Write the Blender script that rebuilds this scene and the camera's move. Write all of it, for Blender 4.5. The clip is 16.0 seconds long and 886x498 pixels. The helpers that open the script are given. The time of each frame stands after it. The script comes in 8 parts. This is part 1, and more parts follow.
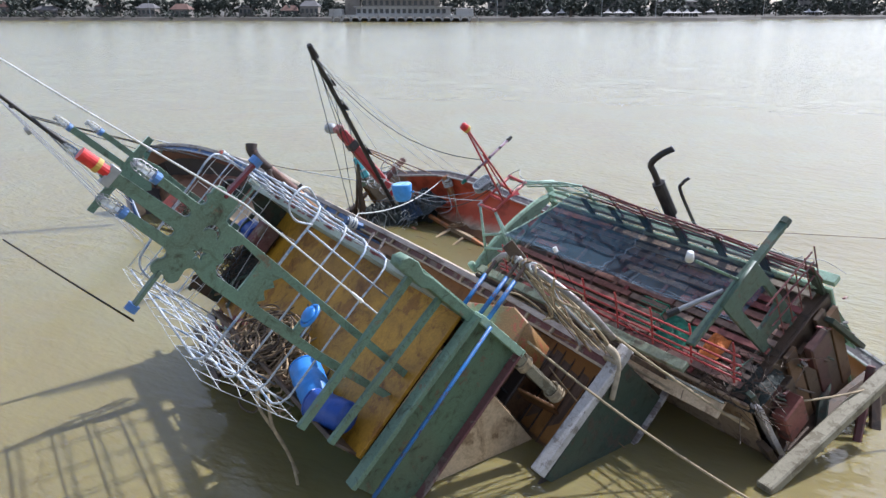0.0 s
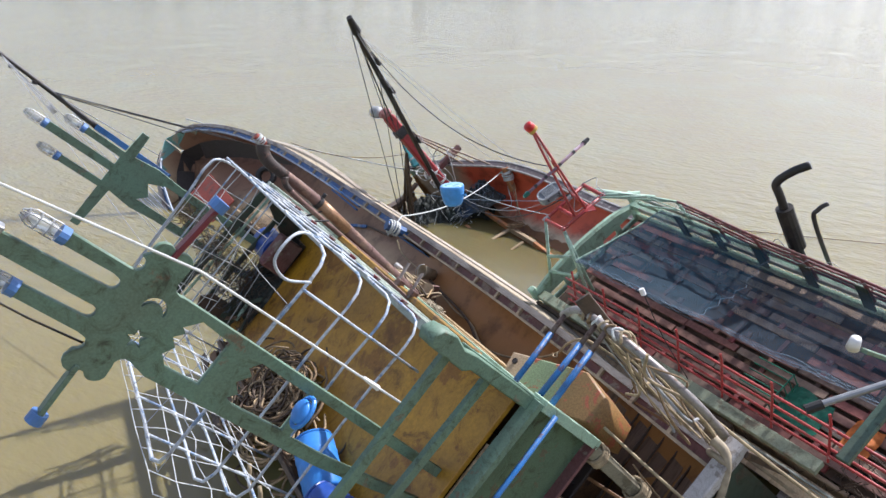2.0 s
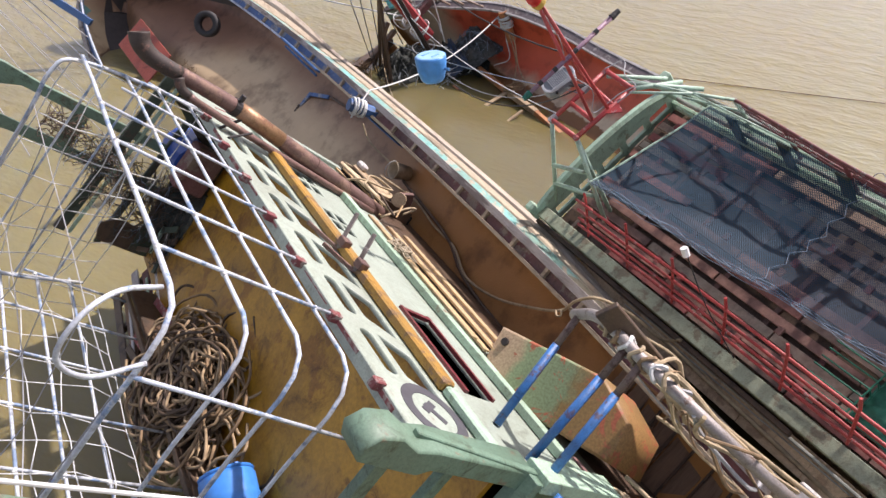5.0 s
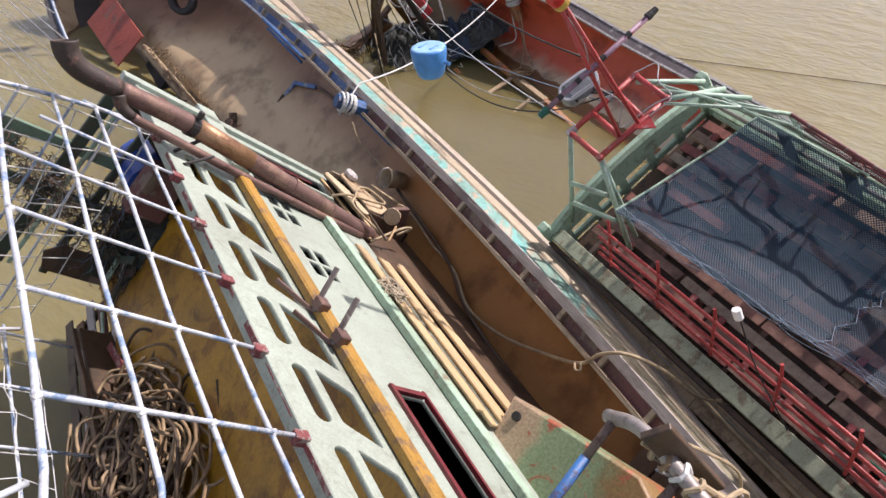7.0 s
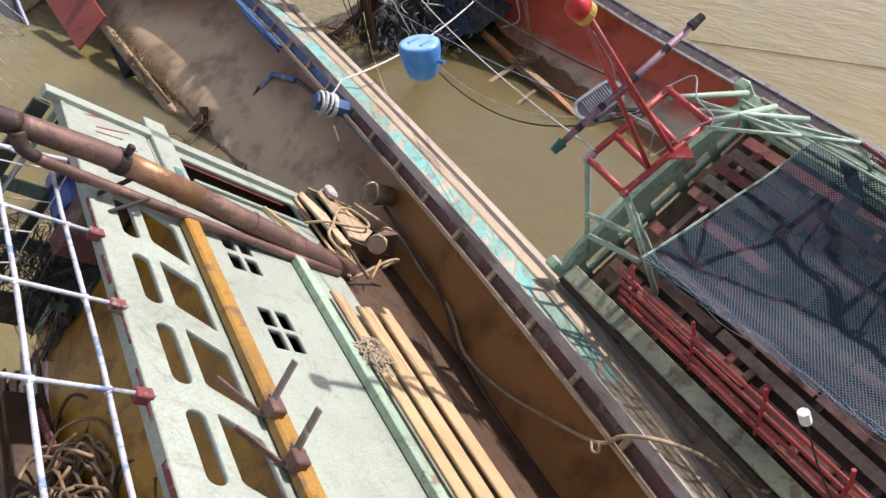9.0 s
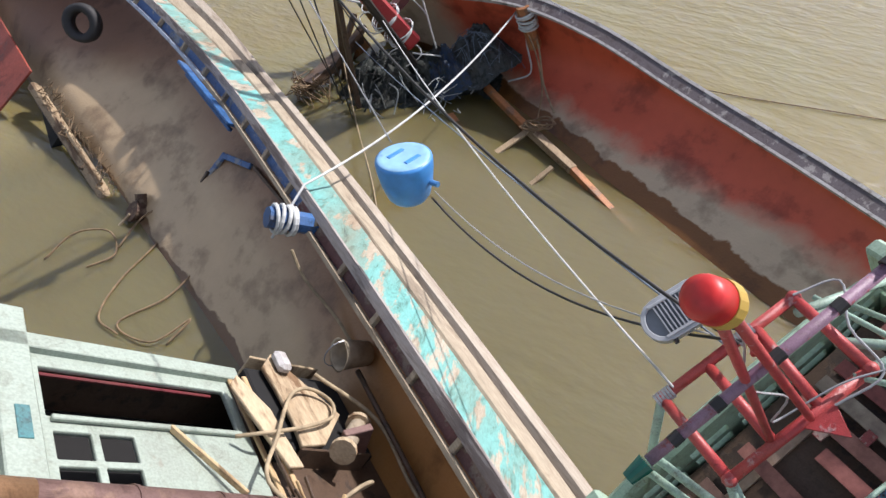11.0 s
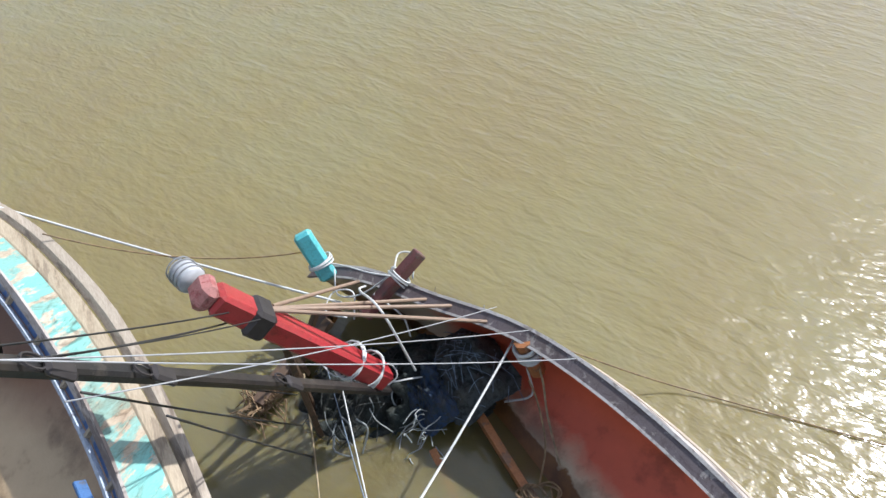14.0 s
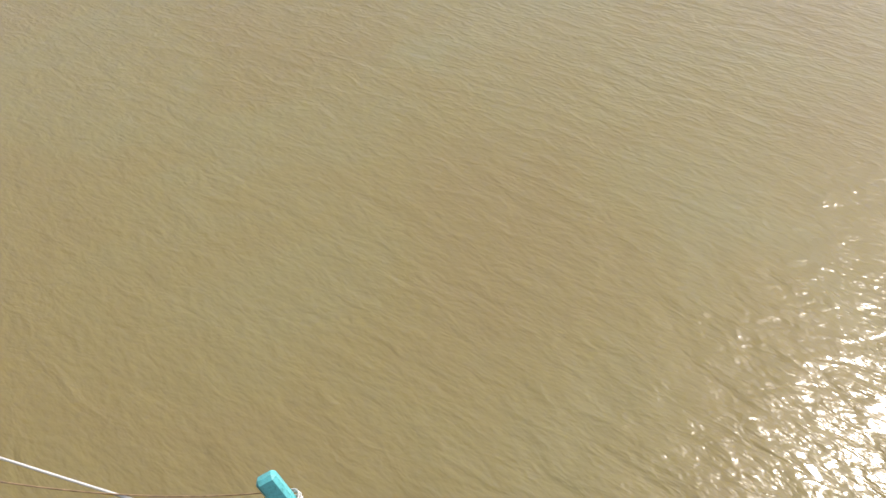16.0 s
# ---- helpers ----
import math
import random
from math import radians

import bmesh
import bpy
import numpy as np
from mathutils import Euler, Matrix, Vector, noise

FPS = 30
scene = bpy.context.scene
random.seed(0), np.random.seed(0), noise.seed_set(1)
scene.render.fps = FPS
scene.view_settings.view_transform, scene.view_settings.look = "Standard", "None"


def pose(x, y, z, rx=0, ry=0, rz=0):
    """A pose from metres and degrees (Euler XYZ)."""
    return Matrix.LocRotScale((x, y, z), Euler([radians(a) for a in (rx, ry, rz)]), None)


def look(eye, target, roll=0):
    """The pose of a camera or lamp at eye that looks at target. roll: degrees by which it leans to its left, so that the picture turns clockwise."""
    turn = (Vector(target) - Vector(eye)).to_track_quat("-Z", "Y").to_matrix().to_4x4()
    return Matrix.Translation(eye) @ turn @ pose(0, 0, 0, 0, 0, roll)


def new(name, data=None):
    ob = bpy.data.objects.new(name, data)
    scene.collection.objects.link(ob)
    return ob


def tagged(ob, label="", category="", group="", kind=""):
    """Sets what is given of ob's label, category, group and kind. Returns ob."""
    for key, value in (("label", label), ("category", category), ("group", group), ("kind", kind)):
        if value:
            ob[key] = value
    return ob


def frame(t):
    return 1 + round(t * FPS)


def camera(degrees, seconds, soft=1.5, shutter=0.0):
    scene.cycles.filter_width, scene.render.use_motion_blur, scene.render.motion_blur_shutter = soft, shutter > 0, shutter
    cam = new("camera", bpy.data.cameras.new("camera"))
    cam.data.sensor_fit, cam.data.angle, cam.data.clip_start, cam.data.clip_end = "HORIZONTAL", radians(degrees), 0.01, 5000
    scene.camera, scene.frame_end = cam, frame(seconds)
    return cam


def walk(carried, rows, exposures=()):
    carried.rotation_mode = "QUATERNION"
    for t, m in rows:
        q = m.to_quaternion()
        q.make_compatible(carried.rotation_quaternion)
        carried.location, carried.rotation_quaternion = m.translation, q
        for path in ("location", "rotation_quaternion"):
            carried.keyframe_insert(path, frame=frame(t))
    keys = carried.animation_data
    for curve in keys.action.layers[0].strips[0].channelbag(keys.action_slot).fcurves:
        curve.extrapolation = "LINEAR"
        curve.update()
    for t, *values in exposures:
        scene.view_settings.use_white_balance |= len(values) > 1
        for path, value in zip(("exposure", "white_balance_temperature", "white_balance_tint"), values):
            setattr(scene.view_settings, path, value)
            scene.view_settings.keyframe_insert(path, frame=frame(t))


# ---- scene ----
cam = camera(65.4, 16.0)
# seconds, eye in metres, then the turn in degrees; the water lies at z = 0
ROWS = [
    (0.0, 0.000, 0.000, 7.850, 70.60, -0.00, 0.00),
    (0.5, -0.036, 0.866, 7.838, 70.63, 0.06, 1.23),
    (1.0, -0.065, 1.690, 7.858, 70.67, 0.15, 3.72),
    (1.5, -0.031, 2.483, 7.856, 69.79, 0.20, 5.15),
    (2.0, 0.077, 3.232, 7.872, 67.97, 0.12, 5.27),
    (2.5, 0.101, 4.041, 7.916, 64.71, 0.14, 5.17),
    (3.0, 0.130, 4.759, 7.932, 60.97, 0.15, 5.15),
    (5.5, 0.139, 7.377, 7.865, 51.75, 0.25, 5.03),
    (6.0, 0.101, 7.789, 7.822, 50.83, 0.26, 5.03),
    (6.5, 0.053, 8.240, 7.816, 50.31, 0.25, 5.01),
    (7.0, -0.007, 8.653, 7.747, 49.74, 0.19, 5.05),
    (7.5, -0.014, 9.049, 7.707, 48.58, 0.20, 5.08),
    (8.0, -0.005, 9.299, 7.687, 47.60, 0.15, 5.08),
    (10.5, -0.266, 12.722, 7.148, 46.61, 0.07, 5.03),
    (11.0, -0.305, 13.565, 7.114, 46.55, 0.07, 4.98),
    (11.5, -0.324, 14.543, 7.067, 46.49, 0.10, 5.11),
    (12.0, -0.377, 15.534, 7.288, 46.25, 0.03, 5.10),
    (12.5, -0.475, 16.586, 7.630, 46.00, -0.05, 5.06),
    (13.0, -0.490, 17.545, 8.287, 45.96, 0.02, 5.25),
    (13.5, -0.504, 18.459, 8.973, 45.76, -0.04, 5.32),
    (14.0, -0.430, 19.399, 9.634, 45.46, 0.18, 5.62),
    (14.5, -0.463, 20.353, 10.291, 45.12, 0.08, 5.65),
    (15.0, -0.480, 21.150, 10.740, 44.85, -0.30, 6.25),
    (15.5, -0.600, 22.110, 10.900, 45.45, -0.35, 6.70),
    (16.0, -0.640, 22.850, 10.911, 45.50, -0.30, 5.95),
]
walk(cam, [(t, pose(x, y, z, rx, ry, rz)) for t, x, y, z, rx, ry, rz in ROWS],
     exposures=[(0.0, 0.77, 5800, 15), (2.0, 0.78, 6100, 16), (3.0, 0.88, 6400, 18), (5.5, 0.73, 6750, 24), (8.0, 0.56, 6750, 24), (10.5, 0.53, 6500, 19), (12.5, 0.76, 6000, 13), (14.0, 0.70, 6100, 12), (15.0, 0.56, 6950, 14), (16.0, 0.53, 6950, 16)])

# ---- light ----
SUN = Vector((0.53, 0.42, 0.74)).normalized()
world = bpy.data.worlds.new("sky")
scene.world = world
world.use_nodes = True
wn, wl = world.node_tree.nodes, world.node_tree.links
wn.clear()
sky = wn.new("ShaderNodeTexSky")
sky.sky_type = "NISHITA"
sky.sun_disc = False
sky.sun_elevation = math.asin(SUN.z)
sky.sun_rotation = math.atan2(SUN.x, SUN.y)
sky.air_density, sky.dust_density, sky.ozone_density = 1.0, 1.5, 1.0
hs = wn.new("ShaderNodeHueSaturation")
hs.inputs["Saturation"].default_value = 0.55
bg = wn.new("ShaderNodeBackground")
bg.inputs["Strength"].default_value = 0.115
wo = wn.new("ShaderNodeOutputWorld")
wl.new(sky.outputs[0], hs.inputs["Color"])
wl.new(hs.outputs[0], bg.inputs["Color"])
wl.new(bg.outputs[0], wo.inputs["Surface"])
sun_data = bpy.data.lights.new("sun", "SUN")
sun_data.energy, sun_data.angle, sun_data.color = 3.95, radians(0.9), (1.0, 0.96, 0.90)
sun = new("sun", sun_data)
sun.matrix_world = look(SUN * 60, (0, 0, 0))


# ---- materials ----
def nd(mat, kind, **inputs):
    n = mat.node_tree.nodes.new(kind)
    for k, v in inputs.items():
        n.inputs[k.replace("_", " ")].default_value = v
    return n


def base_mat(name):
    m = bpy.data.materials.new(name)
    m.use_nodes = True
    return m, m.node_tree.nodes["Principled BSDF"], m.node_tree.links


def ramp(mat, stops):
    r = mat.node_tree.nodes.new("ShaderNodeValToRGB")
    while len(r.color_ramp.elements) < len(stops):
        r.color_ramp.elements.new(0.5)
    for e, (p, c) in zip(r.color_ramp.elements, stops):
        e.position, e.color = p, (*c, 1)
    return r


def worn(name, paint, under, rough=0.55, amount=0.5, scale=3.0, dirt=(0.10, 0.075, 0.05), dirt_amount=0.35, metal=0.0, bump=0.25, stretch=(1, 1, 1), grime=0.6, turn=0.0):
    """Paint over another layer that shows where it has flaked, with dirt stains and fine grain."""
    m, p, l = base_mat(name)
    tc = nd(m, "ShaderNodeTexCoord")
    mp = nd(m, "ShaderNodeMapping")
    mp.vector_type = "TEXTURE" if turn else "POINT"
    mp.inputs["Scale"].default_value = [1 / s for s in stretch] if turn else stretch
    mp.inputs["Rotation"].default_value = (turn, 0, 0)
    l.new(tc.outputs["Object"], mp.inputs["Vector"])
    n1 = nd(m, "ShaderNodeTexNoise", Scale=scale, Detail=8.0, Roughness=0.65)
    n2 = nd(m, "ShaderNodeTexNoise", Scale=scale * 0.33, Detail=5.0, Roughness=0.6)
    n3 = nd(m, "ShaderNodeTexNoise", Scale=scale * 14, Detail=4.0, Roughness=0.6)
    for n in (n1, n2, n3):
        l.new(mp.outputs[0], n.inputs["Vector"])
    edge = 0.5 + (0.5 - amount) * 0.45
    r1 = ramp(m, [(edge, (0, 0, 0)), (edge + 0.05, (1, 1, 1))])
    l.new(n1.outputs["Fac"], r1.inputs[0])
    mx = nd(m, "ShaderNodeMix")
    mx.data_type = "RGBA"
    mx.inputs[6].default_value, mx.inputs[7].default_value = (*paint, 1), (*under, 1)
    l.new(r1.outputs[0], mx.inputs[0])
    r2 = ramp(m, [(0.42, (0, 0, 0)), (0.72, (1, 1, 1))])
    l.new(n2.outputs["Fac"], r2.inputs[0])
    sc = nd(m, "ShaderNodeMath")
    sc.operation = "MULTIPLY"
    sc.inputs[1].default_value = dirt_amount
    l.new(r2.outputs[0], sc.inputs[0])
    md = nd(m, "ShaderNodeMix")
    md.data_type = "RGBA"
    md.inputs[7].default_value = (*dirt, 1)
    l.new(mx.outputs[2], md.inputs[6])
    l.new(sc.outputs[0], md.inputs[0])
    # fine grain
    r3 = ramp(m, [(0.3, (0.82, 0.82, 0.82)), (0.7, (1.12, 1.12, 1.12))])
    l.new(n3.outputs["Fac"], r3.inputs[0])
    mg = nd(m, "ShaderNodeMix")
    mg.data_type, mg.blend_type = "RGBA", "MULTIPLY"
    mg.inputs[0].default_value = 1.0
    l.new(md.outputs[2], mg.inputs[6])
    l.new(r3.outputs[0], mg.inputs[7])
    # blotchy grime with its own sharp-edged shapes
    n4 = nd(m, "ShaderNodeTexNoise", Scale=scale * 1.3, Detail=10.0, Roughness=0.72, Distortion=1.4)
    l.new(mp.outputs[0], n4.inputs["Vector"])
    r4 = ramp(m, [(0.34, (0.30, 0.24, 0.20)), (0.43, (0.80, 0.76, 0.72)), (0.50, (1, 1, 1)), (0.72, (1.12, 1.12, 1.12))])
    l.new(n4.outputs["Fac"], r4.inputs[0])
    mq = nd(m, "ShaderNodeMix")
    mq.data_type, mq.blend_type = "RGBA", "MULTIPLY"
    mq.inputs[0].default_value = grime
    l.new(mg.outputs[2], mq.inputs[6])
    l.new(r4.outputs[0], mq.inputs[7])
    l.new(mq.outputs[2], p.inputs["Base Color"])
    rr = nd(m, "ShaderNodeMapRange")
    rr.inputs["To Min"].default_value, rr.inputs["To Max"].default_value = max(0.1, rough - 0.15), min(1, rough + 0.2)
    l.new(n1.outputs["Fac"], rr.inputs["Value"])
    l.new(rr.outputs[0], p.inputs["Roughness"])
    p.inputs["Metallic"].default_value = metal
    bp = nd(m, "ShaderNodeBump", Strength=bump, Distance=0.01)
    ad = nd(m, "ShaderNodeMath")
    l.new(n3.outputs["Fac"], ad.inputs[0])
    l.new(r1.outputs[0], ad.inputs[1])
    l.new(ad.outputs[0], bp.inputs["Height"])
    l.new(bp.outputs[0], p.inputs["Normal"])
    return m


def plain(name, color, rough=0.5, metal=0.0, vary=0.15):
    m, p, l = base_mat(name)
    tc = nd(m, "ShaderNodeTexCoord")
    n = nd(m, "ShaderNodeTexNoise", Scale=9.0, Detail=5.0)
    l.new(tc.outputs["Object"], n.inputs["Vector"])
    lo, hi = [tuple(c * k for c in color) for k in (1 - vary, 1 + vary)]
    r = ramp(m, [(0.3, lo), (0.7, hi)])
    l.new(n.outputs["Fac"], r.inputs[0])
    l.new(r.outputs[0], p.inputs["Base Color"])
    p.inputs["Roughness"].default_value, p.inputs["Metallic"].default_value = rough, metal
    return m


GREEN = worn("dark green paint", (0.125, 0.215, 0.155), (0.17, 0.14, 0.095), 0.5, 0.24, grime=0.85)
MINT = worn("pale mint paint", (0.331, 0.396, 0.339), (0.296, 0.313, 0.261), 0.35, 0.16, dirt_amount=0.3, grime=0.4)
MINT2 = worn("weathered mint paint", (0.34, 0.50, 0.38), (0.26, 0.24, 0.17), 0.5, 0.25)
OCHRE = worn("ochre deck paint", (0.52, 0.275, 0.022), (0.34, 0.155, 0.02), 0.42, 0.42, 1.6, dirt=(0.10, 0.045, 0.015), dirt_amount=0.7, grime=0.75)
CYAN = worn("turquoise paint", (0.15, 0.41, 0.385), (0.42, 0.38, 0.30), 0.5, 0.46, 2.4, dirt=(0.22, 0.13, 0.06), dirt_amount=0.6, stretch=(0.8, 0.5, 2.0), grime=0.85, turn=-0.75)
BEIGE = worn("bleached timber", (0.41, 0.345, 0.25), (0.27, 0.22, 0.16), 0.7, 0.4, 4.0, stretch=(1, 0.15, 1))
GREYWOOD = worn("grey weathered timber", (0.40, 0.37, 0.35), (0.20, 0.17, 0.16), 0.75, 0.45, 4.0, stretch=(1, 0.12, 1))
GUARDWOOD = worn("bleached guard timber", (0.42, 0.365, 0.295), (0.27, 0.23, 0.19), 0.75, 0.4, 4.0, stretch=(1, 0.1, 1))
RED = worn("red lead paint", (0.34, 0.07, 0.045), (0.24, 0.09, 0.07), 0.5, 0.35, 1.5, dirt=(0.06, 0.04, 0.035), dirt_amount=0.6)
DULLRED = worn("weathered dark red pipe", (0.17, 0.045, 0.045), (0.20, 0.17, 0.16), 0.55, 0.35, 8.0)
REDPIPE = worn("red pipe paint", (0.42, 0.05, 0.05), (0.45, 0.25, 0.25), 0.4, 0.25, 8.0)
PALEPLANK = worn("splintered pale timber", (0.60, 0.42, 0.22), (0.34, 0.22, 0.11), 0.65, 0.35, 4.0, stretch=(1, 0.15, 1))
DIRTYPLANK = worn("muddy bleached boards", (0.50, 0.40, 0.26), (0.24, 0.15, 0.08), 0.7, 0.45, 3.0, dirt=(0.16, 0.09, 0.045), dirt_amount=0.6, stretch=(1, 0.3, 1), grime=0.9)
FOOTRED = worn("chipped maroon wood", (0.20, 0.045, 0.05), (0.30, 0.24, 0.22), 0.6, 0.45, 14.0)
OLIVEWOOD = worn("muddy olive timber", (0.26, 0.24, 0.17), (0.16, 0.14, 0.09), 0.65, 0.45, 3.0)
PINKCAP = worn("bleached pink timber", (0.34, 0.15, 0.14), (0.28, 0.08, 0.08), 0.6, 0.45, 9.0)
MUDWOOD = worn("mud-caked timber", (0.36, 0.27, 0.165), (0.15, 0.09, 0.05), 0.7, 0.45, 2.5, stretch=(1, 0.3, 1))
BURNTSTEEL = worn("burnt steel", (0.035, 0.024, 0.022), (0.12, 0.06, 0.045), 0.6, 0.35, 6.0)
LAMPBLUE = plain("faded blue plastic", (0.07, 0.17, 0.40), 0.45)
TEAL = worn("dull teal paint", (0.06, 0.22, 0.24), (0.04, 0.12, 0.14), 0.5, 0.4, 12.0)
BLUEWORN = worn("worn blue rail paint", (0.08, 0.17, 0.38), (0.26, 0.29, 0.33), 0.55, 0.42, 4.0)
PALEPIPE = worn("pale blue pipe paint", (0.50, 0.56, 0.63), (0.20, 0.30, 0.46), 0.45, 0.42, 5.0)
BLUE = worn("blue paint", (0.03, 0.13, 0.34), (0.05, 0.08, 0.14), 0.45, 0.3)
BLACKPAINT = worn("black tarred timber", (0.009, 0.009, 0.010), (0.028, 0.025, 0.022), 0.5, 0.3)
STUBRUST = worn("brown rusted pipe", (0.16, 0.115, 0.10), (0.09, 0.05, 0.04), 0.55, 0.4, 10.0, metal=0.2)
DARKRUST = worn("mud-caked dark rust", (0.09, 0.05, 0.035), (0.17, 0.12, 0.08), 0.65, 0.45, 9.0, metal=0.2)
RUST = worn("rusty steel", (0.19, 0.115, 0.10), (0.26, 0.165, 0.125), 0.5, 0.4, 3.0, metal=0.4, dirt=(0.06, 0.04, 0.04))
PLANK = worn("bare timber", (0.54, 0.40, 0.22), (0.32, 0.21, 0.11), 0.65, 0.4, 3.0, stretch=(1, 0.15, 1))
MAROON = worn("maroon boards", (0.17, 0.065, 0.065), (0.26, 0.20, 0.16), 0.6, 0.4, 3.0, dirt=(0.10, 0.085, 0.07), dirt_amount=0.7)
BATTEN = worn("silvered batten", (0.40, 0.43, 0.39), (0.26, 0.25, 0.22), 0.7, 0.4, 4.0, stretch=(1, 0.15, 1))
DRUMBLUE = plain("blue plastic", (0.04, 0.22, 0.62), 0.4)
DARK = plain("dark hull timber", (0.05, 0.04, 0.035), 0.6)


def water_mat():
    m, p, l = base_mat("river water")
    tc = nd(m, "ShaderNodeTexCoord")
    n = nd(m, "ShaderNodeTexNoise", Scale=0.16, Detail=5.0, Distortion=0.6)
    l.new(tc.outputs["Object"], n.inputs["Vector"])
    r = ramp(m, [(0.32, (0.204, 0.170, 0.080)), (0.5, (0.206, 0.178, 0.083)), (0.68, (0.205, 0.189, 0.097))])
    l.new(n.outputs["Fac"], r.inputs[0])
    p.inputs["Roughness"].default_value = 0.165
    p.inputs["IOR"].default_value = 1.5
    p.inputs["Subsurface Weight"].default_value = 0.85
    p.inputs["Subsurface Radius"].default_value = (1.0, 0.8, 0.35)
    p.inputs["Subsurface Scale"].default_value = 0.35
    mp = nd(m, "ShaderNodeMapping")
    mp.vector_type = "TEXTURE"
    mp.inputs["Rotation"].default_value = (0, 0, radians(-30))
    mp.inputs["Scale"].default_value = (1.0, 0.5, 1.0)
    l.new(tc.outputs["Object"], mp.inputs["Vector"])
    big = nd(m, "ShaderNodeTexNoise", Scale=0.95, Detail=3.0, Roughness=0.5, Distortion=0.4)
    fine = nd(m, "ShaderNodeTexNoise", Scale=3.8, Detail=2.0, Roughness=0.45)
    for x in (big, fine):
        l.new(mp.outputs[0], x.inputs["Vector"])
    b1 = nd(m, "ShaderNodeBump", Strength=0.5, Distance=0.135)
    b2 = nd(m, "ShaderNodeBump", Strength=0.5, Distance=0.04)
    # calm in the lee of the boats; between and inside the hulls also clearer
    def zone(bounds):
        found = None
        for axis, stops in zip(((-0.565, 0.825, 0), (0.825, 0.565, 0)), bounds):
            dot = nd(m, "ShaderNodeVectorMath")
            dot.operation = "DOT_PRODUCT"
            dot.inputs[1].default_value = axis
            l.new(tc.outputs["Object"], dot.inputs[0])
            for lo, hi in stops:
                mr = nd(m, "ShaderNodeMapRange")
                mr.interpolation_type = "SMOOTHSTEP"
                mr.inputs["From Min"].default_value, mr.inputs["From Max"].default_value = min(lo, hi), max(lo, hi)
                mr.inputs["To Min"].default_value, mr.inputs["To Max"].default_value = (0, 1) if lo < hi else (1, 0)
                l.new(dot.outputs["Value"], mr.inputs["Value"])
                if found is None:
                    found = mr
                else:
                    mu = nd(m, "ShaderNodeMath")
                    mu.operation = "MULTIPLY"
                    l.new(found.outputs[0], mu.inputs[0])
                    l.new(mr.outputs[0], mu.inputs[1])
                    found = mu
        return found

    shelter = zone((((8.0, 10.0), (24.6, 22.8)), ((3.5, 5.5), (15.3, 14.4))))
    lee = zone((((-3.0, 4.0), (25.5, 22.8)), ((-6.0, 1.0), (15.5, 14.2))))
    l.new(r.outputs[0], p.inputs["Base Color"])
    for mask, socket, v0, v1 in ((lee, b1.inputs["Strength"], 0.5, 0.2), (lee, b2.inputs["Strength"], 0.5, 0.24), (lee, p.inputs["Roughness"], 0.165, 0.06), (lee, p.inputs["Subsurface Scale"], 0.35, 0.2), (shelter, p.inputs["Specular IOR Level"], 0.5, 1.0), (shelter, p.inputs["Alpha"], 1.0, 0.62)):
        mr = nd(m, "ShaderNodeMapRange")
        mr.inputs["To Min"].default_value, mr.inputs["To Max"].default_value = v0, v1
        l.new(mask.outputs[0], mr.inputs["Value"])
        l.new(mr.outputs[0], socket)
    l.new(big.outputs["Fac"], b1.inputs["Height"])
    l.new(fine.outputs["Fac"], b2.inputs["Height"])
    l.new(b1.outputs[0], b2.inputs["Normal"])
    l.new(b2.outputs[0], p.inputs["Normal"])
    return m


WATER = water_mat()


def cloudy_mat(name, alpha):
    """Suspended silt: cloudy water below the surface."""
    m, p, l = base_mat(name)
    tc = nd(m, "ShaderNodeTexCoord")
    n = nd(m, "ShaderNodeTexNoise", Scale=0.35, Detail=5.0, Distortion=0.8)
    l.new(tc.outputs["Object"], n.inputs["Vector"])
    r = ramp(m, [(0.3, (0.37, 0.32, 0.16)), (0.7, (0.42, 0.40, 0.25))])
    l.new(n.outputs["Fac"], r.inputs[0])
    l.new(r.outputs[0], p.inputs["Base Color"])
    p.inputs["Roughness"].default_value = 0.9
    p.inputs["Specular IOR Level"].default_value = 0.0
    p.inputs["Alpha"].default_value = alpha
    return m


SILT = cloudy_mat("cloudy water", 0.19)
SILTBED = cloudy_mat("silt bed", 1.0)
# leaf colour lifted towards grey, distance haze put into the paint
TREES = worn("far foliage", (0.050, 0.064, 0.054), (0.07, 0.085, 0.07), 0.85, 0.5, 0.2)


PALEBLUE = worn("pale blue paint", (0.42, 0.50, 0.62), (0.30, 0.30, 0.32), 0.5, 0.35, 4.0)
MUSTARD = worn("mustard paint", (0.36, 0.20, 0.035), (0.22, 0.13, 0.06), 0.5, 0.42, 4.0)
OCHREDARK = worn("brown stained boards", (0.16, 0.085, 0.04), (0.10, 0.06, 0.04), 0.6, 0.4, 2.0)
MAROONPAINT = worn("maroon paint", (0.16, 0.02, 0.03), (0.12, 0.06, 0.05), 0.4, 0.25, 5.0)
CHARCOAL = plain("charcoal paint", (0.06, 0.06, 0.07), 0.6)
STEEL = plain("grey steel", (0.35, 0.36, 0.37), 0.45, 0.6)
DARKSTEEL = plain("dark steel", (0.05, 0.045, 0.045), 0.5, 0.5)
GREYPIPE = worn("weathered galvanised pipe", (0.30, 0.28, 0.27), (0.18, 0.12, 0.09), 0.5, 0.35, 5.0, metal=0.4)
# near-black colour that stands for shade in gaps and hollows
SHADEBLACK = plain("black for shaded hollows", (0.008, 0.008, 0.008), 0.9)
REDPLASTIC = plain("red plastic", (0.50, 0.022, 0.02), 0.42, 0, 0.3)
YELLOW = plain("yellow rubber", (0.45, 0.30, 0.06), 0.5)
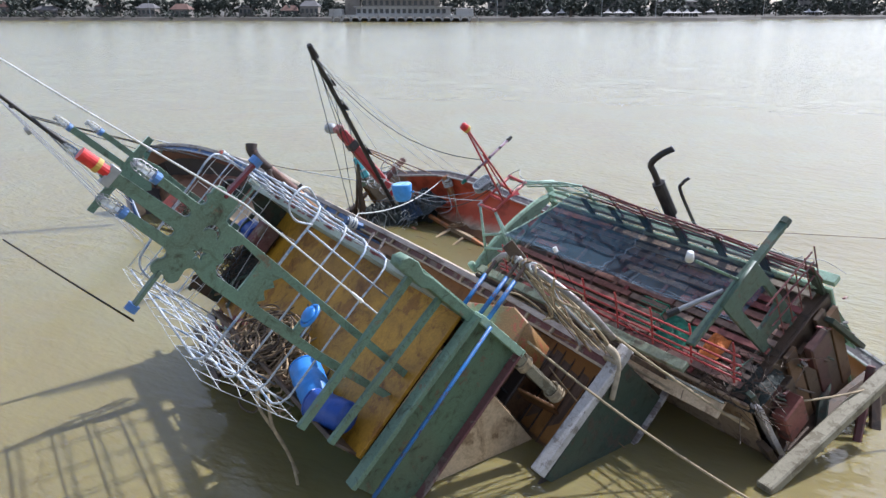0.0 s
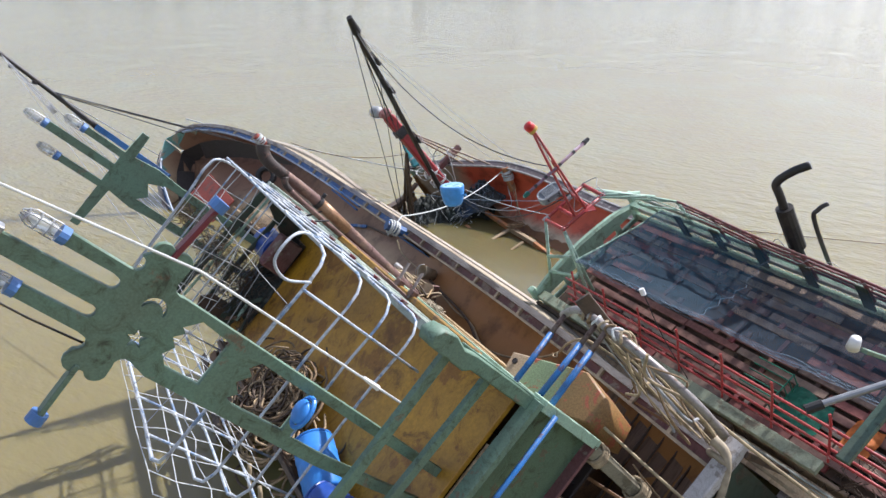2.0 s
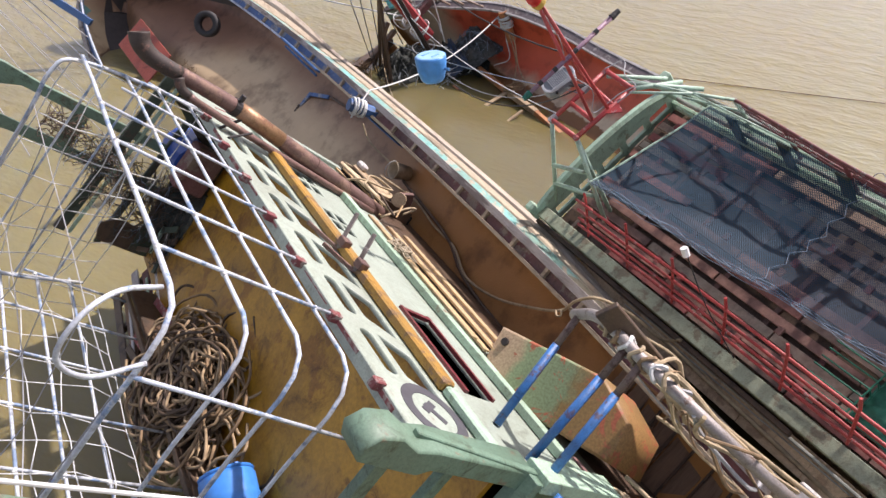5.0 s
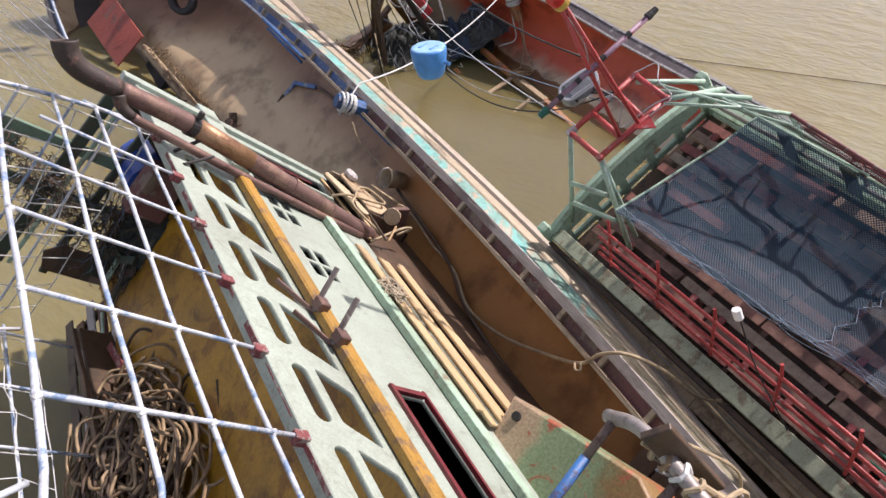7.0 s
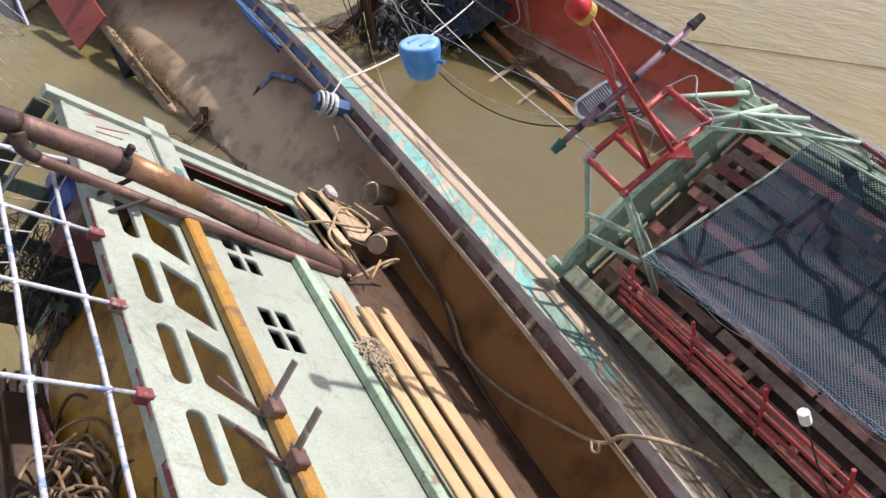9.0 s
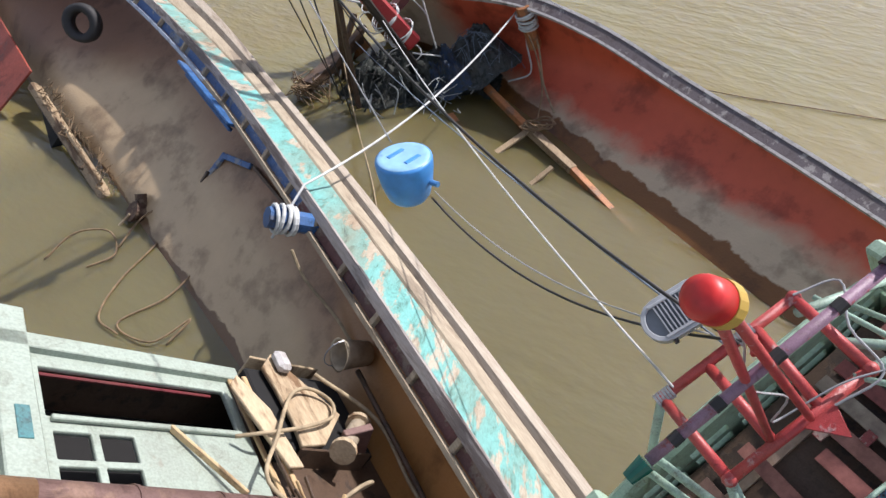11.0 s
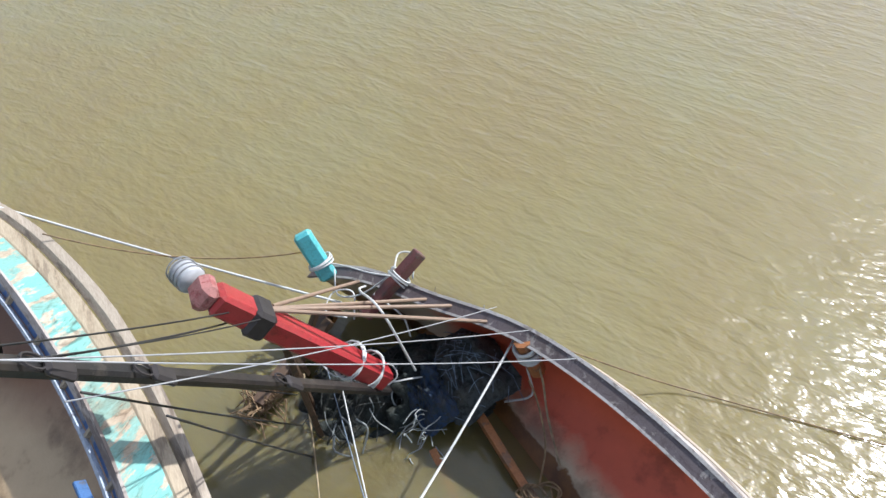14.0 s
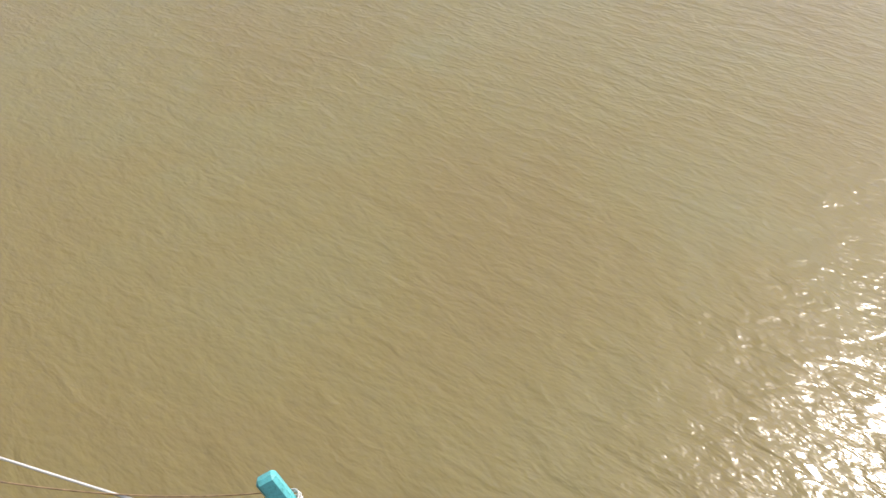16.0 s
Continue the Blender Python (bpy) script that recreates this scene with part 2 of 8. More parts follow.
WHITEPLASTIC = plain("white plastic", (0.70, 0.70, 0.68), 0.4)
FADEDRED = worn("faded red wood", (0.30, 0.07, 0.07), (0.35, 0.25, 0.22), 0.6, 0.4, 12.0)
PALEROPE = plain("pale nylon cord", (0.52, 0.54, 0.53), 0.75)
ROPE = plain("tan rope", (0.34, 0.27, 0.17), 0.85, 0, 0.3)
BROWNROPE = plain("muddy brown rope", (0.20, 0.135, 0.075), 0.85, 0, 0.4)
DARKROPE = plain("wet dark rope", (0.075, 0.05, 0.032), 0.7, 0, 0.4)
TANROPE = plain("dry muddy rope", (0.30, 0.22, 0.13), 0.85, 0, 0.45)
BLACKROPE = plain("black cable", (0.02, 0.02, 0.02), 0.6)
GREYROPE = plain("grey wire rope", (0.30, 0.31, 0.32), 0.6)
DARKNET = worn("dark green net heap", (0.018, 0.028, 0.026), (0.05, 0.065, 0.06), 0.8, 0.45, 9.0, bump=0.8)
GREYNET = worn("grey nylon net", (0.055, 0.068, 0.07), (0.025, 0.035, 0.036), 0.75, 0.5, 12.0, bump=0.9)
BLUENET = worn("blue nylon net", (0.02, 0.05, 0.11), (0.03, 0.05, 0.07), 0.75, 0.5, 12.0, bump=0.9)
RUBBER = plain("black rubber", (0.025, 0.025, 0.027), 0.7)
GREENTARP = plain("green tarpaulin", (0.015, 0.15, 0.09), 0.45, 0, 0.35)
ORANGE = plain("orange net", (0.55, 0.16, 0.03), 0.7, 0, 0.3)
def tank_mat():
    """Tank paint: beige end, flaking green middle with red lead showing, brown far end."""
    m, p, l = base_mat("flaking tank paint")
    tc = nd(m, "ShaderNodeTexCoord")
    sp = nd(m, "ShaderNodeSeparateXYZ")
    l.new(tc.outputs["Object"], sp.inputs[0])
    n1 = nd(m, "ShaderNodeTexNoise", Scale=1.7, Detail=8.0, Roughness=0.65)
    n2 = nd(m, "ShaderNodeTexNoise", Scale=3.2, Detail=9.0, Roughness=0.7, Distortion=0.8)
    n3 = nd(m, "ShaderNodeTexNoise", Scale=34.0, Detail=4.0)
    for n in (n1, n2, n3):
        l.new(tc.outputs["Object"], n.inputs["Vector"])
    ad = nd(m, "ShaderNodeMath")
    ad.operation = "MULTIPLY_ADD"
    ad.inputs[1].default_value = 0.9
    l.new(n1.outputs["Fac"], ad.inputs[0])
    l.new(sp.outputs["X"], ad.inputs[2])
    mr = nd(m, "ShaderNodeMapRange")
    mr.inputs["From Min"].default_value, mr.inputs["From Max"].default_value = 0.3, 2.4
    l.new(ad.outputs[0], mr.inputs["Value"])
    band = ramp(m, [(0.10, (0.46, 0.34, 0.23)), (0.24, (0.40, 0.31, 0.20)), (0.30, (0.22, 0.30, 0.17)), (0.60, (0.17, 0.23, 0.13)), (0.68, (0.20, 0.13, 0.05)), (1.0, (0.26, 0.15, 0.055))])
    l.new(mr.outputs[0], band.inputs[0])
    flake = ramp(m, [(0.56, (0, 0, 0)), (0.60, (1, 1, 1))])
    l.new(n2.outputs["Fac"], flake.inputs[0])
    mx = nd(m, "ShaderNodeMix")
    mx.data_type = "RGBA"
    mx.inputs[7].default_value = (0.36, 0.10, 0.055, 1)
    l.new(flake.outputs[0], mx.inputs[0])
    l.new(band.outputs[0], mx.inputs[6])
    gr = ramp(m, [(0.3, (0.72, 0.68, 0.64)), (0.65, (1.12, 1.12, 1.1))])
    l.new(n3.outputs["Fac"], gr.inputs[0])
    mg = nd(m, "ShaderNodeMix")
    mg.data_type, mg.blend_type = "RGBA", "MULTIPLY"
    mg.inputs[0].default_value = 1.0
    l.new(mx.outputs[2], mg.inputs[6])
    l.new(gr.outputs[0], mg.inputs[7])
    l.new(mg.outputs[2], p.inputs["Base Color"])
    p.inputs["Roughness"].default_value = 0.5
    bp = nd(m, "ShaderNodeBump", Strength=0.4, Distance=0.008)
    l.new(n2.outputs["Fac"], bp.inputs["Height"])
    l.new(bp.outputs[0], p.inputs["Normal"])
    return m


CYANPAINT = worn("cyan stem paint", (0.10, 0.48, 0.52), (0.06, 0.25, 0.28), 0.45, 0.2, 6.0)
TANKPAINT = tank_mat()
AFTPAINT = worn("stained aft wall paint", (0.68, 0.53, 0.33), (0.34, 0.26, 0.15), 0.6, 0.36, 1.3, dirt=(0.26, 0.12, 0.05), dirt_amount=0.5, grime=0.8)
OLIVEMINT = worn("dull olive mint paint", (0.33, 0.38, 0.27), (0.24, 0.22, 0.15), 0.6, 0.4, 4.0)
LEDGEPLANK = worn("bleached brown ledge boards", (0.62, 0.47, 0.30), (0.42, 0.30, 0.19), 0.65, 0.4, 2.5, dirt=(0.16, 0.10, 0.06), dirt_amount=0.4, grime=0.5)
STERNGREEN = worn("old dark green paint", (0.065, 0.12, 0.088), (0.10, 0.085, 0.06), 0.5, 0.3, grime=0.9)
FASCIAGREEN = worn("dark olive green paint", (0.085, 0.145, 0.088), (0.12, 0.10, 0.06), 0.5, 0.3, grime=0.9)
SIDEPLANK = worn("brown side planks", (0.33, 0.235, 0.15), (0.20, 0.13, 0.09), 0.6, 0.4, 2.5, dirt=(0.12, 0.075, 0.05), dirt_amount=0.5, grime=0.8)
# maroon with the shade at the stern put into its colour
DIMMAROON = worn("maroon boards darkened for shade", (0.075, 0.024, 0.024), (0.05, 0.03, 0.025), 0.5, 0.4, 3.0)
BRICKRED = worn("dull brick-red paint", (0.20, 0.06, 0.045), (0.11, 0.05, 0.04), 0.55, 0.4, 3.0)
ORANGEBROWN = worn("orange-brown bulwark paint", (0.28, 0.13, 0.04), (0.15, 0.07, 0.03), 0.5, 0.35, 2.0, dirt=(0.08, 0.05, 0.03), dirt_amount=0.6)
CLOTHTAN = plain("muddy cloth", (0.34, 0.29, 0.21), 0.9, 0, 0.25)
STONEWHITE = worn("chalky white timber", (0.50, 0.49, 0.48), (0.30, 0.28, 0.26), 0.7, 0.35, 4.0)
REDMAST = worn("red mast paint", (0.36, 0.025, 0.03), (0.22, 0.03, 0.03), 0.4, 0.3, 5.0)
WOODDARK = worn("wet dark timber", (0.085, 0.052, 0.032), (0.045, 0.03, 0.022), 0.5, 0.4, 4.0)
ORANGEWOOD = worn("orange painted timber", (0.42, 0.17, 0.06), (0.26, 0.15, 0.09), 0.5, 0.4, 3.0)


def slat_mat():
    """Rack boards: each board a little different in hue."""
    m, p, l = base_mat("rack boards")
    oi = nd(m, "ShaderNodeObjectInfo")
    r = ramp(m, [(0.0, (0.22, 0.062, 0.062)), (0.35, (0.27, 0.15, 0.12)), (0.6, (0.14, 0.085, 0.072)), (0.85, (0.34, 0.26, 0.20)), (1.0, (0.22, 0.20, 0.17))])
    l.new(oi.outputs["Random"], r.inputs[0])
    tc = nd(m, "ShaderNodeTexCoord")
    n = nd(m, "ShaderNodeTexNoise", Scale=7.0, Detail=7.0, Roughness=0.65)
    l.new(tc.outputs["Object"], n.inputs["Vector"])
    r2 = ramp(m, [(0.3, (0.68, 0.62, 0.60)), (0.7, (1.5, 1.48, 1.4))])
    l.new(n.outputs["Fac"], r2.inputs[0])
    mx = nd(m, "ShaderNodeMix")
    mx.data_type, mx.blend_type = "RGBA", "MULTIPLY"
    mx.inputs[0].default_value = 1.0
    l.new(r.outputs[0], mx.inputs[6])
    l.new(r2.outputs[0], mx.inputs[7])
    l.new(mx.outputs[2], p.inputs["Base Color"])
    p.inputs["Roughness"].default_value = 0.6
    bp = nd(m, "ShaderNodeBump", Strength=0.4, Distance=0.01)
    l.new(n.outputs["Fac"], bp.inputs["Height"])
    l.new(bp.outputs[0], p.inputs["Normal"])
    return m


SLAT = slat_mat()


def mesh_mat(name, color, cover, cell):
    """Fine shade netting: threads with open holes between."""
    m, p, l = base_mat(name)
    p.inputs["Base Color"].default_value = (*color, 1)
    p.inputs["Roughness"].default_value = 0.6
    p.inputs["Specular IOR Level"].default_value = 0.25
    tc = nd(m, "ShaderNodeTexCoord")
    mp = nd(m, "ShaderNodeMapping")
    mp.inputs["Rotation"].default_value = (0, 0, radians(45))
    l.new(tc.outputs["Object"], mp.inputs["Vector"])
    sx = nd(m, "ShaderNodeSeparateXYZ")
    l.new(mp.outputs[0], sx.inputs[0])
    parts = []
    for ax in (0, 1):
        f = nd(m, "ShaderNodeMath")
        f.operation = "MULTIPLY"
        f.inputs[1].default_value = 1 / cell
        l.new(sx.outputs[ax], f.inputs[0])
        g = nd(m, "ShaderNodeMath")
        g.operation = "FRACT"
        l.new(f.outputs[0], g.inputs[0])
        h = nd(m, "ShaderNodeMath")
        h.operation = "LESS_THAN"
        h.inputs[1].default_value = cover
        l.new(g.outputs[0], h.inputs[0])
        parts.append(h)
    mxm = nd(m, "ShaderNodeMath")
    mxm.operation = "MAXIMUM"
    l.new(parts[0].outputs[0], mxm.inputs[0])
    l.new(parts[1].outputs[0], mxm.inputs[1])
    l.new(mxm.outputs[0], p.inputs["Alpha"])
    return m


NETBLUE = mesh_mat("blue-black shade net", (0.010, 0.042, 0.072), 0.36, 0.024)
NETBLACK = mesh_mat("black coarse net", (0.020, 0.05, 0.085), 0.20, 0.02)
NETGREEN = mesh_mat("green shade net", (0.20, 0.30, 0.27), 0.10, 0.02)


def glass_mat():
    m, p, l = base_mat("lamp glass")
    p.inputs["Base Color"].default_value = (0.85, 0.88, 0.88, 1)
    p.inputs["Transmission Weight"].default_value = 0.7
    p.inputs["Roughness"].default_value = 0.12
    return m


GLASS = glass_mat()
BLUEPIPE = worn("bright blue pipe paint", (0.02, 0.15, 0.43), (0.07, 0.06, 0.12), 0.4, 0.36, 9.0)
GREENDARK = worn("algae green boards", (0.035, 0.06, 0.042), (0.065, 0.055, 0.04), 0.6, 0.4, 2.5)
BROWNPLANK = worn("wet brown planks", (0.20, 0.125, 0.08), (0.12, 0.08, 0.055), 0.5, 0.45, 3.0, stretch=(0.15, 1, 1))
DRUMDARK = plain("dark blue plastic", (0.02, 0.07, 0.32), 0.4)
CAPDARK = worn("dark weathered cap", (0.13, 0.11, 0.12), (0.30, 0.28, 0.27), 0.75, 0.35, 5.0)
WOODMAROON = worn("maroon stained timber", (0.13, 0.04, 0.04), (0.10, 0.06, 0.05), 0.6, 0.4, 3.0)
MINTPIPE = worn("pale green pipe paint", (0.34, 0.50, 0.40), (0.22, 0.28, 0.22), 0.45, 0.25, 6.0)
LILACPIPE = worn("lilac pipe paint", (0.25, 0.15, 0.22), (0.26, 0.06, 0.07), 0.45, 0.35, 10.0)
NAVGREEN = plain("dark green lens", (0.01, 0.10, 0.07), 0.2)
LAMPPALE = plain("pale grey plastic", (0.38, 0.40, 0.42), 0.4)
LAMPGREY = plain("grey translucent plastic", (0.17, 0.19, 0.21), 0.3)
COPPER = worn("heat-tinted steel", (0.34, 0.20, 0.11), (0.26, 0.13, 0.08), 0.45, 0.4, 4.0, metal=0.4)
ROD = plain("brown rods", (0.24, 0.17, 0.12), 0.6)
NETEDGE = plain("pale blue net cord", (0.15, 0.20, 0.26), 0.7, 0, 0.35)
LIGHTNET = plain("light grey nylon", (0.28, 0.31, 0.31), 0.7)
FLOATBLUE = plain("light blue plastic", (0.24, 0.46, 0.68), 0.45, 0, 0.12)
FLOATMID = plain("blue tub plastic", (0.05, 0.24, 0.58), 0.4, 0, 0.15)
FLOATDARK = plain("blue plastic grip", (0.05, 0.18, 0.40), 0.5)
BANK = worn("bank earth", (0.06, 0.058, 0.05), (0.085, 0.08, 0.07), 0.9, 0.5, 0.05)
FARWALL = worn("far masonry", (0.19, 0.18, 0.17), (0.14, 0.13, 0.125), 0.8, 0.3, 0.2)
FARPALE = worn("far pale walls", (0.24, 0.22, 0.20), (0.18, 0.165, 0.155), 0.8, 0.3, 0.2)
FARWHITE = worn("far white paint", (0.46, 0.46, 0.46), (0.34, 0.34, 0.34), 0.8, 0.2, 0.2)
FARROOF = worn("far tile roof", (0.15, 0.085, 0.07), (0.16, 0.12, 0.11), 0.8, 0.3, 0.2)
FARGREY = worn("far grey roof", (0.13, 0.13, 0.14), (0.14, 0.14, 0.14), 0.8, 0.3, 0.2)
FARGLASS = plain("far windows", (0.05, 0.055, 0.06), 0.2)


def silt_mat(name, paint, fade, mud, wet, aft, split, bow=(99, 0, 3), tideline=-0.16):
    """Paint high on the bulwark with silt below, and bare stained boards towards the stern."""
    m, p, l = base_mat(name)
    tc = nd(m, "ShaderNodeTexCoord")
    sp = nd(m, "ShaderNodeSeparateXYZ")
    l.new(tc.outputs["Object"], sp.inputs[0])
    n1 = nd(m, "ShaderNodeTexNoise", Scale=0.9, Detail=8.0, Roughness=0.6)
    n2 = nd(m, "ShaderNodeTexNoise", Scale=1.25, Detail=9.0, Roughness=0.62)
    n3 = nd(m, "ShaderNodeTexNoise", Scale=30.0, Detail=5.0)
    for n in (n1, n2, n3):
        l.new(tc.outputs["Object"], n.inputs["Vector"])
    add = nd(m, "ShaderNodeMath")
    add.operation = "MULTIPLY_ADD"
    add.inputs[1].default_value = 0.9
    l.new(n1.outputs["Fac"], add.inputs[0])
    l.new(sp.outputs["X"], add.inputs[2])
    mr = nd(m, "ShaderNodeMapRange")
    mr.inputs["From Min"].default_value, mr.inputs["From Max"].default_value = split
    fw = nd(m, "ShaderNodeMapRange")
    fw.inputs["From Min"].default_value, fw.inputs["From Max"].default_value = bow[0], bow[0] + bow[2]
    fw.inputs["To Max"].default_value = bow[1]
    l.new(sp.outputs["Y"], fw.inputs["Value"])
    fa = nd(m, "ShaderNodeMath")
    l.new(add.outputs[0], fa.inputs[0])
    l.new(fw.outputs[0], fa.inputs[1])
    l.new(fa.outputs[0], mr.inputs["Value"])
    r = ramp(m, [(0.0, wet), (0.27, wet), (0.30, mud), (0.50, mud), (0.62, fade), (1.0, paint)])
    l.new(mr.outputs[0], r.inputs[0])
    ya = nd(m, "ShaderNodeMath")
    ya.operation = "MULTIPLY_ADD"
    ya.inputs[1].default_value = 3.0
    l.new(n1.outputs["Fac"], ya.inputs[0])
    l.new(sp.outputs["Y"], ya.inputs[2])
    my = nd(m, "ShaderNodeMapRange")
    my.inputs["From Min"].default_value, my.inputs["From Max"].default_value = aft[1], aft[1] + 2.2
    l.new(ya.outputs[0], my.inputs["Value"])
    mya = nd(m, "ShaderNodeMix")
    mya.data_type = "RGBA"
    mya.inputs[6].default_value = (*aft[0], 1)
    l.new(my.outputs[0], mya.inputs[0])
    l.new(r.outputs[0], mya.inputs[7])
    # soaked band left by the falling tide
    geo = nd(m, "ShaderNodeNewGeometry")
    gz = nd(m, "ShaderNodeSeparateXYZ")
    l.new(geo.outputs["Position"], gz.inputs[0])
    tide = nd(m, "ShaderNodeMath")
    tide.operation = "MULTIPLY_ADD"
    tide.inputs[1].default_value = -0.32
    l.new(n2.outputs["Fac"], tide.inputs[0])
    l.new(gz.outputs["Z"], tide.inputs[2])
    soak = ramp(m, [(0.0, (1, 1, 1)), (0.02, (0, 0, 0))])
    sh = nd(m, "ShaderNodeMath")
    sh.inputs[1].default_value = tideline
    l.new(tide.outputs[0], sh.inputs[0])
    l.new(sh.outputs[0], soak.inputs[0])
    mw = nd(m, "ShaderNodeMix")
    mw.data_type = "RGBA"
    mw.inputs[7].default_value = (*wet, 1)
    l.new(soak.outputs[0], mw.inputs[0])
    l.new(mya.outputs[2], mw.inputs[6])
    mya = mw
    r2 = ramp(m, [(0.34, (0.30, 0.25, 0.22)), (0.42, (0.62, 0.57, 0.53)), (0.49, (0.97, 0.95, 0.92)), (0.8, (1.22, 1.2, 1.16))])
    l.new(n2.outputs["Fac"], r2.inputs[0])
    mx = nd(m, "ShaderNodeMix")
    mx.data_type, mx.blend_type = "RGBA", "MULTIPLY"
    mx.inputs[0].default_value = 0.7
    l.new(mya.outputs[2], mx.inputs[6])
    l.new(r2.outputs[0], mx.inputs[7])
    l.new(mx.outputs[2], p.inputs["Base Color"])
    rr = nd(m, "ShaderNodeMapRange")
    rr.inputs["To Min"].default_value, rr.inputs["To Max"].default_value = 0.25, 0.6
    l.new(mr.outputs[0], rr.inputs["Value"])
    l.new(rr.outputs[0], p.inputs["Roughness"])
    bp = nd(m, "ShaderNodeBump", Strength=0.3, Distance=0.015)
    l.new(n3.outputs["Fac"], bp.inputs["Height"])
    l.new(bp.outputs[0], p.inputs["Normal"])
    return m


REDDECK = silt_mat("red lead paint with silt", (0.66, 0.125, 0.055), (0.58, 0.11, 0.055), (0.50, 0.405, 0.285), (0.17, 0.075, 0.02), ((0.30, 0.10, 0.04), -6.0), (0.6, 4.2), (0.0, 0.85, 7.0), 0.01)
MUD = silt_mat("brown deck with silt", (0.15, 0.06, 0.045), (0.28, 0.155, 0.09), (0.50, 0.38, 0.235), (0.15, 0.085, 0.042), ((0.36, 0.175, 0.055), -0.6), (-1.85, 5.3), (6.0, 2.4, 4), 0.10)


# ---- mesh helpers ----
def part(name, bm, mat, parent=None, label="", smooth=False):
    me = bpy.data.meshes.new(name)
    bmesh.ops.recalc_face_normals(bm, faces=bm.faces)
    bm.to_mesh(me)
    bm.free()
    me.materials.append(mat)
    if smooth:
        me.polygons.foreach_set("use_smooth", [True] * len(me.polygons))
    ob = new(name, me)
    if parent is not None:
        ob.parent = parent
    if label:
        ob["label"] = label
    return ob


def thing(name, label, category, matrix=None, group="", kind=""):
    ob = new(name)
    ob.empty_display_size = 0.3
    if matrix is not None:
        ob.matrix_basis = matrix
    return tagged(ob, label, category, group, kind)


def add_box(bm, x0, x1, y0, y1, z0, z1, bevel=0.0):
    vs = [bm.verts.new((x, y, z)) for z in (z0, z1) for x, y in ((x0, y0), (x1, y0), (x1, y1), (x0, y1))]
    fs = [bm.faces.new([vs[i] for i in f]) for f in ((3, 2, 1, 0), (4, 5, 6, 7), (0, 1, 5, 4), (1, 2, 6, 5), (2, 3, 7, 6), (3, 0, 4, 7))]
    if bevel:
        bmesh.ops.bevel(bm, geom=list({e for f in fs for e in f.edges}), offset=bevel, segments=1, affect="EDGES")
    return vs


def box(x0, x1, y0, y1, z0, z1, bevel=0.008):
    bm = bmesh.new()
    add_box(bm, x0, x1, y0, y1, z0, z1, bevel)
    return bm


def frame_of(d, up=Vector((0, 0, 1))):
    d = d.normalized()
    a = d.cross(up)
    if a.length < 1e-3:
        a = d.cross(Vector((0, 1, 0)))
    a.normalize()
    return a, a.cross(d).normalized()


def add_beam(bm, p, q, w, h, up=Vector((0, 0, 1)), bevel=0.008):
    p, q = Vector(p), Vector(q)
    a, b = frame_of(q - p, Vector(up))
    r = []
    for c in (p, q):
        r.append([bm.verts.new(c + a * (w / 2 * i) + b * (h / 2 * j)) for i, j in ((-1, -1), (1, -1), (1, 1), (-1, 1))])
    fs = [bm.faces.new(r[0][::-1]), bm.faces.new(r[1])]
    fs += [bm.faces.new((r[0][i], r[0][(i + 1) % 4], r[1][(i + 1) % 4], r[1][i])) for i in range(4)]
    if bevel:
        bmesh.ops.bevel(bm, geom=list({e for f in fs for e in f.edges}), offset=min(bevel, w * 0.3, h * 0.3), segments=1, affect="EDGES")


def beam(p, q, w, h, up=(0, 0, 1), bevel=0.008):
    bm = bmesh.new()
    add_beam(bm, p, q, w, h, up, bevel)
    return bm


def smooth_line(pts, n=6, closed=False):
    """A Catmull-Rom line through the points."""
    pts = [Vector(p) for p in pts]
    if len(pts) < 3:
        return pts
    ext = [pts[-1]] + pts + [pts[0], pts[1]] if closed else [pts[0] * 2 - pts[1]] + pts + [pts[-1] * 2 - pts[-2]]
    out = []
    for i in range(1, len(ext) - 2):
        p0, p1, p2, p3 = ext[i - 1:i + 3]
        for k in range(n):
            t = k / n
            out.append(0.5 * (2 * p1 + (p2 - p0) * t + (2 * p0 - 5 * p1 + 4 * p2 - p3) * t * t + (3 * p1 - p0 - 3 * p2 + p3) * t ** 3))
    if not closed:
        out.append(pts[-1])
    return out


def add_tube(bm, pts, r, n=8, closed=False, taper=None):
    pts = [Vector(p) for p in pts]
    k = len(pts)
    rings, a = [], None
    for i, p in enumerate(pts):
        d = (pts[(i + 1) % k] - pts[i - 1]) if closed else pts[min(i + 1, k - 1)] - pts[max(i - 1, 0)]
        d.normalize()
        if a is None:
            a, _ = frame_of(d)
        else:
            a = (a - d * a.dot(d)).normalized()
        b = d.cross(a)
        rr = r if taper is None else r + (taper - r) * i / (k - 1)
        rings.append([bm.verts.new(p + (a * math.cos(t) + b * math.sin(t)) * rr) for t in (2 * math.pi * j / n for j in range(n))])
    for i in range(k if closed else k - 1):
        r0, r1 = rings[i], rings[(i + 1) % k]
        for j in range(n):
            bm.faces.new((r0[j], r0[(j + 1) % n], r1[(j + 1) % n], r1[j]))
    if not closed:
        bm.faces.new(rings[0][::-1])
        bm.faces.new(rings[-1])


def tube(pts, r, n=8, closed=False, taper=None):
    bm = bmesh.new()
    add_tube(bm, pts, r, n, closed, taper)
    return bm


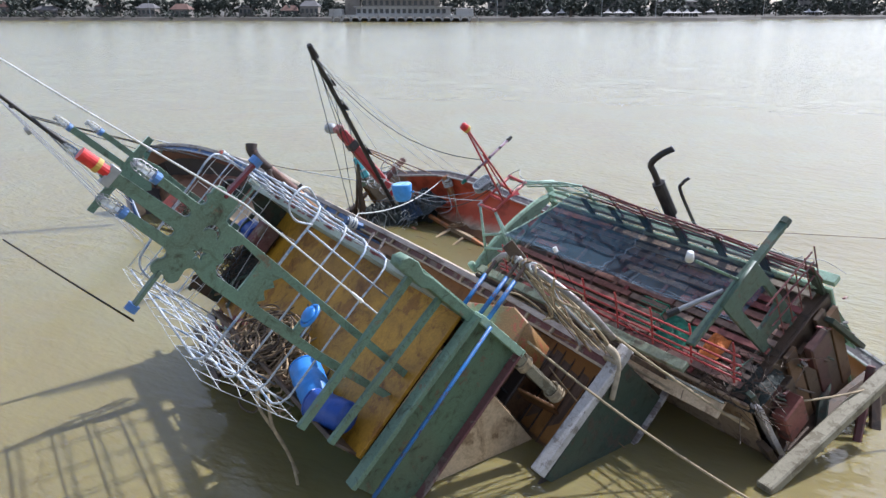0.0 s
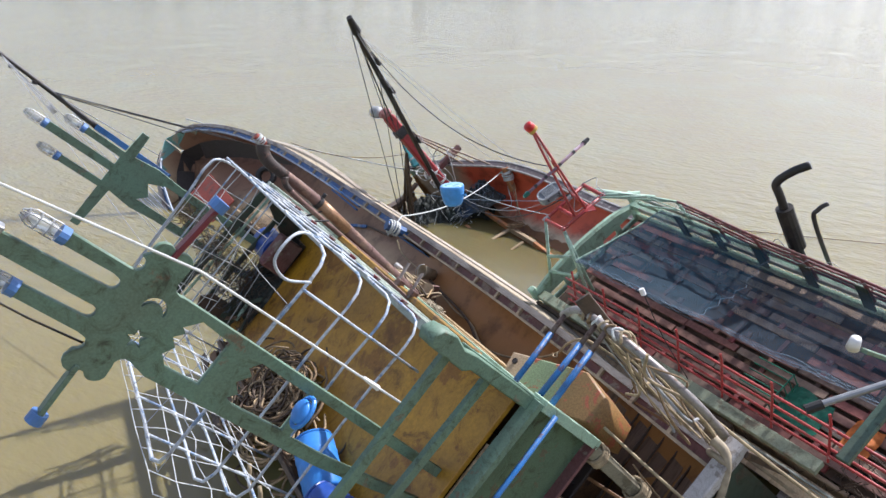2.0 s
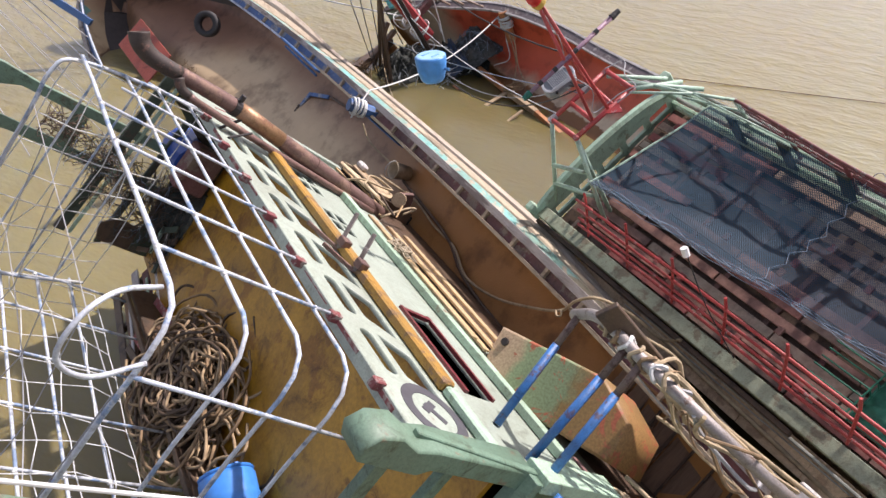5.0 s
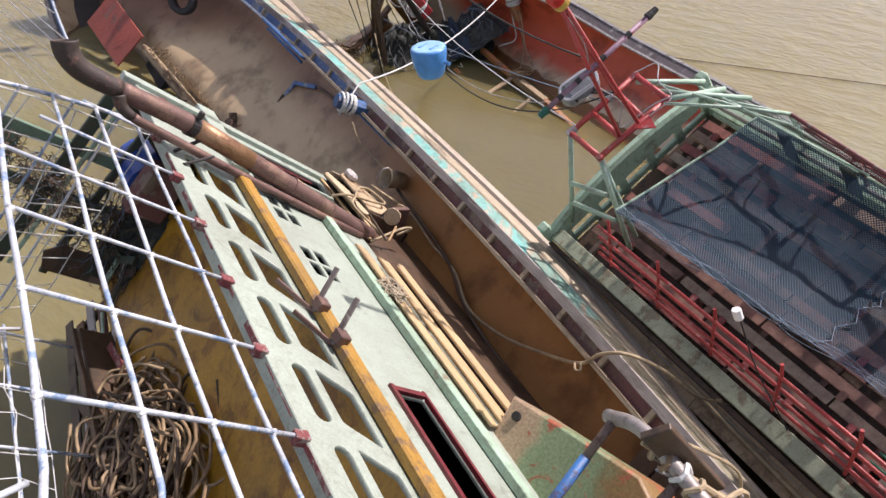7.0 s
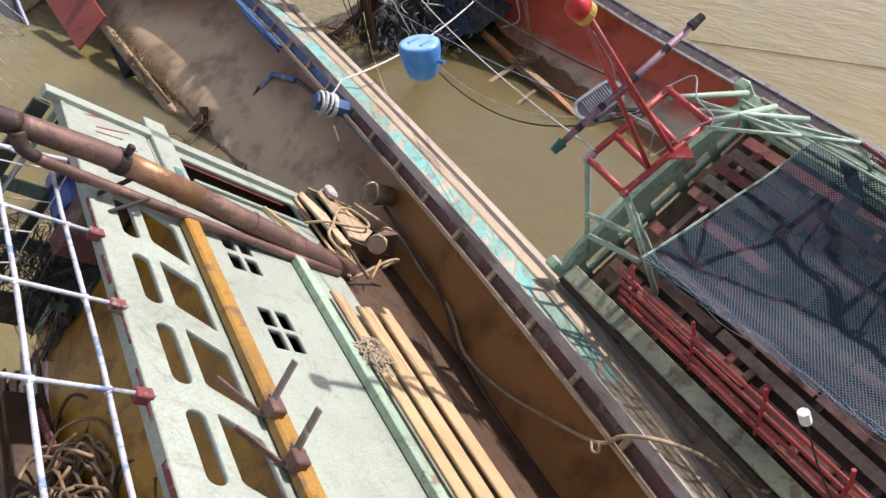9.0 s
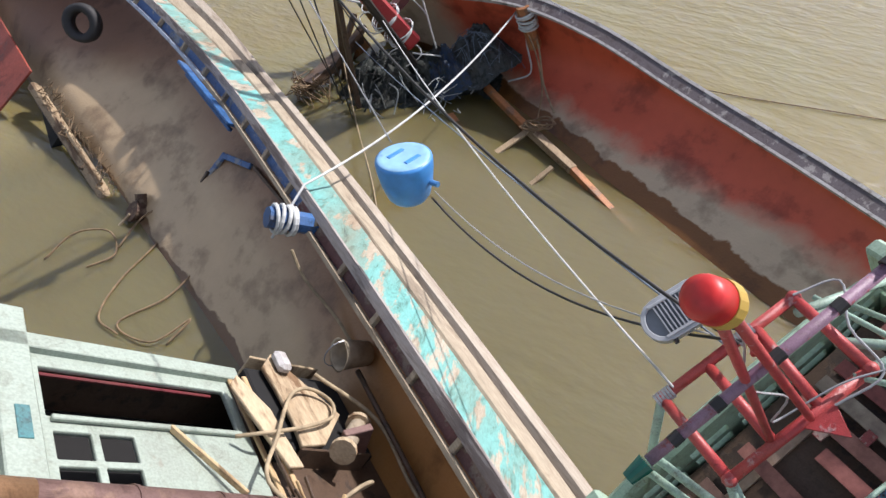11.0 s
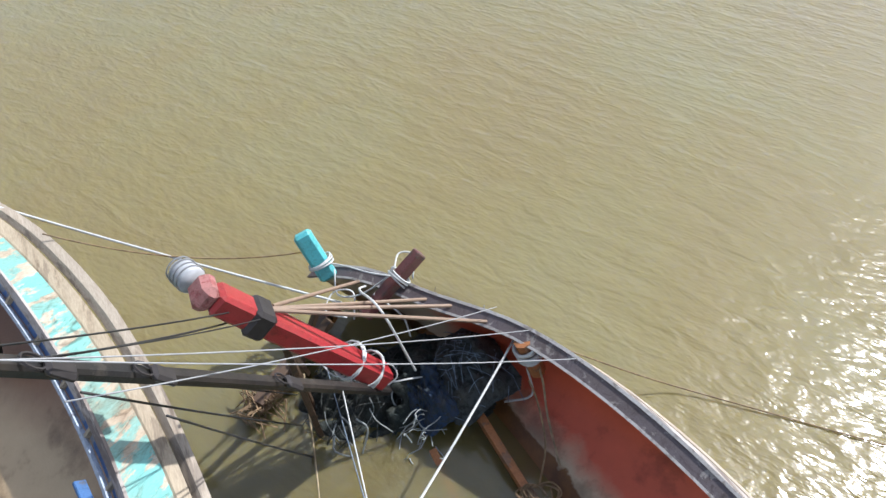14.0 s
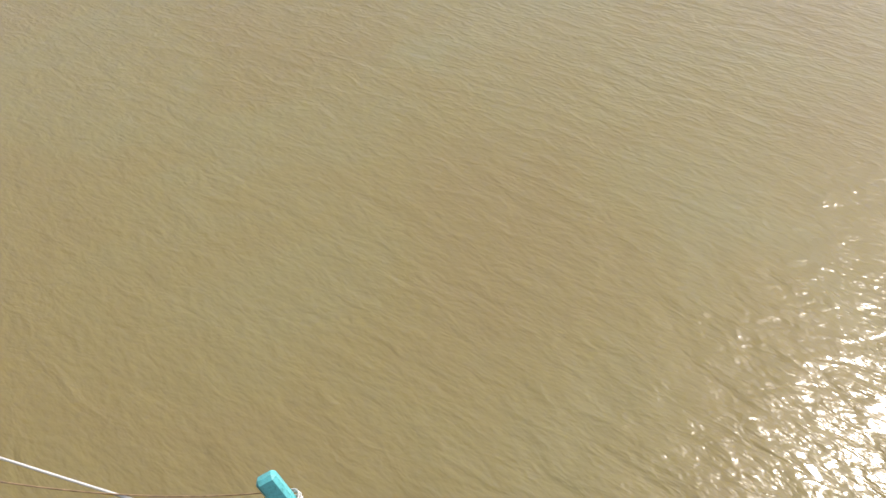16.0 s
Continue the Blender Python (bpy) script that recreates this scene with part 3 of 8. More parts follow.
def pipe_shell(pts, r0, r1, wall, n=16):
    """An open pipe end along the points: outer skin, rim and inner skin."""
    pts = [Vector(p) for p in pts]
    k = len(pts)
    a, rings = None, []
    for i, p in enumerate(pts):
        d = (pts[min(i + 1, k - 1)] - pts[max(i - 1, 0)]).normalized()
        a = frame_of(d)[0] if a is None else (a - d * a.dot(d)).normalized()
        rings.append((p, a.copy(), d.cross(a), r0 + (r1 - r0) * i / (k - 1)))
    order = [(*g, 0.0) for g in rings] + [(*g, wall) for g in rings[::-1]]
    loops = [[p + (a * math.cos(t) + b * math.sin(t)) * (r - w) for t in (2 * math.pi * j / n for j in range(n))] for p, a, b, r, w in order]
    return loft(loops, True)


def dome(p, d, r, h, n=20, m=8):
    """A closed bullet-shaped dome from p along d."""
    p, d = Vector(p), Vector(d).normalized()
    a, b = frame_of(d)
    prof = [(r * 0.96, 0.0), (r, 0.06 * h)] + [(r * math.cos(t), h * (0.45 + 0.55 * math.sin(t))) for t in (math.pi / 2 * k / m for k in range(m))]
    rings = [[p + d * z + (a * math.cos(t) + b * math.sin(t)) * q for t in (2 * math.pi * j / n for j in range(n))] for q, z in prof]
    return loft(rings + [[p + d * h + (a * math.cos(t) + b * math.sin(t)) * r * 0.08 for t in (2 * math.pi * j / n for j in range(n))]], True)


def loft(rings, closed_ring=False, bm=None):
    bm = bm or bmesh.new()
    vs = [[bm.verts.new(p) for p in r] for r in rings]
    for a, b in zip(vs, vs[1:]):
        m = len(a)
        for j in range(m if closed_ring else m - 1):
            bm.faces.new((a[j], a[(j + 1) % m], b[(j + 1) % m], b[j]))
    if closed_ring:
        bm.faces.new(vs[0][::-1])
        bm.faces.new(vs[-1])
    return bm


def thick(bm, t):
    bmesh.ops.recalc_face_normals(bm, faces=bm.faces)
    bmesh.ops.solidify(bm, geom=bm.faces, thickness=t)
    return bm


def spline(table, y):
    """A smooth value at y from rows of (y, value)."""
    ys = [r[0] for r in table]
    if y <= ys[0]:
        return table[0][1]
    if y >= ys[-1]:
        return table[-1][1]
    i = max(k for k in range(len(ys)) if ys[k] <= y)
    i = min(i, len(ys) - 2)
    t = (y - ys[i]) / (ys[i + 1] - ys[i])
    v = [table[max(i - 1, 0)], table[i], table[i + 1], table[min(i + 2, len(ys) - 1)]]
    h = ys[i + 1] - ys[i]
    m0 = (v[2][1] - v[0][1]) / (v[2][0] - v[0][0]) * h
    m1 = (v[3][1] - v[1][1]) / (v[3][0] - v[1][0]) * h
    return (2 * t ** 3 - 3 * t ** 2 + 1) * v[1][1] + (t ** 3 - 2 * t ** 2 + t) * m0 + (-2 * t ** 3 + 3 * t ** 2) * v[2][1] + (t ** 3 - t ** 2) * m1


# ---- the boats' frames: x to starboard, y to the bow, z up from the deck ----
AHEAD = Vector((-0.565, 0.825, 0)).normalized()
SIDE = Vector((AHEAD.y, -AHEAD.x, 0))


def listing(degrees, s, a, u):
    c, k = math.cos(radians(degrees)), math.sin(radians(degrees))
    right = SIDE * c + Vector((0, 0, k))
    up = SIDE * -k + Vector((0, 0, c))
    m = Matrix((right, AHEAD, up)).transposed().to_4x4()
    m.translation = right * s + AHEAD * a + up * u
    return m


B1 = listing(45.0, 5.1, 17.0, -5.65)
B2 = listing(33.7, 10.9, 14.5, -7.95)

# ---- water, far bank ----
bm = bmesh.new()
bmesh.ops.create_grid(bm, x_segments=2, y_segments=2, size=3000)
water = tagged(part("water", bm, WATER), "muddy olive-brown river water with small ripples", "water", kind="structure")
for k, depth in enumerate((0.05, 0.11, 0.18, 0.26, 0.37)):
    bm = bmesh.new()
    quad = [bm.verts.new(AHEAD * a + Vector((0.825, 0.565, 0)) * h - Vector((0, 0, depth))) for a, h in ((6, 2), (26, 2), (26, 17), (6, 17))]
    bm.faces.new(quad[::-1])
    part("silt_layer", bm, SILTBED if k == 4 else SILT, water, "cloudy water between the hulls" if k < 4 else "silt bed under the flooded decks")


def plate(name, loops, t, mat, parent, m, label="", bevel=0.006):
    """A flat board of thickness t with holes: loops of 2D points, the first the outline; m places its plane."""
    cu = bpy.data.curves.new(name, "CURVE")
    cu.dimensions, cu.fill_mode, cu.extrude, cu.bevel_depth = "2D", "BOTH", t / 2 - bevel, bevel
    cu.bevel_resolution = 0
    cu.offset = -bevel
    for loop in loops:
        sp = cu.splines.new("POLY")
        sp.points.add(len(loop) - 1)
        for q, (x, y) in zip(sp.points, loop):
            q.co = (x, y, 0, 1)
        sp.use_cyclic_u = True
    tmp = new("tmp", cu)
    dg = bpy.context.evaluated_depsgraph_get()
    me = bpy.data.meshes.new_from_object(tmp.evaluated_get(dg))
    bpy.data.objects.remove(tmp)
    bpy.data.curves.remove(cu)
    weld = bmesh.new()
    weld.from_mesh(me)
    bmesh.ops.remove_doubles(weld, verts=weld.verts, dist=0.0004)
    weld.to_mesh(me)
    weld.free()
    me.transform(m)
    me.name = name
    me.materials.clear()
    me.materials.append(mat)
    ob = new(name, me)
    if parent is not None:
        ob.parent = parent
    if label:
        ob["label"] = label
    return ob


# planes for plates: drawing (x, y) -> boat axes
ACROSS = Matrix(((1, 0, 0, 0), (0, 0, -1, 0), (0, 1, 0, 0), (0, 0, 0, 1)))     # x across, y up
ALONG = Matrix(((0, 0, 1, 0), (1, 0, 0, 0), (0, 1, 0, 0), (0, 0, 0, 1)))       # x ahead, y up


def rect(x0, x1, y0, y1, r=0.0, n=4, slant=0.0):
    """A rectangle with rounded corners; slant shifts its top along x."""
    if r <= 0:
        pts = [(x0, y0), (x1, y0), (x1, y1), (x0, y1)]
    else:
        pts = []
        for cx, cy, a0 in ((x1 - r, y0 + r, -90), (x1 - r, y1 - r, 0), (x0 + r, y1 - r, 90), (x0 + r, y0 + r, 180)):
            pts += [(cx + r * math.cos(radians(a0 + 90 * k / n)), cy + r * math.sin(radians(a0 + 90 * k / n))) for k in range(n + 1)]
    return [(x + slant * (y - y0) / (y1 - y0), y) for x, y in pts]


def stations(y0, y1, n):
    return [y0 + (y1 - y0) * k / n for k in range(n + 1)]


def hull_shell(parent, beam_t, rim_t, keel_t, y0, y1, mats, n=44, port_drop=0.0, flare=None, aft=None, spread=0.0):
    """Outer planking in three bands (sheer strake, rubbing strake, lower hull) and the transom."""
    upper, rub, lower = mats
    ys_all = stations(y0, y1, n)
    for name, rows, mat, lab in (
        ("sheer_strake", ((1.0, 0.0), (1.0 + 0.5 * spread, -0.56)), upper, "painted sheer strake, flaking"),
        ("rubbing_strake", ((1.0 + 0.4 * spread, -0.55), (1.012 + 0.5 * spread, -0.57), (1.03 + 0.6 * spread, -0.72), (1.0 + 0.5 * spread, -0.74)), rub, "bleached rubbing strake"),
        ("guard_strake", ((1.0 + 0.5 * spread, -0.80), (1.035 + 0.8 * spread, -0.815), (1.045 + spread, -0.91), (1.0 + 0.6 * spread, -0.92)), GUARDWOOD, "grey weathered guard strake"),
        ("hull", ((0.995 + 0.4 * spread, -0.75), (0.97, -1.4), (0.86, -2.0), (0.55, -2.5), (0.0, -2.75)), lower, ""),
    ):
      runs = [(mat, ys_all, lab)]
      if aft and name == "sheer_strake":
          fore = [y for y in ys_all if y >= aft[0]]
          runs = [(mat, fore, lab), (aft[1], [y for y in ys_all if y < aft[0]] + fore[:1], "bleached bare sheer strake")]
      for mat, ys, lab in runs:
          bm = bmesh.new()
          for side in (1, -1):
              rings = []
              for y in ys:
                  b, z = spline(beam_t, y), spline(rim_t, y)
                  if side < 0 and port_drop:
                      z -= port_drop * min(1, max(0, (y - 3.5) / 3))
                  k = spline(keel_t, y)
                  ring = []
                  for f, dz in rows:
                      zz = z + dz if dz > -1 else z + dz * k
                      inward = flare(y) * min(0.35, max(0, -dz - 0.6)) if flare else 0
                      if flare and name == "hull":
                          inward = min(1.0, max(0.0, (y - 3.5) / 3)) * max(0, -dz - 0.65) * 1.15
                      ring.append((side * max(b * (1 + (f - 1) * (min(1.0, max(0.1, (y + 7.5) / 3)) if spread else 1.0)) - inward if f > 0.98 else b * f - inward, 0.03 if f > 0 else 0), y, zz))
                  rings.append(ring)
              loft(rings, bm=bm)
              if name != "hull":
                  part(name, thick(bm, 0.05), mat, parent, lab, smooth=False)
                  bm = bmesh.new()
          if name == "hull":
              b, z, k = spline(beam_t, y0), spline(rim_t, y0), spline(keel_t, y0)
              prof = [(b, z), (b * 0.995, z - 0.75), (b * 0.97, z - 1.4 * k), (b * 0.86, z - 2 * k), (b * 0.55, z - 2.5 * k), (0, z - 2.75 * k)]
              vs = [bm.verts.new((x, y0 + 0.02, zz)) for x, zz in prof] + [bm.verts.new((-x, y0 + 0.02, zz)) for x, zz in prof[-2::-1]]
              bm.faces.new(vs)
              part(name, thick(bm, 0.05), mat, parent, lab, smooth=False)


def deck_mesh(beam_t, rim_t, y0, y1, drop, n=44, fillet=0.55, port_drop=0.0, camber=lambda y: 0.05):
    rings = []
    for y in stations(y0, y1, n):
        b, z = spline(beam_t, y) - 0.06, spline(rim_t, y)
        d = drop(y)
        f = min(fillet, b * 0.5)
        half = [(b, z - 0.03), (b - 0.04, z - 0.5 * d), (b - 0.3 * f, z - 0.85 * d), (b - f, z - d + 0.12 * camber(y)), (b * 0.55, z - d + 0.42 * camber(y)), (b * 0.3, z - d + 0.74 * camber(y)), (b * 0.12, z - d + 0.94 * camber(y))]
        rings.append([(x, y, zz) for x, zz in half] + [(0, y, z - d + camber(y))] + [(-x, y, min(zz, z - 0.03 - port_drop * min(1, max(0, (y - 3.5) / 3)))) for x, zz in half[::-1]])
    return loft(rings)


def rail_strip(beam_t, rim_t, y0, y1, inset, w, h, lift, n=60, side=1):
    """A flat strip that follows the sheer."""
    rings = []
    for y in stations(y0, y1, n):
        b, z = spline(beam_t, y) - inset, spline(rim_t, y) + lift
        b = max(b, w)
        rings.append([(side * b, y, z), (side * (b - w), y, z), (side * (b - w), y, z + h), (side * b, y, z + h)])
    return loft(rings, True)




# ---- the capsized trawler ----
BEAM1 = [(-9.7, 2.45), (-6, 2.62), (-2, 2.68), (3, 2.65), (5, 2.6), (7, 2.52), (9, 2.32), (11, 1.8), (12.4, 1.0), (13.1, 0.05)]
RIM1 = [(-9.7, 0.7), (-5, 0.42), (0, 0.38), (3, 0.42), (5, 0.55), (7, 0.98), (9, 1.65), (11, 2.45), (12.4, 3.1), (13.1, 3.35)]
KEEL1 = [(-9.7, 0.7), (0, 1.0), (9, 1.1), (13.1, 1.5)]
boat1 = thing("fishing_boat", "capsized wooden trawler with ochre roof and mint wheelhouse, half sunk", "boat", B1, "sunken boats")
hull_shell(boat1, BEAM1, RIM1, KEEL1, -9.7, 13.1, (CYAN, BEIGE, DARK), flare=lambda y: -0.7 * min(1.0, max(0.0, (y - 4.5) / 3)) * (1 - 0.7 * min(1.0, max(0.0, (y - 9.5) / 2))), aft=(-5.8, OLIVEWOOD), spread=0.055)


def drop1(y):
    return spline([(-9.7, 0.6), (-5, 0.42), (3, 0.40), (7, 0.7), (9, 1.05), (13.1, 1.5)], y)


def camber1(y):
    return spline([(-9.7, 0.05), (-1.2, 0.05), (1.0, 0.22), (4.0, 0.52), (8.0, 0.85), (11.0, 0.55), (13.1, 0.2)], y)


part("deck", deck_mesh(BEAM1, RIM1, -9.66, 13.0, drop1, camber=camber1), MUD, boat1, "mud-covered brown deck", smooth=True)
for sd in (1, -1):
    part("rail_cap", rail_strip(BEAM1, RIM1, -9.7, 12.8, -0.03, 0.12, 0.05, 0.0, side=sd), GREYWOOD, boat1, "grey weathered rail cap")
    part("inner_rail", rail_strip(BEAM1, RIM1, -9.7, 4.5, 0.24, 0.05, 0.07, 0.0, side=sd), BEIGE, boat1, "bleached inner rail")
    part("inner_rail", rail_strip(BEAM1, RIM1, 4.5, 12.5, 0.24, 0.05, 0.07, 0.0, side=sd), PALEBLUE, boat1, "pale blue inner rail")
    part("rail_shelf", rail_strip(BEAM1, RIM1, -9.7, 1.0, 0.09, 0.15, 0.03, -0.05, side=sd), MAROON, boat1)
    part("rail_shelf", rail_strip(BEAM1, RIM1, 1.0, 12.5, 0.09, 0.15, 0.03, -0.05, side=sd), BLUEWORN, boat1, "blue painted rail shelf")
for i in range(24):
    y = -8.76 + i * 0.84
    b, z = spline(BEAM1, y), spline(RIM1, y)
    part("rail_bracket", box(b - 0.26, b - 0.06, y - 0.035, y + 0.035, z - 0.03, z + 0.045), BEIGE, boat1)
# blue patch boards inside the bulwark by the bollard
part("bulwark_board", beam((2.32, 0.9, 0.15), (2.34, -0.5, 0.13), 0.03, 0.3, bevel=0.01), BLUE, boat1, "blue board inside the bulwark")
part("bulwark_board", beam((2.33, 3.16, 0.50), (2.36, 4.8, 0.86), 0.05, 0.16, bevel=0.01), BLUE, boat1, "blue board inside the bulwark")
part("bulwark_board", beam((2.22, 3.25, 0.42), (2.26, 4.7, 0.74), 0.05, 0.07, bevel=0.01), BLUE, boat1, "blue board inside the bulwark")
part("blue_rib", beam((2.02, 2.75, 0.12), (1.78, 3.35, 0.2), 0.09, 0.05), BLUEWORN, boat1, "broken blue rib on the deck")
part("blue_rib", beam((1.80, 3.38, 0.2), (1.32, 3.42, 0.2), 0.10, 0.05), BLUEWORN, boat1, "broken blue rib on the deck")
part("deck_stick", beam((1.42, 3.42, 0.24), (0.95, 3.38, 0.24), 0.06, 0.05), WOODDARK, boat1, "dark stick stuck in mud")
part("deck_stick", beam((2.05, 2.7, 0.1), (2.2, 1.35, 0.14), 0.05, 0.05), WOODDARK, boat1)
# fore hatch coaming, broken
part("hatch_coaming", beam((-0.24, 4.7, 0.72), (-0.20, 7.95, 1.52), 0.17, 0.2, bevel=0.03), MUDWOOD, boat1, "muddy broken hatch coaming")
part("hatch_coaming", beam((-0.12, 4.9, 0.84), (-0.10, 6.6, 1.26), 0.06, 0.06), DIRTYPLANK, boat1, "splintered muddy batten")
part("hatch_coaming", beam((-0.34, 5.2, 0.84), (-0.30, 7.6, 1.46), 0.05, 0.07), WOODDARK, boat1)
part("coaming_peg", beam((-0.24, 5.4, 0.9), (-0.24, 5.46, 1.06), 0.05, 0.05), WOODDARK, boat1)
part("hatch_board", beam((-0.48, 8.05, 1.70), (-0.36, 10.1, 2.22), 1.0, 0.045, up=(0.1, -0.25, 1)), RED, boat1, "red hatch board")
# solid black block, painted shade for the gap under the board
part("hatch_shade", box(-0.98, -0.36, 6.6, 8.2, 0.9, 1.18, 0.0), SHADEBLACK, boat1, "black block for the shade under the hatch board")
part("hatch_block", box(-1.06, -0.86, 7.3, 7.62, 1.18, 1.36, 0.02), PLANK, boat1, "pale wooden block")

# wheelhouse: walls, roof, parapet
W = Matrix.Translation
wall_holes = [rect(-7.6, -6.28, 2.72, 3.12, 0.03), rect(-1.86, -1.36, 1.6, 3.24, 0.01)]
wall_holes += [rect(ya, yb, za, zb, 0.012) for ya, yb in ((-2.25, -2.0), (-2.56, -2.31)) for za, zb in ((2.61, 2.88), (2.94, 3.21))]
for y0, z0 in ((-4.52, 2.80), (-3.42, 2.84), (-3.1, 2.84)):
    wall_holes += [rect(y0 + i * 0.3 + 0.02, y0 + i * 0.3 + 0.27, z0 + j * 0.2 + 0.02, z0 + j * 0.2 + 0.17, 0.02) for i in (0, 1) for j in (0, 1)][: 4 if y0 < -4 else 2]
plate("side_wall", [rect(-8.55, -1.15, 1.5, 3.60)] + wall_holes, 0.05, MINT, boat1, W((1.38, 0, 0)) @ ALONG, "mint side wall with small square panes and a door gap")
# dark timber colour here stands for the shaded hole behind the skirting
part("lower_wall", box(1.32, 1.38, -8.5, -1.15, -0.2, 1.5), WOODDARK, boat1, "lower wall, dark for the shaded hole there")
part("port_wall", box(-1.42, -1.36, -8.55, -1.15, -0.2, 3.4), MINT2, boat1)
part("front_wall", box(-1.4, 1.36, -1.2, -1.14, -0.2, 3.5), MINT, boat1)
plate("aft_wall", [[(-1.42, -0.6), (0.30, -0.6), (0.47, 0.5), (0.68, 2.0), (0.72, 3.4), (-1.42, 3.4)]], 0.06, AFTPAINT, boat1, W((0, -8.62, 0)) @ ACROSS, "stained beige and green aft wall", bevel=0.01)
part("inner_wall", box(0.5, 1.36, -8.1, -8.04, -0.2, 3.4), OCHREDARK, boat1, "brown inner wall")
part("wall_rib", beam((0.66, -8.6, 1.98), (0.46, -8.6, 0.42), 0.05, 0.07), WOODDARK, boat1, "dark wall edge")
part("inner_floor", box(-1.35, 1.31, -8.38, -1.22, 1.0, 1.06), DARK, boat1)
# added black sheet behind door gap and panes, painted as interior shade
part("dark_backing", box(0.82, 0.86, -8.3, -1.25, 1.06, 3.4), SHADEBLACK, boat1, "black sheet for the shaded inside of the wheelhouse")
part("locker_end", box(0.86, 1.3, -1.26, -1.22, 1.06, 3.4), WOODDARK, boat1)
part("base_moulding", beam((1.46, -8.5, 2.22), (1.46, -2.6, 2.26), 0.09, 0.13), MINT2, boat1, "weathered mint ledge")
part("roof_moulding", box(1.42, 1.53, -7.75, -2.9, 3.53, 3.69, 0.02), MUSTARD, boat1, "mustard yellow moulding")
part("roof_moulding", box(1.42, 1.51, -8.5, -7.76, 3.53, 3.67, 0.02), MINT2, boat1)
part("roof", box(-1.44, 1.36, -8.6, -0.75, 3.42, 3.5), OCHRE, boat1, "ochre painted roof deck, worn and stained")
part("door_frame", box(1.395, 1.44, -7.6, -6.2, 3.12, 3.17, 0), MAROONPAINT, boat1, "maroon door frame")
part("door_frame", box(1.395, 1.44, -7.6, -6.2, 2.68, 2.72, 0), MAROONPAINT, boat1, "maroon door frame")
part("door_frame", box(1.395, 1.44, -6.28, -6.22, 2.72, 3.12, 0), MAROONPAINT, boat1, "maroon door frame")
part("door_post", beam((1.42, -1.15, 1.4), (1.42, -1.15, 4.7), 0.1, 0.16), MINT, boat1, "white painted corner post")
part("door_lining", beam((1.34, -1.38, 1.7), (1.34, -1.38, 3.24), 0.03, 0.03), MAROONPAINT, boat1, "maroon door lining")
part("door_ledge", beam((1.43, -1.9, 1.6), (1.43, -1.9, 3.22), 0.04, 0.05), MINT, boat1, "white half-door top edge")
part("door_stick", beam((1.44, -1.9, 2.3), (1.5, -2.6, 1.85), 0.06, 0.03), PLANK, boat1, "split wooden stick on the half-door")
part("pane_mullion", beam((1.36, -2.0, 2.91), (1.36, -2.56, 2.91), 0.03, 0.05), MINT, boat1)
part("roof_edge", box(1.385, 1.47, -2.5, -0.78, 3.31, 3.58, 0.012), MINT, boat1, "white painted roof edge board")
part("edge_panel", box(1.46, 1.48, -2.15, -1.85, 3.38, 3.48, 0.004), TEAL, boat1, "small teal plate")
for dx, dz, ln in ((0.02, 1.50, 1.7), (0.08, 1.38, 1.5)):
    part("skirting", beam((1.42 + dx, -1.22, dz), (1.44 + dx, -1.2 - ln, dz - 0.06), 0.03, 0.055), PALEPLANK, boat1, "splintered pale skirting board" if dx < 0.05 else "")
for k in range(5):
    a = Vector((1.48 + 0.03 * k, -2.6 - 0.12 * k, 1.35 - 0.05 * (k % 4)))
    part("splinter", beam(a, a + Vector((0.2 - 0.07 * (k % 3), 0.35 - 0.2 * (k % 2), 0.25 - 0.11 * (k % 4))), 0.035, 0.02), PALEPLANK if k % 2 else WOODDARK, boat1)
slots = []
for i in range(6):
    y = -7.70 + i * 0.855
    slots += [rect(y, y + 0.62, 4.16, 4.31, 0.07), rect(y - 0.20, y + 0.40, 3.75, 4.06, 0.03, slant=0.22)]
par = [rect(-8.52, -0.98, 3.62, 4.52)]
plate("parapet", par + slots, 0.05, MINT, boat1, W((1.39, 0, 0)) @ ALONG, "mint parapet board with rounded cut-outs")
plate("port_board", [rect(-8.52, -2.4, 3.38, 3.95)], 0.05, WOODDARK, boat1, W((-1.43, 0, 0)) @ ALONG, "dark wet port edge board")
part("parapet_cap", beam((1.36, -8.5, 4.52), (1.36, -1.0, 4.52), 0.13, 0.05), MINT, boat1)
for k in range(9):
    part("paint_streak", box(1.36 + 0.015 * (k % 3), 1.40 + 0.015 * (k % 2), -8.2 + 0.68 * k, -7.85 + 0.68 * k + 0.1 * (k % 3), 4.547, 4.551, 0), FOOTRED, boat1)
part("port_rail", beam((-1.43, -8.5, 4.0), (-1.46, -2.4, 4.0), 0.07, 0.06), WOODDARK, boat1)
plate("front_parapet", [[(-1.4, 3.5), (1.35, 3.5), (1.35, 4.5), (1.1, 4.5), (0.75, 3.9), (-1.4, 3.8)]], 0.05, GREENDARK, boat1, W((0, -1.3, 0)) @ ACROSS, "dark green front board")
for k, (ya, za, yb, zb) in enumerate(((-1.15, 3.95, -1.3, 4.3), (-1.34, 3.84, -1.5, 4.22), (-1.55, 3.95, -1.62, 4.25), (-1.70, 3.82, -1.88, 4.2), (-1.95, 3.85, -2.05, 4.1))):
    part("paint_bar", beam((1.418, ya, za), (1.418, yb, zb), 0.022, 0.006, up=(1, 0, 0), bevel=0), FADEDRED, boat1, "faded pinkish paint bar" if k == 0 else "")
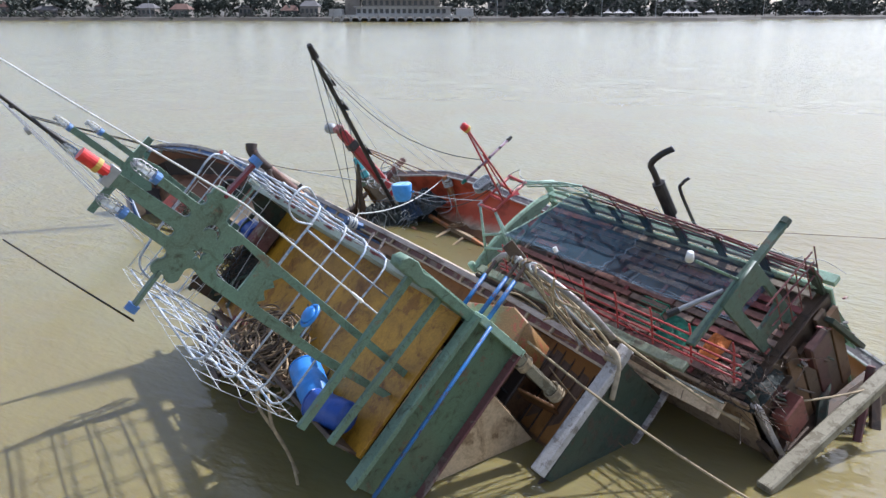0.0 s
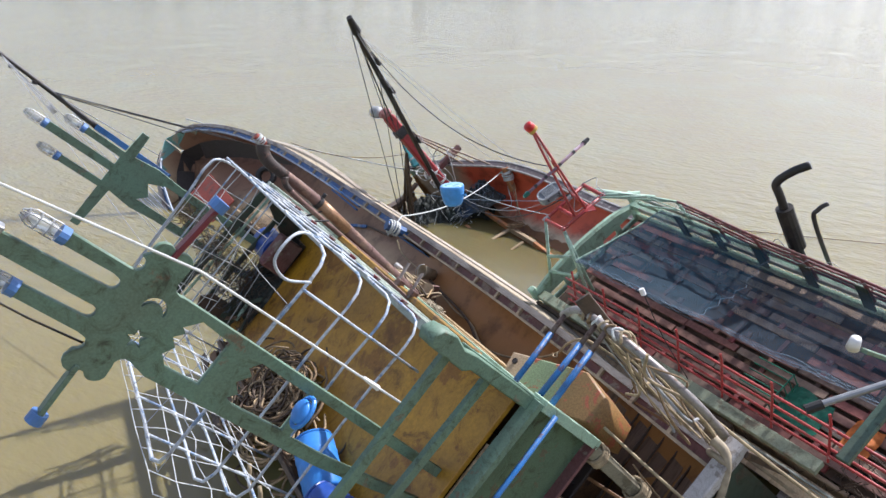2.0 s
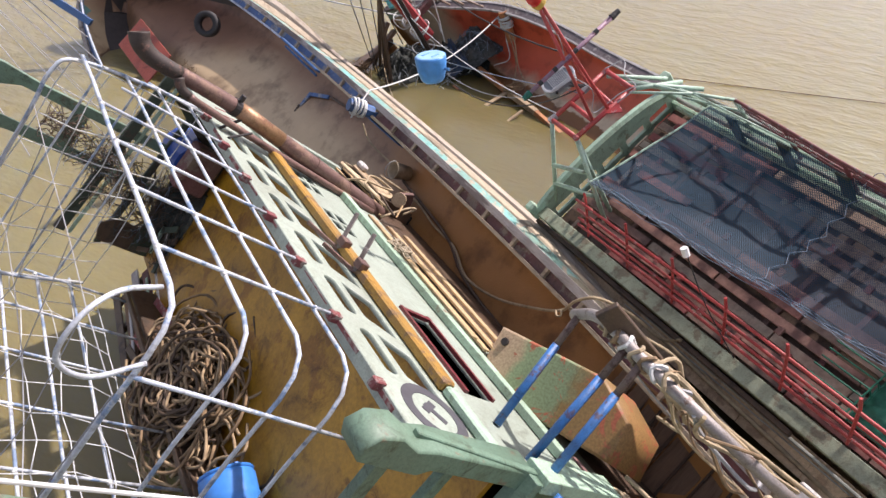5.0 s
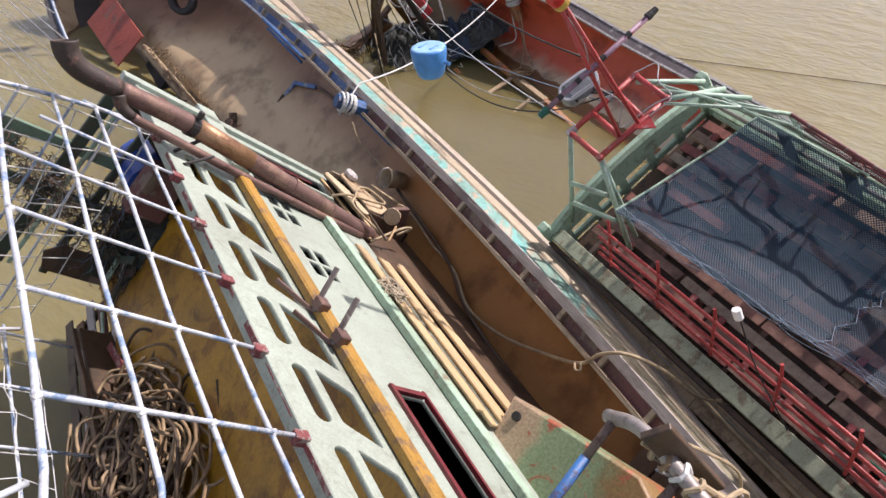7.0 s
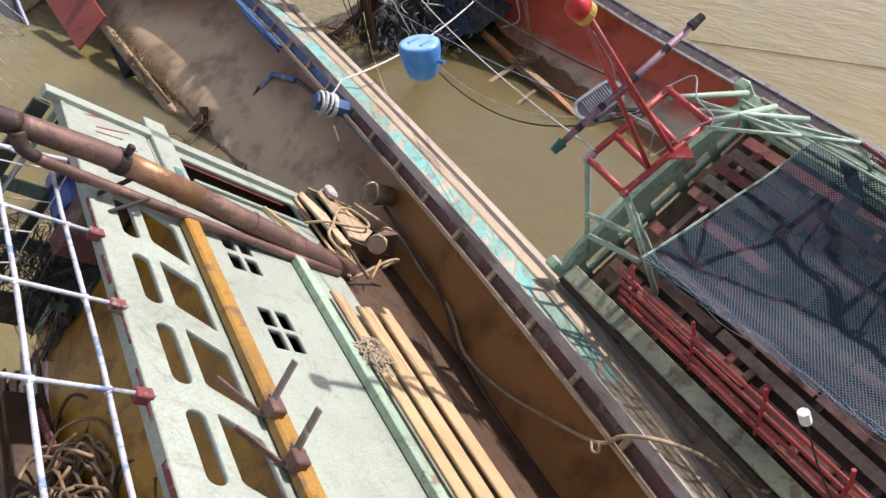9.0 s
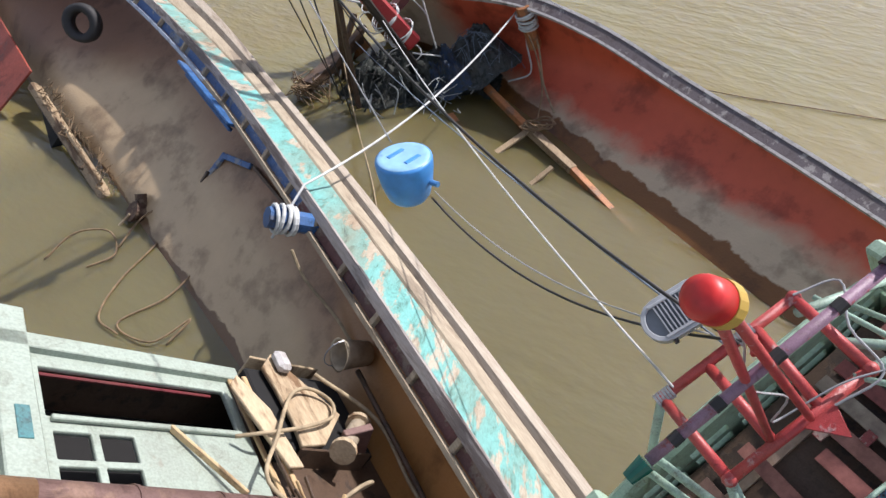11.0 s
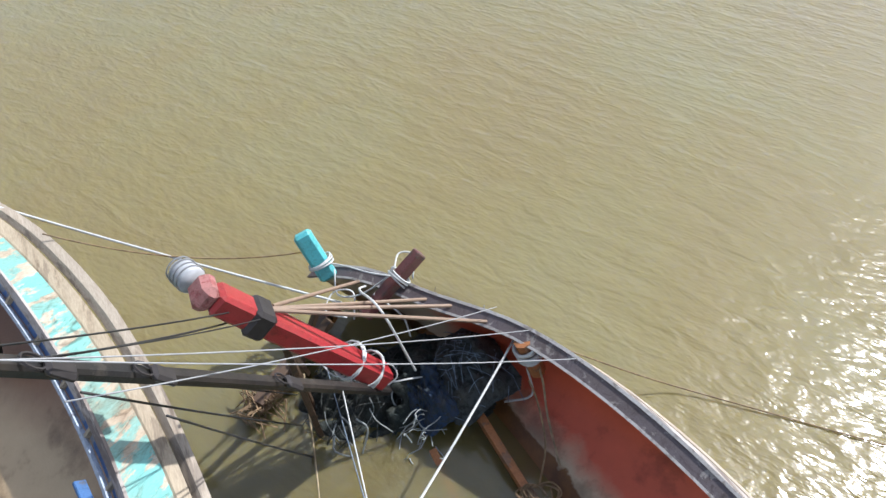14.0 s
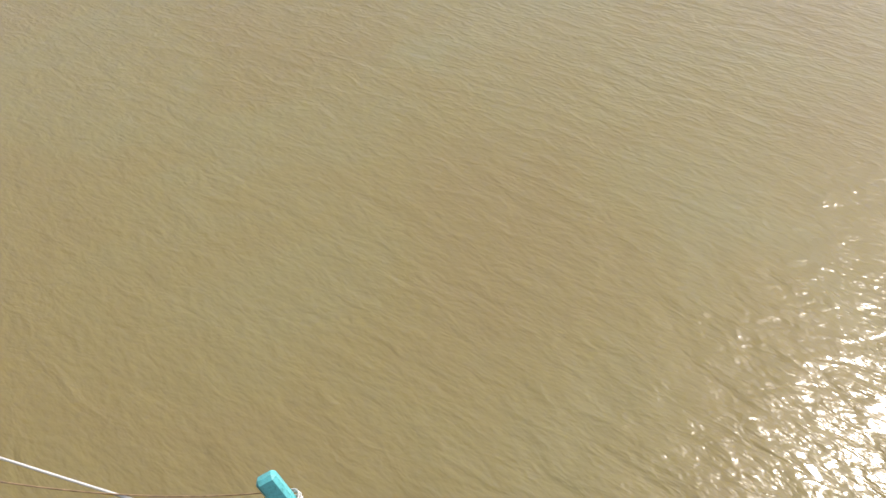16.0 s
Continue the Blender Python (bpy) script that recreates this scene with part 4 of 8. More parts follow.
for z, w, h, mt in ((4.74, 0.06, 0.16, GREENDARK), (4.58, 0.05, 0.05, MINT2), (4.16, 0.06, 0.10, GREENDARK)):
    part("front_rail", beam((1.34, -1.22, z - 0.06), (-1.5, -1.22, z + 0.08), w, h), mt, boat1, "dark green front rail" if h > 0.15 else "")
plate("front_panel", [[(-1.42, 3.55), (-1.0, 3.5), (-0.98, 4.2), (-1.15, 4.4), (-1.42, 4.3)]], 0.04, WOODDARK, boat1, W((0, -1.28, 0)) @ ACROSS, "dark brown panel below the front rail")
# round registration mark: ring and bars
ring = [[(0.35 * math.cos(a), 0.35 * math.sin(a)) for a in (k * math.pi / 16 for k in range(32))], [(0.235 * math.cos(a), 0.235 * math.sin(a)) for a in (k * math.pi / 16 for k in range(32))]]
MARK = W((1.418, -8.12, 4.02)) @ ALONG @ Matrix.Rotation(radians(35), 4, 'Z')
plate("mark_ring", ring, 0.006, CHARCOAL, boat1, MARK, "dark ring mark on the parapet", bevel=0.001)
plate("mark_bar", [rect(-0.13, 0.12, -0.035, 0.035)], 0.006, CHARCOAL, boat1, MARK, "", bevel=0.001)
plate("mark_bar", [rect(0.03, 0.11, -0.12, 0.10)], 0.005, CHARCOAL, boat1, MARK, "", bevel=0.001)

# aft end: scroll post, rails, fascia
plate("scroll_post", [[(-0.02, 3.3), (0.16, 3.3), (0.16, 4.55), (0.13, 4.75), (0.2, 4.95), (0.17, 5.15), (0.05, 5.24), (-0.06, 5.18), (-0.08, 4.6), (-0.02, 4.5)]], 0.3, GREEN, boat1, W((1.36, -8.62, 0)) @ ACROSS, "green corner post with a scrolled top", bevel=0.02)
part("corner_board", beam((1.44, -8.75, 3.3), (1.44, -8.6, 4.7), 0.2, 0.07), GREEN, boat1)
part("aft_rail", beam((1.4, -8.6, 4.80), (-1.45, -8.6, 4.78), 0.09, 0.13), GREEN, boat1, "green cross rail")
part("aft_rail", beam((1.35, -8.55, 4.02), (-1.45, -8.55, 4.10), 0.09, 0.12), GREEN, boat1, "green cross rail")
part("fascia", box(-1.82, 1.5, -8.74, -8.66, 2.05, 3.34), FASCIAGREEN, boat1, "dark green aft fascia board")
part("fascia_cap", beam((1.52, -8.78, 3.36), (-1.84, -8.78, 3.44), 0.22, 0.1), GREEN, boat1, "green capping")
part("fascia_end", box(1.44, 1.58, -8.9, -8.62, 1.98, 3.3), MINT2, boat1, "weathered mint end board")
part("visor_floor", box(-1.8, 1.5, -8.9, -8.3, 2.0, 2.06), MAROON, boat1)

# sign mast: tapered ladder frame with a scalloped head board


def arc(cx, cy, r, a0, a1, n=6):
    return [(cx + r * math.cos(radians(a0 + (a1 - a0) * k / n)), cy + r * math.sin(radians(a0 + (a1 - a0) * k / n))) for k in range(n + 1)]


outline = [(0.10, 3.3), (0.22, 5.1), (0.35, 7.36)] + arc(0.45, 7.50, 0.10, 200, 120, 4) + arc(0.60, 7.68, 0.10, -70, 60) + arc(0.60, 7.86, 0.10, -60, 120)
outline += arc(0.42, 7.99, 0.07, 0, -180)[::1] + [(0.36, 8.55), (0.24, 8.55), (0.24, 8.1)] + arc(0.17, 8.05, 0.06, 0, -180) + [(0.09, 9.1), (-0.06, 9.1)]
outline += [(-0.08, 8.15)] + arc(-0.14, 8.06, 0.06, 0, -180) + [(-0.2, 8.6), (-0.32, 8.6), (-0.34, 8.02)] + arc(-0.42, 7.97, 0.07, 0, -170) + arc(-0.58, 7.88, 0.1, 60, 240) + arc(-0.58, 7.68, 0.1, 120, 290)
outline += arc(-0.45, 7.52, 0.08, 120, -20, 4) + [(-0.44, 7.3), (-0.52, 5.1), (-0.46, 3.6), (-0.34, 3.5), (-0.38, 5.1)]
outline += [(-0.36, 5.62), (0.14, 5.62), (0.10, 5.1), (-0.02, 3.35)]
hole1 = [(-0.29, 6.82), (0.20, 6.82), (0.25, 7.18), (0.12, 7.30), (0.08, 7.24), (0.0, 7.32), (-0.08, 7.24), (-0.18, 7.3), (-0.28, 7.2)]
hole2 = [(-0.33, 5.74), (0.13, 5.74), (0.18, 6.42), (0.08, 6.5), (0.02, 6.42), (-0.1, 6.52), (-0.2, 6.42), (-0.28, 6.5), (-0.32, 6.4)]
star = [(-0.17 + r * math.sin(k * math.pi / 5), 7.58 + r * math.cos(k * math.pi / 5)) for k in range(10) for r in ((0.1 if k % 2 == 0 else 0.042),)]
moon = arc(0.13, 7.62, 0.115, 100, -100, 10) + arc(0.09, 7.62, 0.10, -80, 80, 10)
SIGNAT = W((0, -8.34, 0)) @ ACROSS
plate("sign_board", [outline, hole1, hole2, star, moon], 0.07, GREEN, boat1, SIGNAT, "dark green scalloped sign board with star and crescent cut-outs", bevel=0.005)
part("side_arm", beam((-0.6, -8.34, 7.84), (-1.14, -8.34, 7.82), 0.12, 0.05), GREEN, boat1, "green side arm")
part("side_arm", beam((0.6, -8.34, 7.78), (1.18, -8.34, 7.74), 0.12, 0.05), MAROONPAINT, boat1, "dark side arm")
part("arm_lamp", tube([(-1.12, -8.34, 7.82), (-1.22, -8.34, 7.82)], 0.08, 12), LAMPBLUE, boat1, "blue plastic lamp base")
part("arm_lamp", tube([(1.16, -8.34, 7.75), (1.26, -8.34, 7.74)], 0.085, 12), LAMPBLUE, boat1, "blue plastic lamp base")


def caged_lamp(parent, p, d, label):
    """A bulkhead lamp: blue collar, glass bulb, wire guard."""
    p, d = Vector(p), Vector(d).normalized()
    a, b = frame_of(d)
    collar = part("lamp", tube([p, p + d * 0.075], 0.08, 12), LAMPBLUE, parent, label)
    part("bulb", tube([p + d * 0.1, p + d * 0.28, p + d * 0.34], 0.06, 10, taper=0.03), GLASS, collar, "clear glass lamp bulb", smooth=True)
    bm = bmesh.new()
    for k in range(6):
        t = math.pi * k / 3
        o = a * math.cos(t) + b * math.sin(t)
        add_tube(bm, [p + d * 0.08 + o * 0.08, p + d * 0.3 + o * 0.075, p + d * 0.38 + o * 0.03], 0.006, 4)
    for h in (0.16, 0.25, 0.34):
        rr = 0.08 if h < 0.3 else 0.06
        add_tube(bm, [p + d * h + (a * math.cos(t) + b * math.sin(t)) * rr for t in (math.pi * k / 6 for k in range(12))], 0.006, 4, True)
    part("guard", bm, STEEL, collar)


caged_lamp(boat1, (-0.26, -8.34, 8.6), (0, 0, 1), "blue lamp collar")
caged_lamp(boat1, (0.30, -8.34, 8.55), (0, 0, 1), "blue lamp collar")
# red beacon
beacon = part("beacon", tube([(0.03, -8.34, 9.21), (0.03, -8.34, 9.25), (0.03, -8.34, 9.38), (0.03, -8.34, 9.41)], 0.082, 16), REDPLASTIC, boat1, "bright red plastic beacon", smooth=False)
part("collar", tube([(0.03, -8.34, 9.16), (0.03, -8.34, 9.22)], 0.09, 16), YELLOW, beacon, "yellow collar")
part("base", tube([(0.03, -8.34, 9.05), (0.03, -8.34, 9.16)], 0.07, 12), REDPLASTIC, beacon)
part("clip", box(-0.12, 0.14, -8.4, -8.28, 8.95, 9.07), STEEL, beacon)
# round blue light on the ladder
rim_l = part("round_light", tube([(-0.02 + 0.17 * math.cos(t), -8.50 + 0.13 * math.sin(t), 5.76) for t in (math.pi * k / 12 for k in range(24))], 0.026, 8, True), DRUMBLUE, boat1, "round blue flood light")
part("housing", dome((-0.02, -8.50, 5.765), (0, 0, 1), 0.13, 0.08), DRUMBLUE, rim_l, smooth=True)
part("lens", tube([(-0.02, -8.50, 5.745), (-0.02, -8.50, 5.765)], 0.125, 24), WHITEPLASTIC, rim_l, "frosted white lens")
part("lamp_bracket", beam((-0.02, -8.38, 5.78), (-0.1, -8.34, 5.66), 0.05, 0.03), DARKSTEEL, rim_l)
# whip aerial
part("aerial", tube([(0.57, -8.45, 4.75), (0.68, -8.6, 7.6), (0.45, -8.85, 9.75), (0.28, -9.0, 11.6)], 0.015, 8, taper=0.010), PALEROPE, boat1, "long white whip aerial")
part("aerial_joint", tube([(0.58, -8.46, 5.15), (0.6, -8.47, 5.4)], 0.035, 8, taper=0.02), WHITEPLASTIC, boat1)
part("fishing_pole", tube([(-2.4, -2.9, 5.5), (-2.2, -3.55, 7.2), (-2.1, -3.7, 8.5)], 0.022, 6, taper=0.014), BLACKPAINT, boat1, "thin dark pole")

# pipe cage round the roof: four rails on both sides and across the aft end
LASH = bmesh.new()
bmesh.ops.create_icosphere(LASH, subdivisions=1, radius=0.034)
LASH_ME = bpy.data.meshes.new("lashing")
LASH.to_mesh(LASH_ME)
LASH.free()
LASH_ME.materials.append(PALEROPE)


def lash(p):
    ob = new("lashing", LASH_ME)
    ob.parent = boat1
    ob.location = p


RAILS = (4.80, 5.25, 5.70, 6.25)
for i, z in enumerate(RAILS):
    yf = -2.5 - (z - 4.8) * 0.36
    ya = -7.95 + 0.05 * i
    pts = [Vector((1.40, yf + (ya + 0.3 - yf) * k / 6, z + 0.012 * math.sin(k * 1.7 + i))) for k in range(7)]
    pts += [Vector((1.36, ya + 0.12, z + 0.01)), Vector((1.24, ya + 0.01, z + 0.02)), Vector((1.05, ya - 0.03, z + 0.03))]
    pts += [Vector((1.05 - 2.3 * k / 4, ya - 0.03, z + 0.05 + 0.012 * math.sin(k + i))) for k in range(1, 5)]
    pts += [Vector((-1.42, ya + 0.05, z + 0.05)), Vector((-1.52, ya + 0.25, z + 0.04))]
    pts += [Vector((-1.54, ya + 0.3 + (yf - ya - 0.3) * k / 6, z - 0.02)) for k in range(1, 7)]
    part("cage_rail", tube(pts, 0.018 if i < 3 else 0.021, 8), PALEPIPE, boat1, "pale blue painted pipe rail" if i == 0 else "", smooth=True)
for k in range(7):
    y = -7.93 + 0.875 * k
    for x in (1.40, -1.54):
        top = 6.28 if k < 5 else 5.9 - 0.5 * (k - 5)
        if k:
            part("cage_post", tube([(x + 0.022, y, 4.5 if x > 0 else 4.0), (x + 0.02, y + 0.02, top)], 0.017, 8), PALEPIPE, boat1, smooth=True)
        if x > 0:
            part("post_foot", box(x - 0.035, x + 0.05, y - 0.045, y + 0.045, 4.52, 4.64), FOOTRED, boat1, "faded red wooden foot")
        for z in RAILS:
            if z < top + 0.05 and k:
                lash((x + 0.01, y + 0.01, z))
part("cage_post", tube([(0.90, -8.0, 4.45), (0.95, -7.92, 6.35)], 0.017, 8), PALEPIPE, boat1, smooth=True)
part("cage_post", tube([(-0.55, -8.0, 4.2), (-0.5, -7.92, 6.35)], 0.017, 8), PALEPIPE, boat1, smooth=True)
part("fore_hoop", tube(smooth_line([(1.40, -2.45, 4.65), (1.40, -2.7, 5.4), (1.33, -3.03, 6.28), (1.1, -3.1, 6.45), (0.6, -3.12, 6.42), (-0.8, -3.15, 6.35), (-1.35, -3.1, 6.2), (-1.52, -2.9, 5.6), (-1.54, -2.5, 4.6)], 5), 0.023, 8), PALEPIPE, boat1, "pale pipe hoop", smooth=True)
part("gate_loop", tube(smooth_line([(1.05, -7.9, 6.3), (0.95, -8.02, 6.62), (1.05, -8.06, 6.86), (1.32, -8.02, 6.86), (1.44, -7.85, 6.68), (1.42, -7.6, 6.35)], 5), 0.017, 8), PALEPIPE, boat1, "bent pale pipe loop", smooth=True)
for z in (5.0, 5.5, 6.0):
    part("fore_rail", tube([(1.40, -2.45 - (z - 4.6) * 0.36, z), (-1.54, -2.45 - (z - 4.6) * 0.36, z)], 0.014, 6), PALEPIPE, boat1)

# cord nets slung between the fences: fore, and port side
def cord_net(x0, y0, z0, ex, ez, nu, nv, sag, seed, r=0.009):
    """A sagging net of cords from corner (x0,y0,z0), spanned by the vectors ex and ez."""
    rnd = random.Random(seed)
    o, ex, ez = Vector((x0, y0, z0)), Vector(ex), Vector(ez)
    nrm = ex.cross(ez).normalized()
    jit = {}

    def p(i, j):
        if (i, j) not in jit:
            u, v = i / nu, j / nv
            s = sag * math.sin(math.pi * u) * math.sin(math.pi * v)
            e = 0.06 if 0 < i < nu and 0 < j < nv else 0.015
            jit[i, j] = o + ex * u + ez * v + nrm * s + Vector((rnd.uniform(-e, e), rnd.uniform(-e, e), rnd.uniform(-e, e)))
        return jit[i, j]
    bm = bmesh.new()
    for i in range(nu + 1):
        add_tube(bm, [p(i, j) for j in range(nv + 1)], r, 5)
    for j in range(nv + 1):
        add_tube(bm, [p(i, j) for i in range(nu + 1)], r, 5)
    return bm


part("cord_net", cord_net(-1.5, -2.55, 4.6, (2.85, 0.02, 0), (0, -0.6, 1.75), 8, 4, 0.16, 1, 0.007), PALEROPE, boat1, "white cord net")
part("cord_net", cord_net(-1.54, -8.0, 4.45, (0, 5.3, 0), (-0.12, 0, 1.8), 12, 5, 0.17, 2, 0.006), PALEROPE, boat1, "white cord net")
part("cord_net", cord_net(-1.5, -7.8, 6.27, (2.2, 0, 0.05), (0, 4.6, 0.1), 2, 5, -0.22, 3, 0.005), GREYROPE, boat1, "sparse grey cords over the roof")
# exhaust with thin companion pipe and bands
EX = [(1.44, -2.75, 1.36), (1.62, -2.78, 3.11), (1.74, -2.81, 4.35), (1.76, -2.88, 5.1), (1.755, -2.90, 5.42), (1.77, -2.89, 5.64), (1.84, -2.86, 5.79), (1.93, -2.83, 5.86)]
EXL = smooth_line(EX, 6)
ex = part("exhaust_pipe", tube(EXL[:21], 0.128, 18, taper=0.096), RUST, boat1, "rusty brown exhaust pipe", smooth=True)
part("elbow", pipe_shell(EXL[20:], 0.097, 0.122, 0.012), BURNTSTEEL, ex, "burnt dark exhaust elbow with an open mouth", smooth=True)
TH = smooth_line([(1.44, -2.88, 1.6), (1.50, -2.93, 3.4), (1.57, -2.98, 4.7), (1.60, -3.02, 5.0), (1.64, -3.0, 5.17), (1.73, -2.96, 5.25)], 5)
part("thin_pipe", tube(TH[:17], 0.05, 12), RUST, boat1, "thin rusty pipe", smooth=True)
part("pipe_mouth", pipe_shell(TH[16:], 0.052, 0.066, 0.008), BURNTSTEEL, boat1, "burnt dark pipe mouth", smooth=True)
q, d = Vector((1.74, -2.81, 4.36)), Vector((0.03, -0.08, 1)).normalized()
part("band", tube([q, q + d * 0.03, q + d * 0.045, q + d * 0.09], 0.122, 18), DARKSTEEL, ex, "dark steel band")
part("clamp_lug", box(1.86, 1.95, -2.90, -2.84, 4.38, 4.44, 0.01), DARKSTEEL, ex)
part("patch", tube([EXL[8], EXL[10], EXL[12]], 0.1165, 18), COPPER, ex, "copper-coloured repaired length", smooth=True)
for z in (2.2, 2.9):
    c = Vector((1.44, -2.75, 1.36)).lerp(Vector((1.62, -2.78, 3.11)), (z - 1.36) / 1.75)
    part("weld_ring", tube([c, c + Vector((0.003, -0.001, 0.025))], 0.131, 18), RUST, ex)
part("stay", beam((1.42, -2.9, 4.45), (1.72, -2.86, 4.2), 0.05, 0.03), DARKSTEEL, boat1, "dark steel stay")
part("stay", beam((1.42, -3.15, 4.4), (1.60, -3.02, 4.1), 0.05, 0.03), DARKSTEEL, boat1, "dark steel stay")

# brackets sticking out from the moulding
for y in (-5.4, -5.86):
    part("bracket", beam((1.45, y, 3.70), (1.88, y + 0.14, 3.66), 0.07, 0.022), GREYWOOD, boat1, "split wooden bracket")
    part("bracket", beam((1.44, y, 3.68), (1.48, y + 0.30, 4.02), 0.05, 0.02), RUST, boat1, "rusty steel bracket")
    part("bracket_foot", box(1.5, 1.6, y - 0.09, y + 0.05, 3.62, 3.74, 0.01), RUST, boat1)

# loose planks stacked against the wall
for i in range(8):
    x = 1.47 + 0.03 * (i % 3)
    z = 1.16 + 0.118 * i
    t = thing("plank", "pale bare timber plank lying against the mint wall", "plank", B1 @ W((x, 0, z)), "stacked planks")
    part("board", beam((0, -6.7 + 0.35 * random.random(), 0.02 * random.random()), (0, -3.2 - 0.5 * random.random(), 0.05 * random.random()), 0.035, 0.105), PLANK, t)

# blue pipes from the wall to the outboard gallows pipe
OUT = [(2.62, -7.7, 2.75), (2.78, -8.05, 2.92), (2.76, -8.7, 2.95), (2.72, -9.3, 2.7), (2.66, -9.75, 2.2), (2.6, -9.9, 1.5)]
part("gallows_pipe", tube(smooth_line(OUT, 6), 0.055, 12), GREYPIPE, boat1, "weathered grey bent pipe", smooth=True)
for (p, q) in (((1.42, -8.0, 3.02), (2.66, -7.78, 2.8)), ((1.45, -8.5, 3.05), (2.78, -8.45, 2.95)), ((1.45, -8.74, 3.05), (2.77, -8.65, 2.96))):
    p, q = Vector(p), Vector(q)
    k = p.lerp(q, 0.72)
    part("blue_pipe", tube([p, k], 0.042, 10), BLUEPIPE, boat1, "chipped blue painted pipe", smooth=True)
    part("pipe_stub", tube([k, q], 0.036, 10), STUBRUST, boat1, "rust-brown pipe end", smooth=True)
part("blue_pole", tube([(1.5, -8.95, 3.1), (-1.8, -8.95, 3.05)], 0.035, 8), BLUEPIPE, boat1, "blue pole across the fascia", smooth=True)
part("gallows_leg", tube([(2.72, -8.2, 2.9), (2.55, -8.6, 0.6)], 0.035, 8), GREYPIPE, boat1)
part("gallows_leg", tube([(2.74, -8.6, 2.9), (2.58, -9.1, 0.6)], 0.035, 8), GREYPIPE, boat1)
part("gallows_plank", beam((2.9, -8.2, 3.2), (2.75, -8.5, 2.5), 0.22, 0.06), WOODDARK, boat1, "dark timber stub")
part("gallows_rope", tube(smooth_line([(2.75, -8.3, 2.98), (2.82, -8.8, 2.6), (2.72, -9.2, 2.2), (2.6, -9.5, 1.2), (2.45, -9.6, 0.7)], 6), 0.03, 8), ROPE, boat1, "thick frayed rope")
for k in range(5):
    part("gallows_rope", tube(smooth_line([(2.72 + 0.05 * math.sin(k), -8.1 - 0.12 * k, 2.95), (2.6 + 0.1 * math.cos(k * 2), -8.6 - 0.15 * k, 1.9), (2.45, -8.9 - 0.17 * k, 0.75)], 5), 0.016, 6), ROPE, boat1)
# stern: transom rail, planks, posts
part("transom_rail", beam((2.72, -9.72, 0.75), (0.0, -9.72, 0.92), 0.24, 0.2, bevel=0.02), STONEWHITE, boat1, "chalky white transom beam")
part("transom_board", box(0.0, 2.5, -9.8, -9.74, -0.95, 0.72), GREENDARK, boat1, "dark green transom boards")
part("transom_post", beam((2.62, -9.82, 0.7), (2.9, -9.82, -0.95), 0.12, 0.1), WOODDARK, boat1)
part("transom_post", beam((1.3, -9.82, -0.95), (2.9, -9.82, -0.95), 0.12, 0.1), GREYWOOD, boat1)
for i in range(9):
    y = -9.5 + i * 0.27
    part("deck_plank", box(0.2, 2.35, y, y + 0.25, 0.02 + 0.012 * (i % 3), 0.09 + 0.012 * (i % 3), 0.012), BROWNPLANK, boat1, "brown wet deck plank" if i == 0 else "")
part("stern_beam", beam((1.42, -8.78, 1.98), (1.32, -9.05, 0.78), 0.2, 0.16, bevel=0.02), OLIVEWOOD, boat1, "muddy olive stern beam")
for c0, n in ((Vector((1.41, -8.80, 1.86)), 4), (Vector((1.34, -9.02, 0.98)), 5)):
    bm = bmesh.new()
    for k in range(n):
        c = c0 + Vector((-0.003, -0.01, -0.05)) * k
        add_tube(bm, [c + Vector((0.15 * math.cos(t), 0.12 * math.sin(t), 0.03 * math.sin(t + k))) for t in (math.pi * i / 7 for i in range(14))], 0.022, 6, True)
    part("beam_lashing", bm, ROPE, boat1, "tan rope lashing")
part("side_board", beam((1.0, -8.2, 0.6), (1.1, -8.9, 0.3), 0.05, 0.8), ORANGEBROWN, boat1, "orange-brown painted board")
part("side_board", beam((2.3, -7.2, 0.35), (2.4, -9.4, 0.45), 0.04, 0.4), ORANGEBROWN, boat1)
for k in range(6):
    part("floor_batten", beam((0.25, -9.35 + 0.3 * k, 0.13), (2.3, -9.33 + 0.3 * k, 0.12), 0.035, 0.03), WOODDARK, boat1)
# mast and rigging at the bow
MT = [(-0.85, 10.8, 3.0), (-0.98, 12.1, 5.6), (-0.95, 12.8, 7.2), (-0.85, 13.0, 9.8)]
part("mast", tube(smooth_line([MT[1], MT[2], MT[3]], 4), 0.10, 10, taper=0.06), BLACKPAINT, boat1, "black mast", smooth=True)
part("mast_foot", beam(MT[0], MT[1], 0.2, 0.2), BLUE, boat1, "blue squared mast foot")
part("mast_lamp", tube([(-1.3, 12.5, 6.9), (-1.45, 12.5, 6.95)], 0.16, 12), STEEL, boat1, "grey flood lamp on the mast")
for z in (7.8, 8.6, 9.3):
    part("pulley", tube([(-0.95, 12.85, z), (-1.05, 12.85, z - 0.05)], 0.10, 10), DARKSTEEL, boat1)
for k, (x, y, z) in enumerate([(1.2, 11.6, 2.6), (1.6, 10.4, 2.2), (0.6, 12.6, 3.1), (1.85, 9.6, 1.8), (-0.6, 12.7, 3.2), (-1.4, 11.4, 2.6), (-1.7, 10.6, 2.3), (-1.9, 9.6, 1.9)]):
    part("shroud", tube([(-0.95, 12.8, 7.3 - 0.06 * k), (x, y, z)], 0.016, 6), BLACKROPE if k < 4 else GREYROPE, boat1)
for f in (0.35, 0.55, 0.75):
    a0, a1 = Vector((-0.95, 12.8, 7.3)).lerp(Vector((1.2, 11.6, 2.6)), f), Vector((-0.95, 12.8, 7.1)).lerp(Vector((1.85, 9.6, 1.8)), f)
    part("ratline", tube([a0, a1], 0.014, 5), BLACKROPE, boat1)
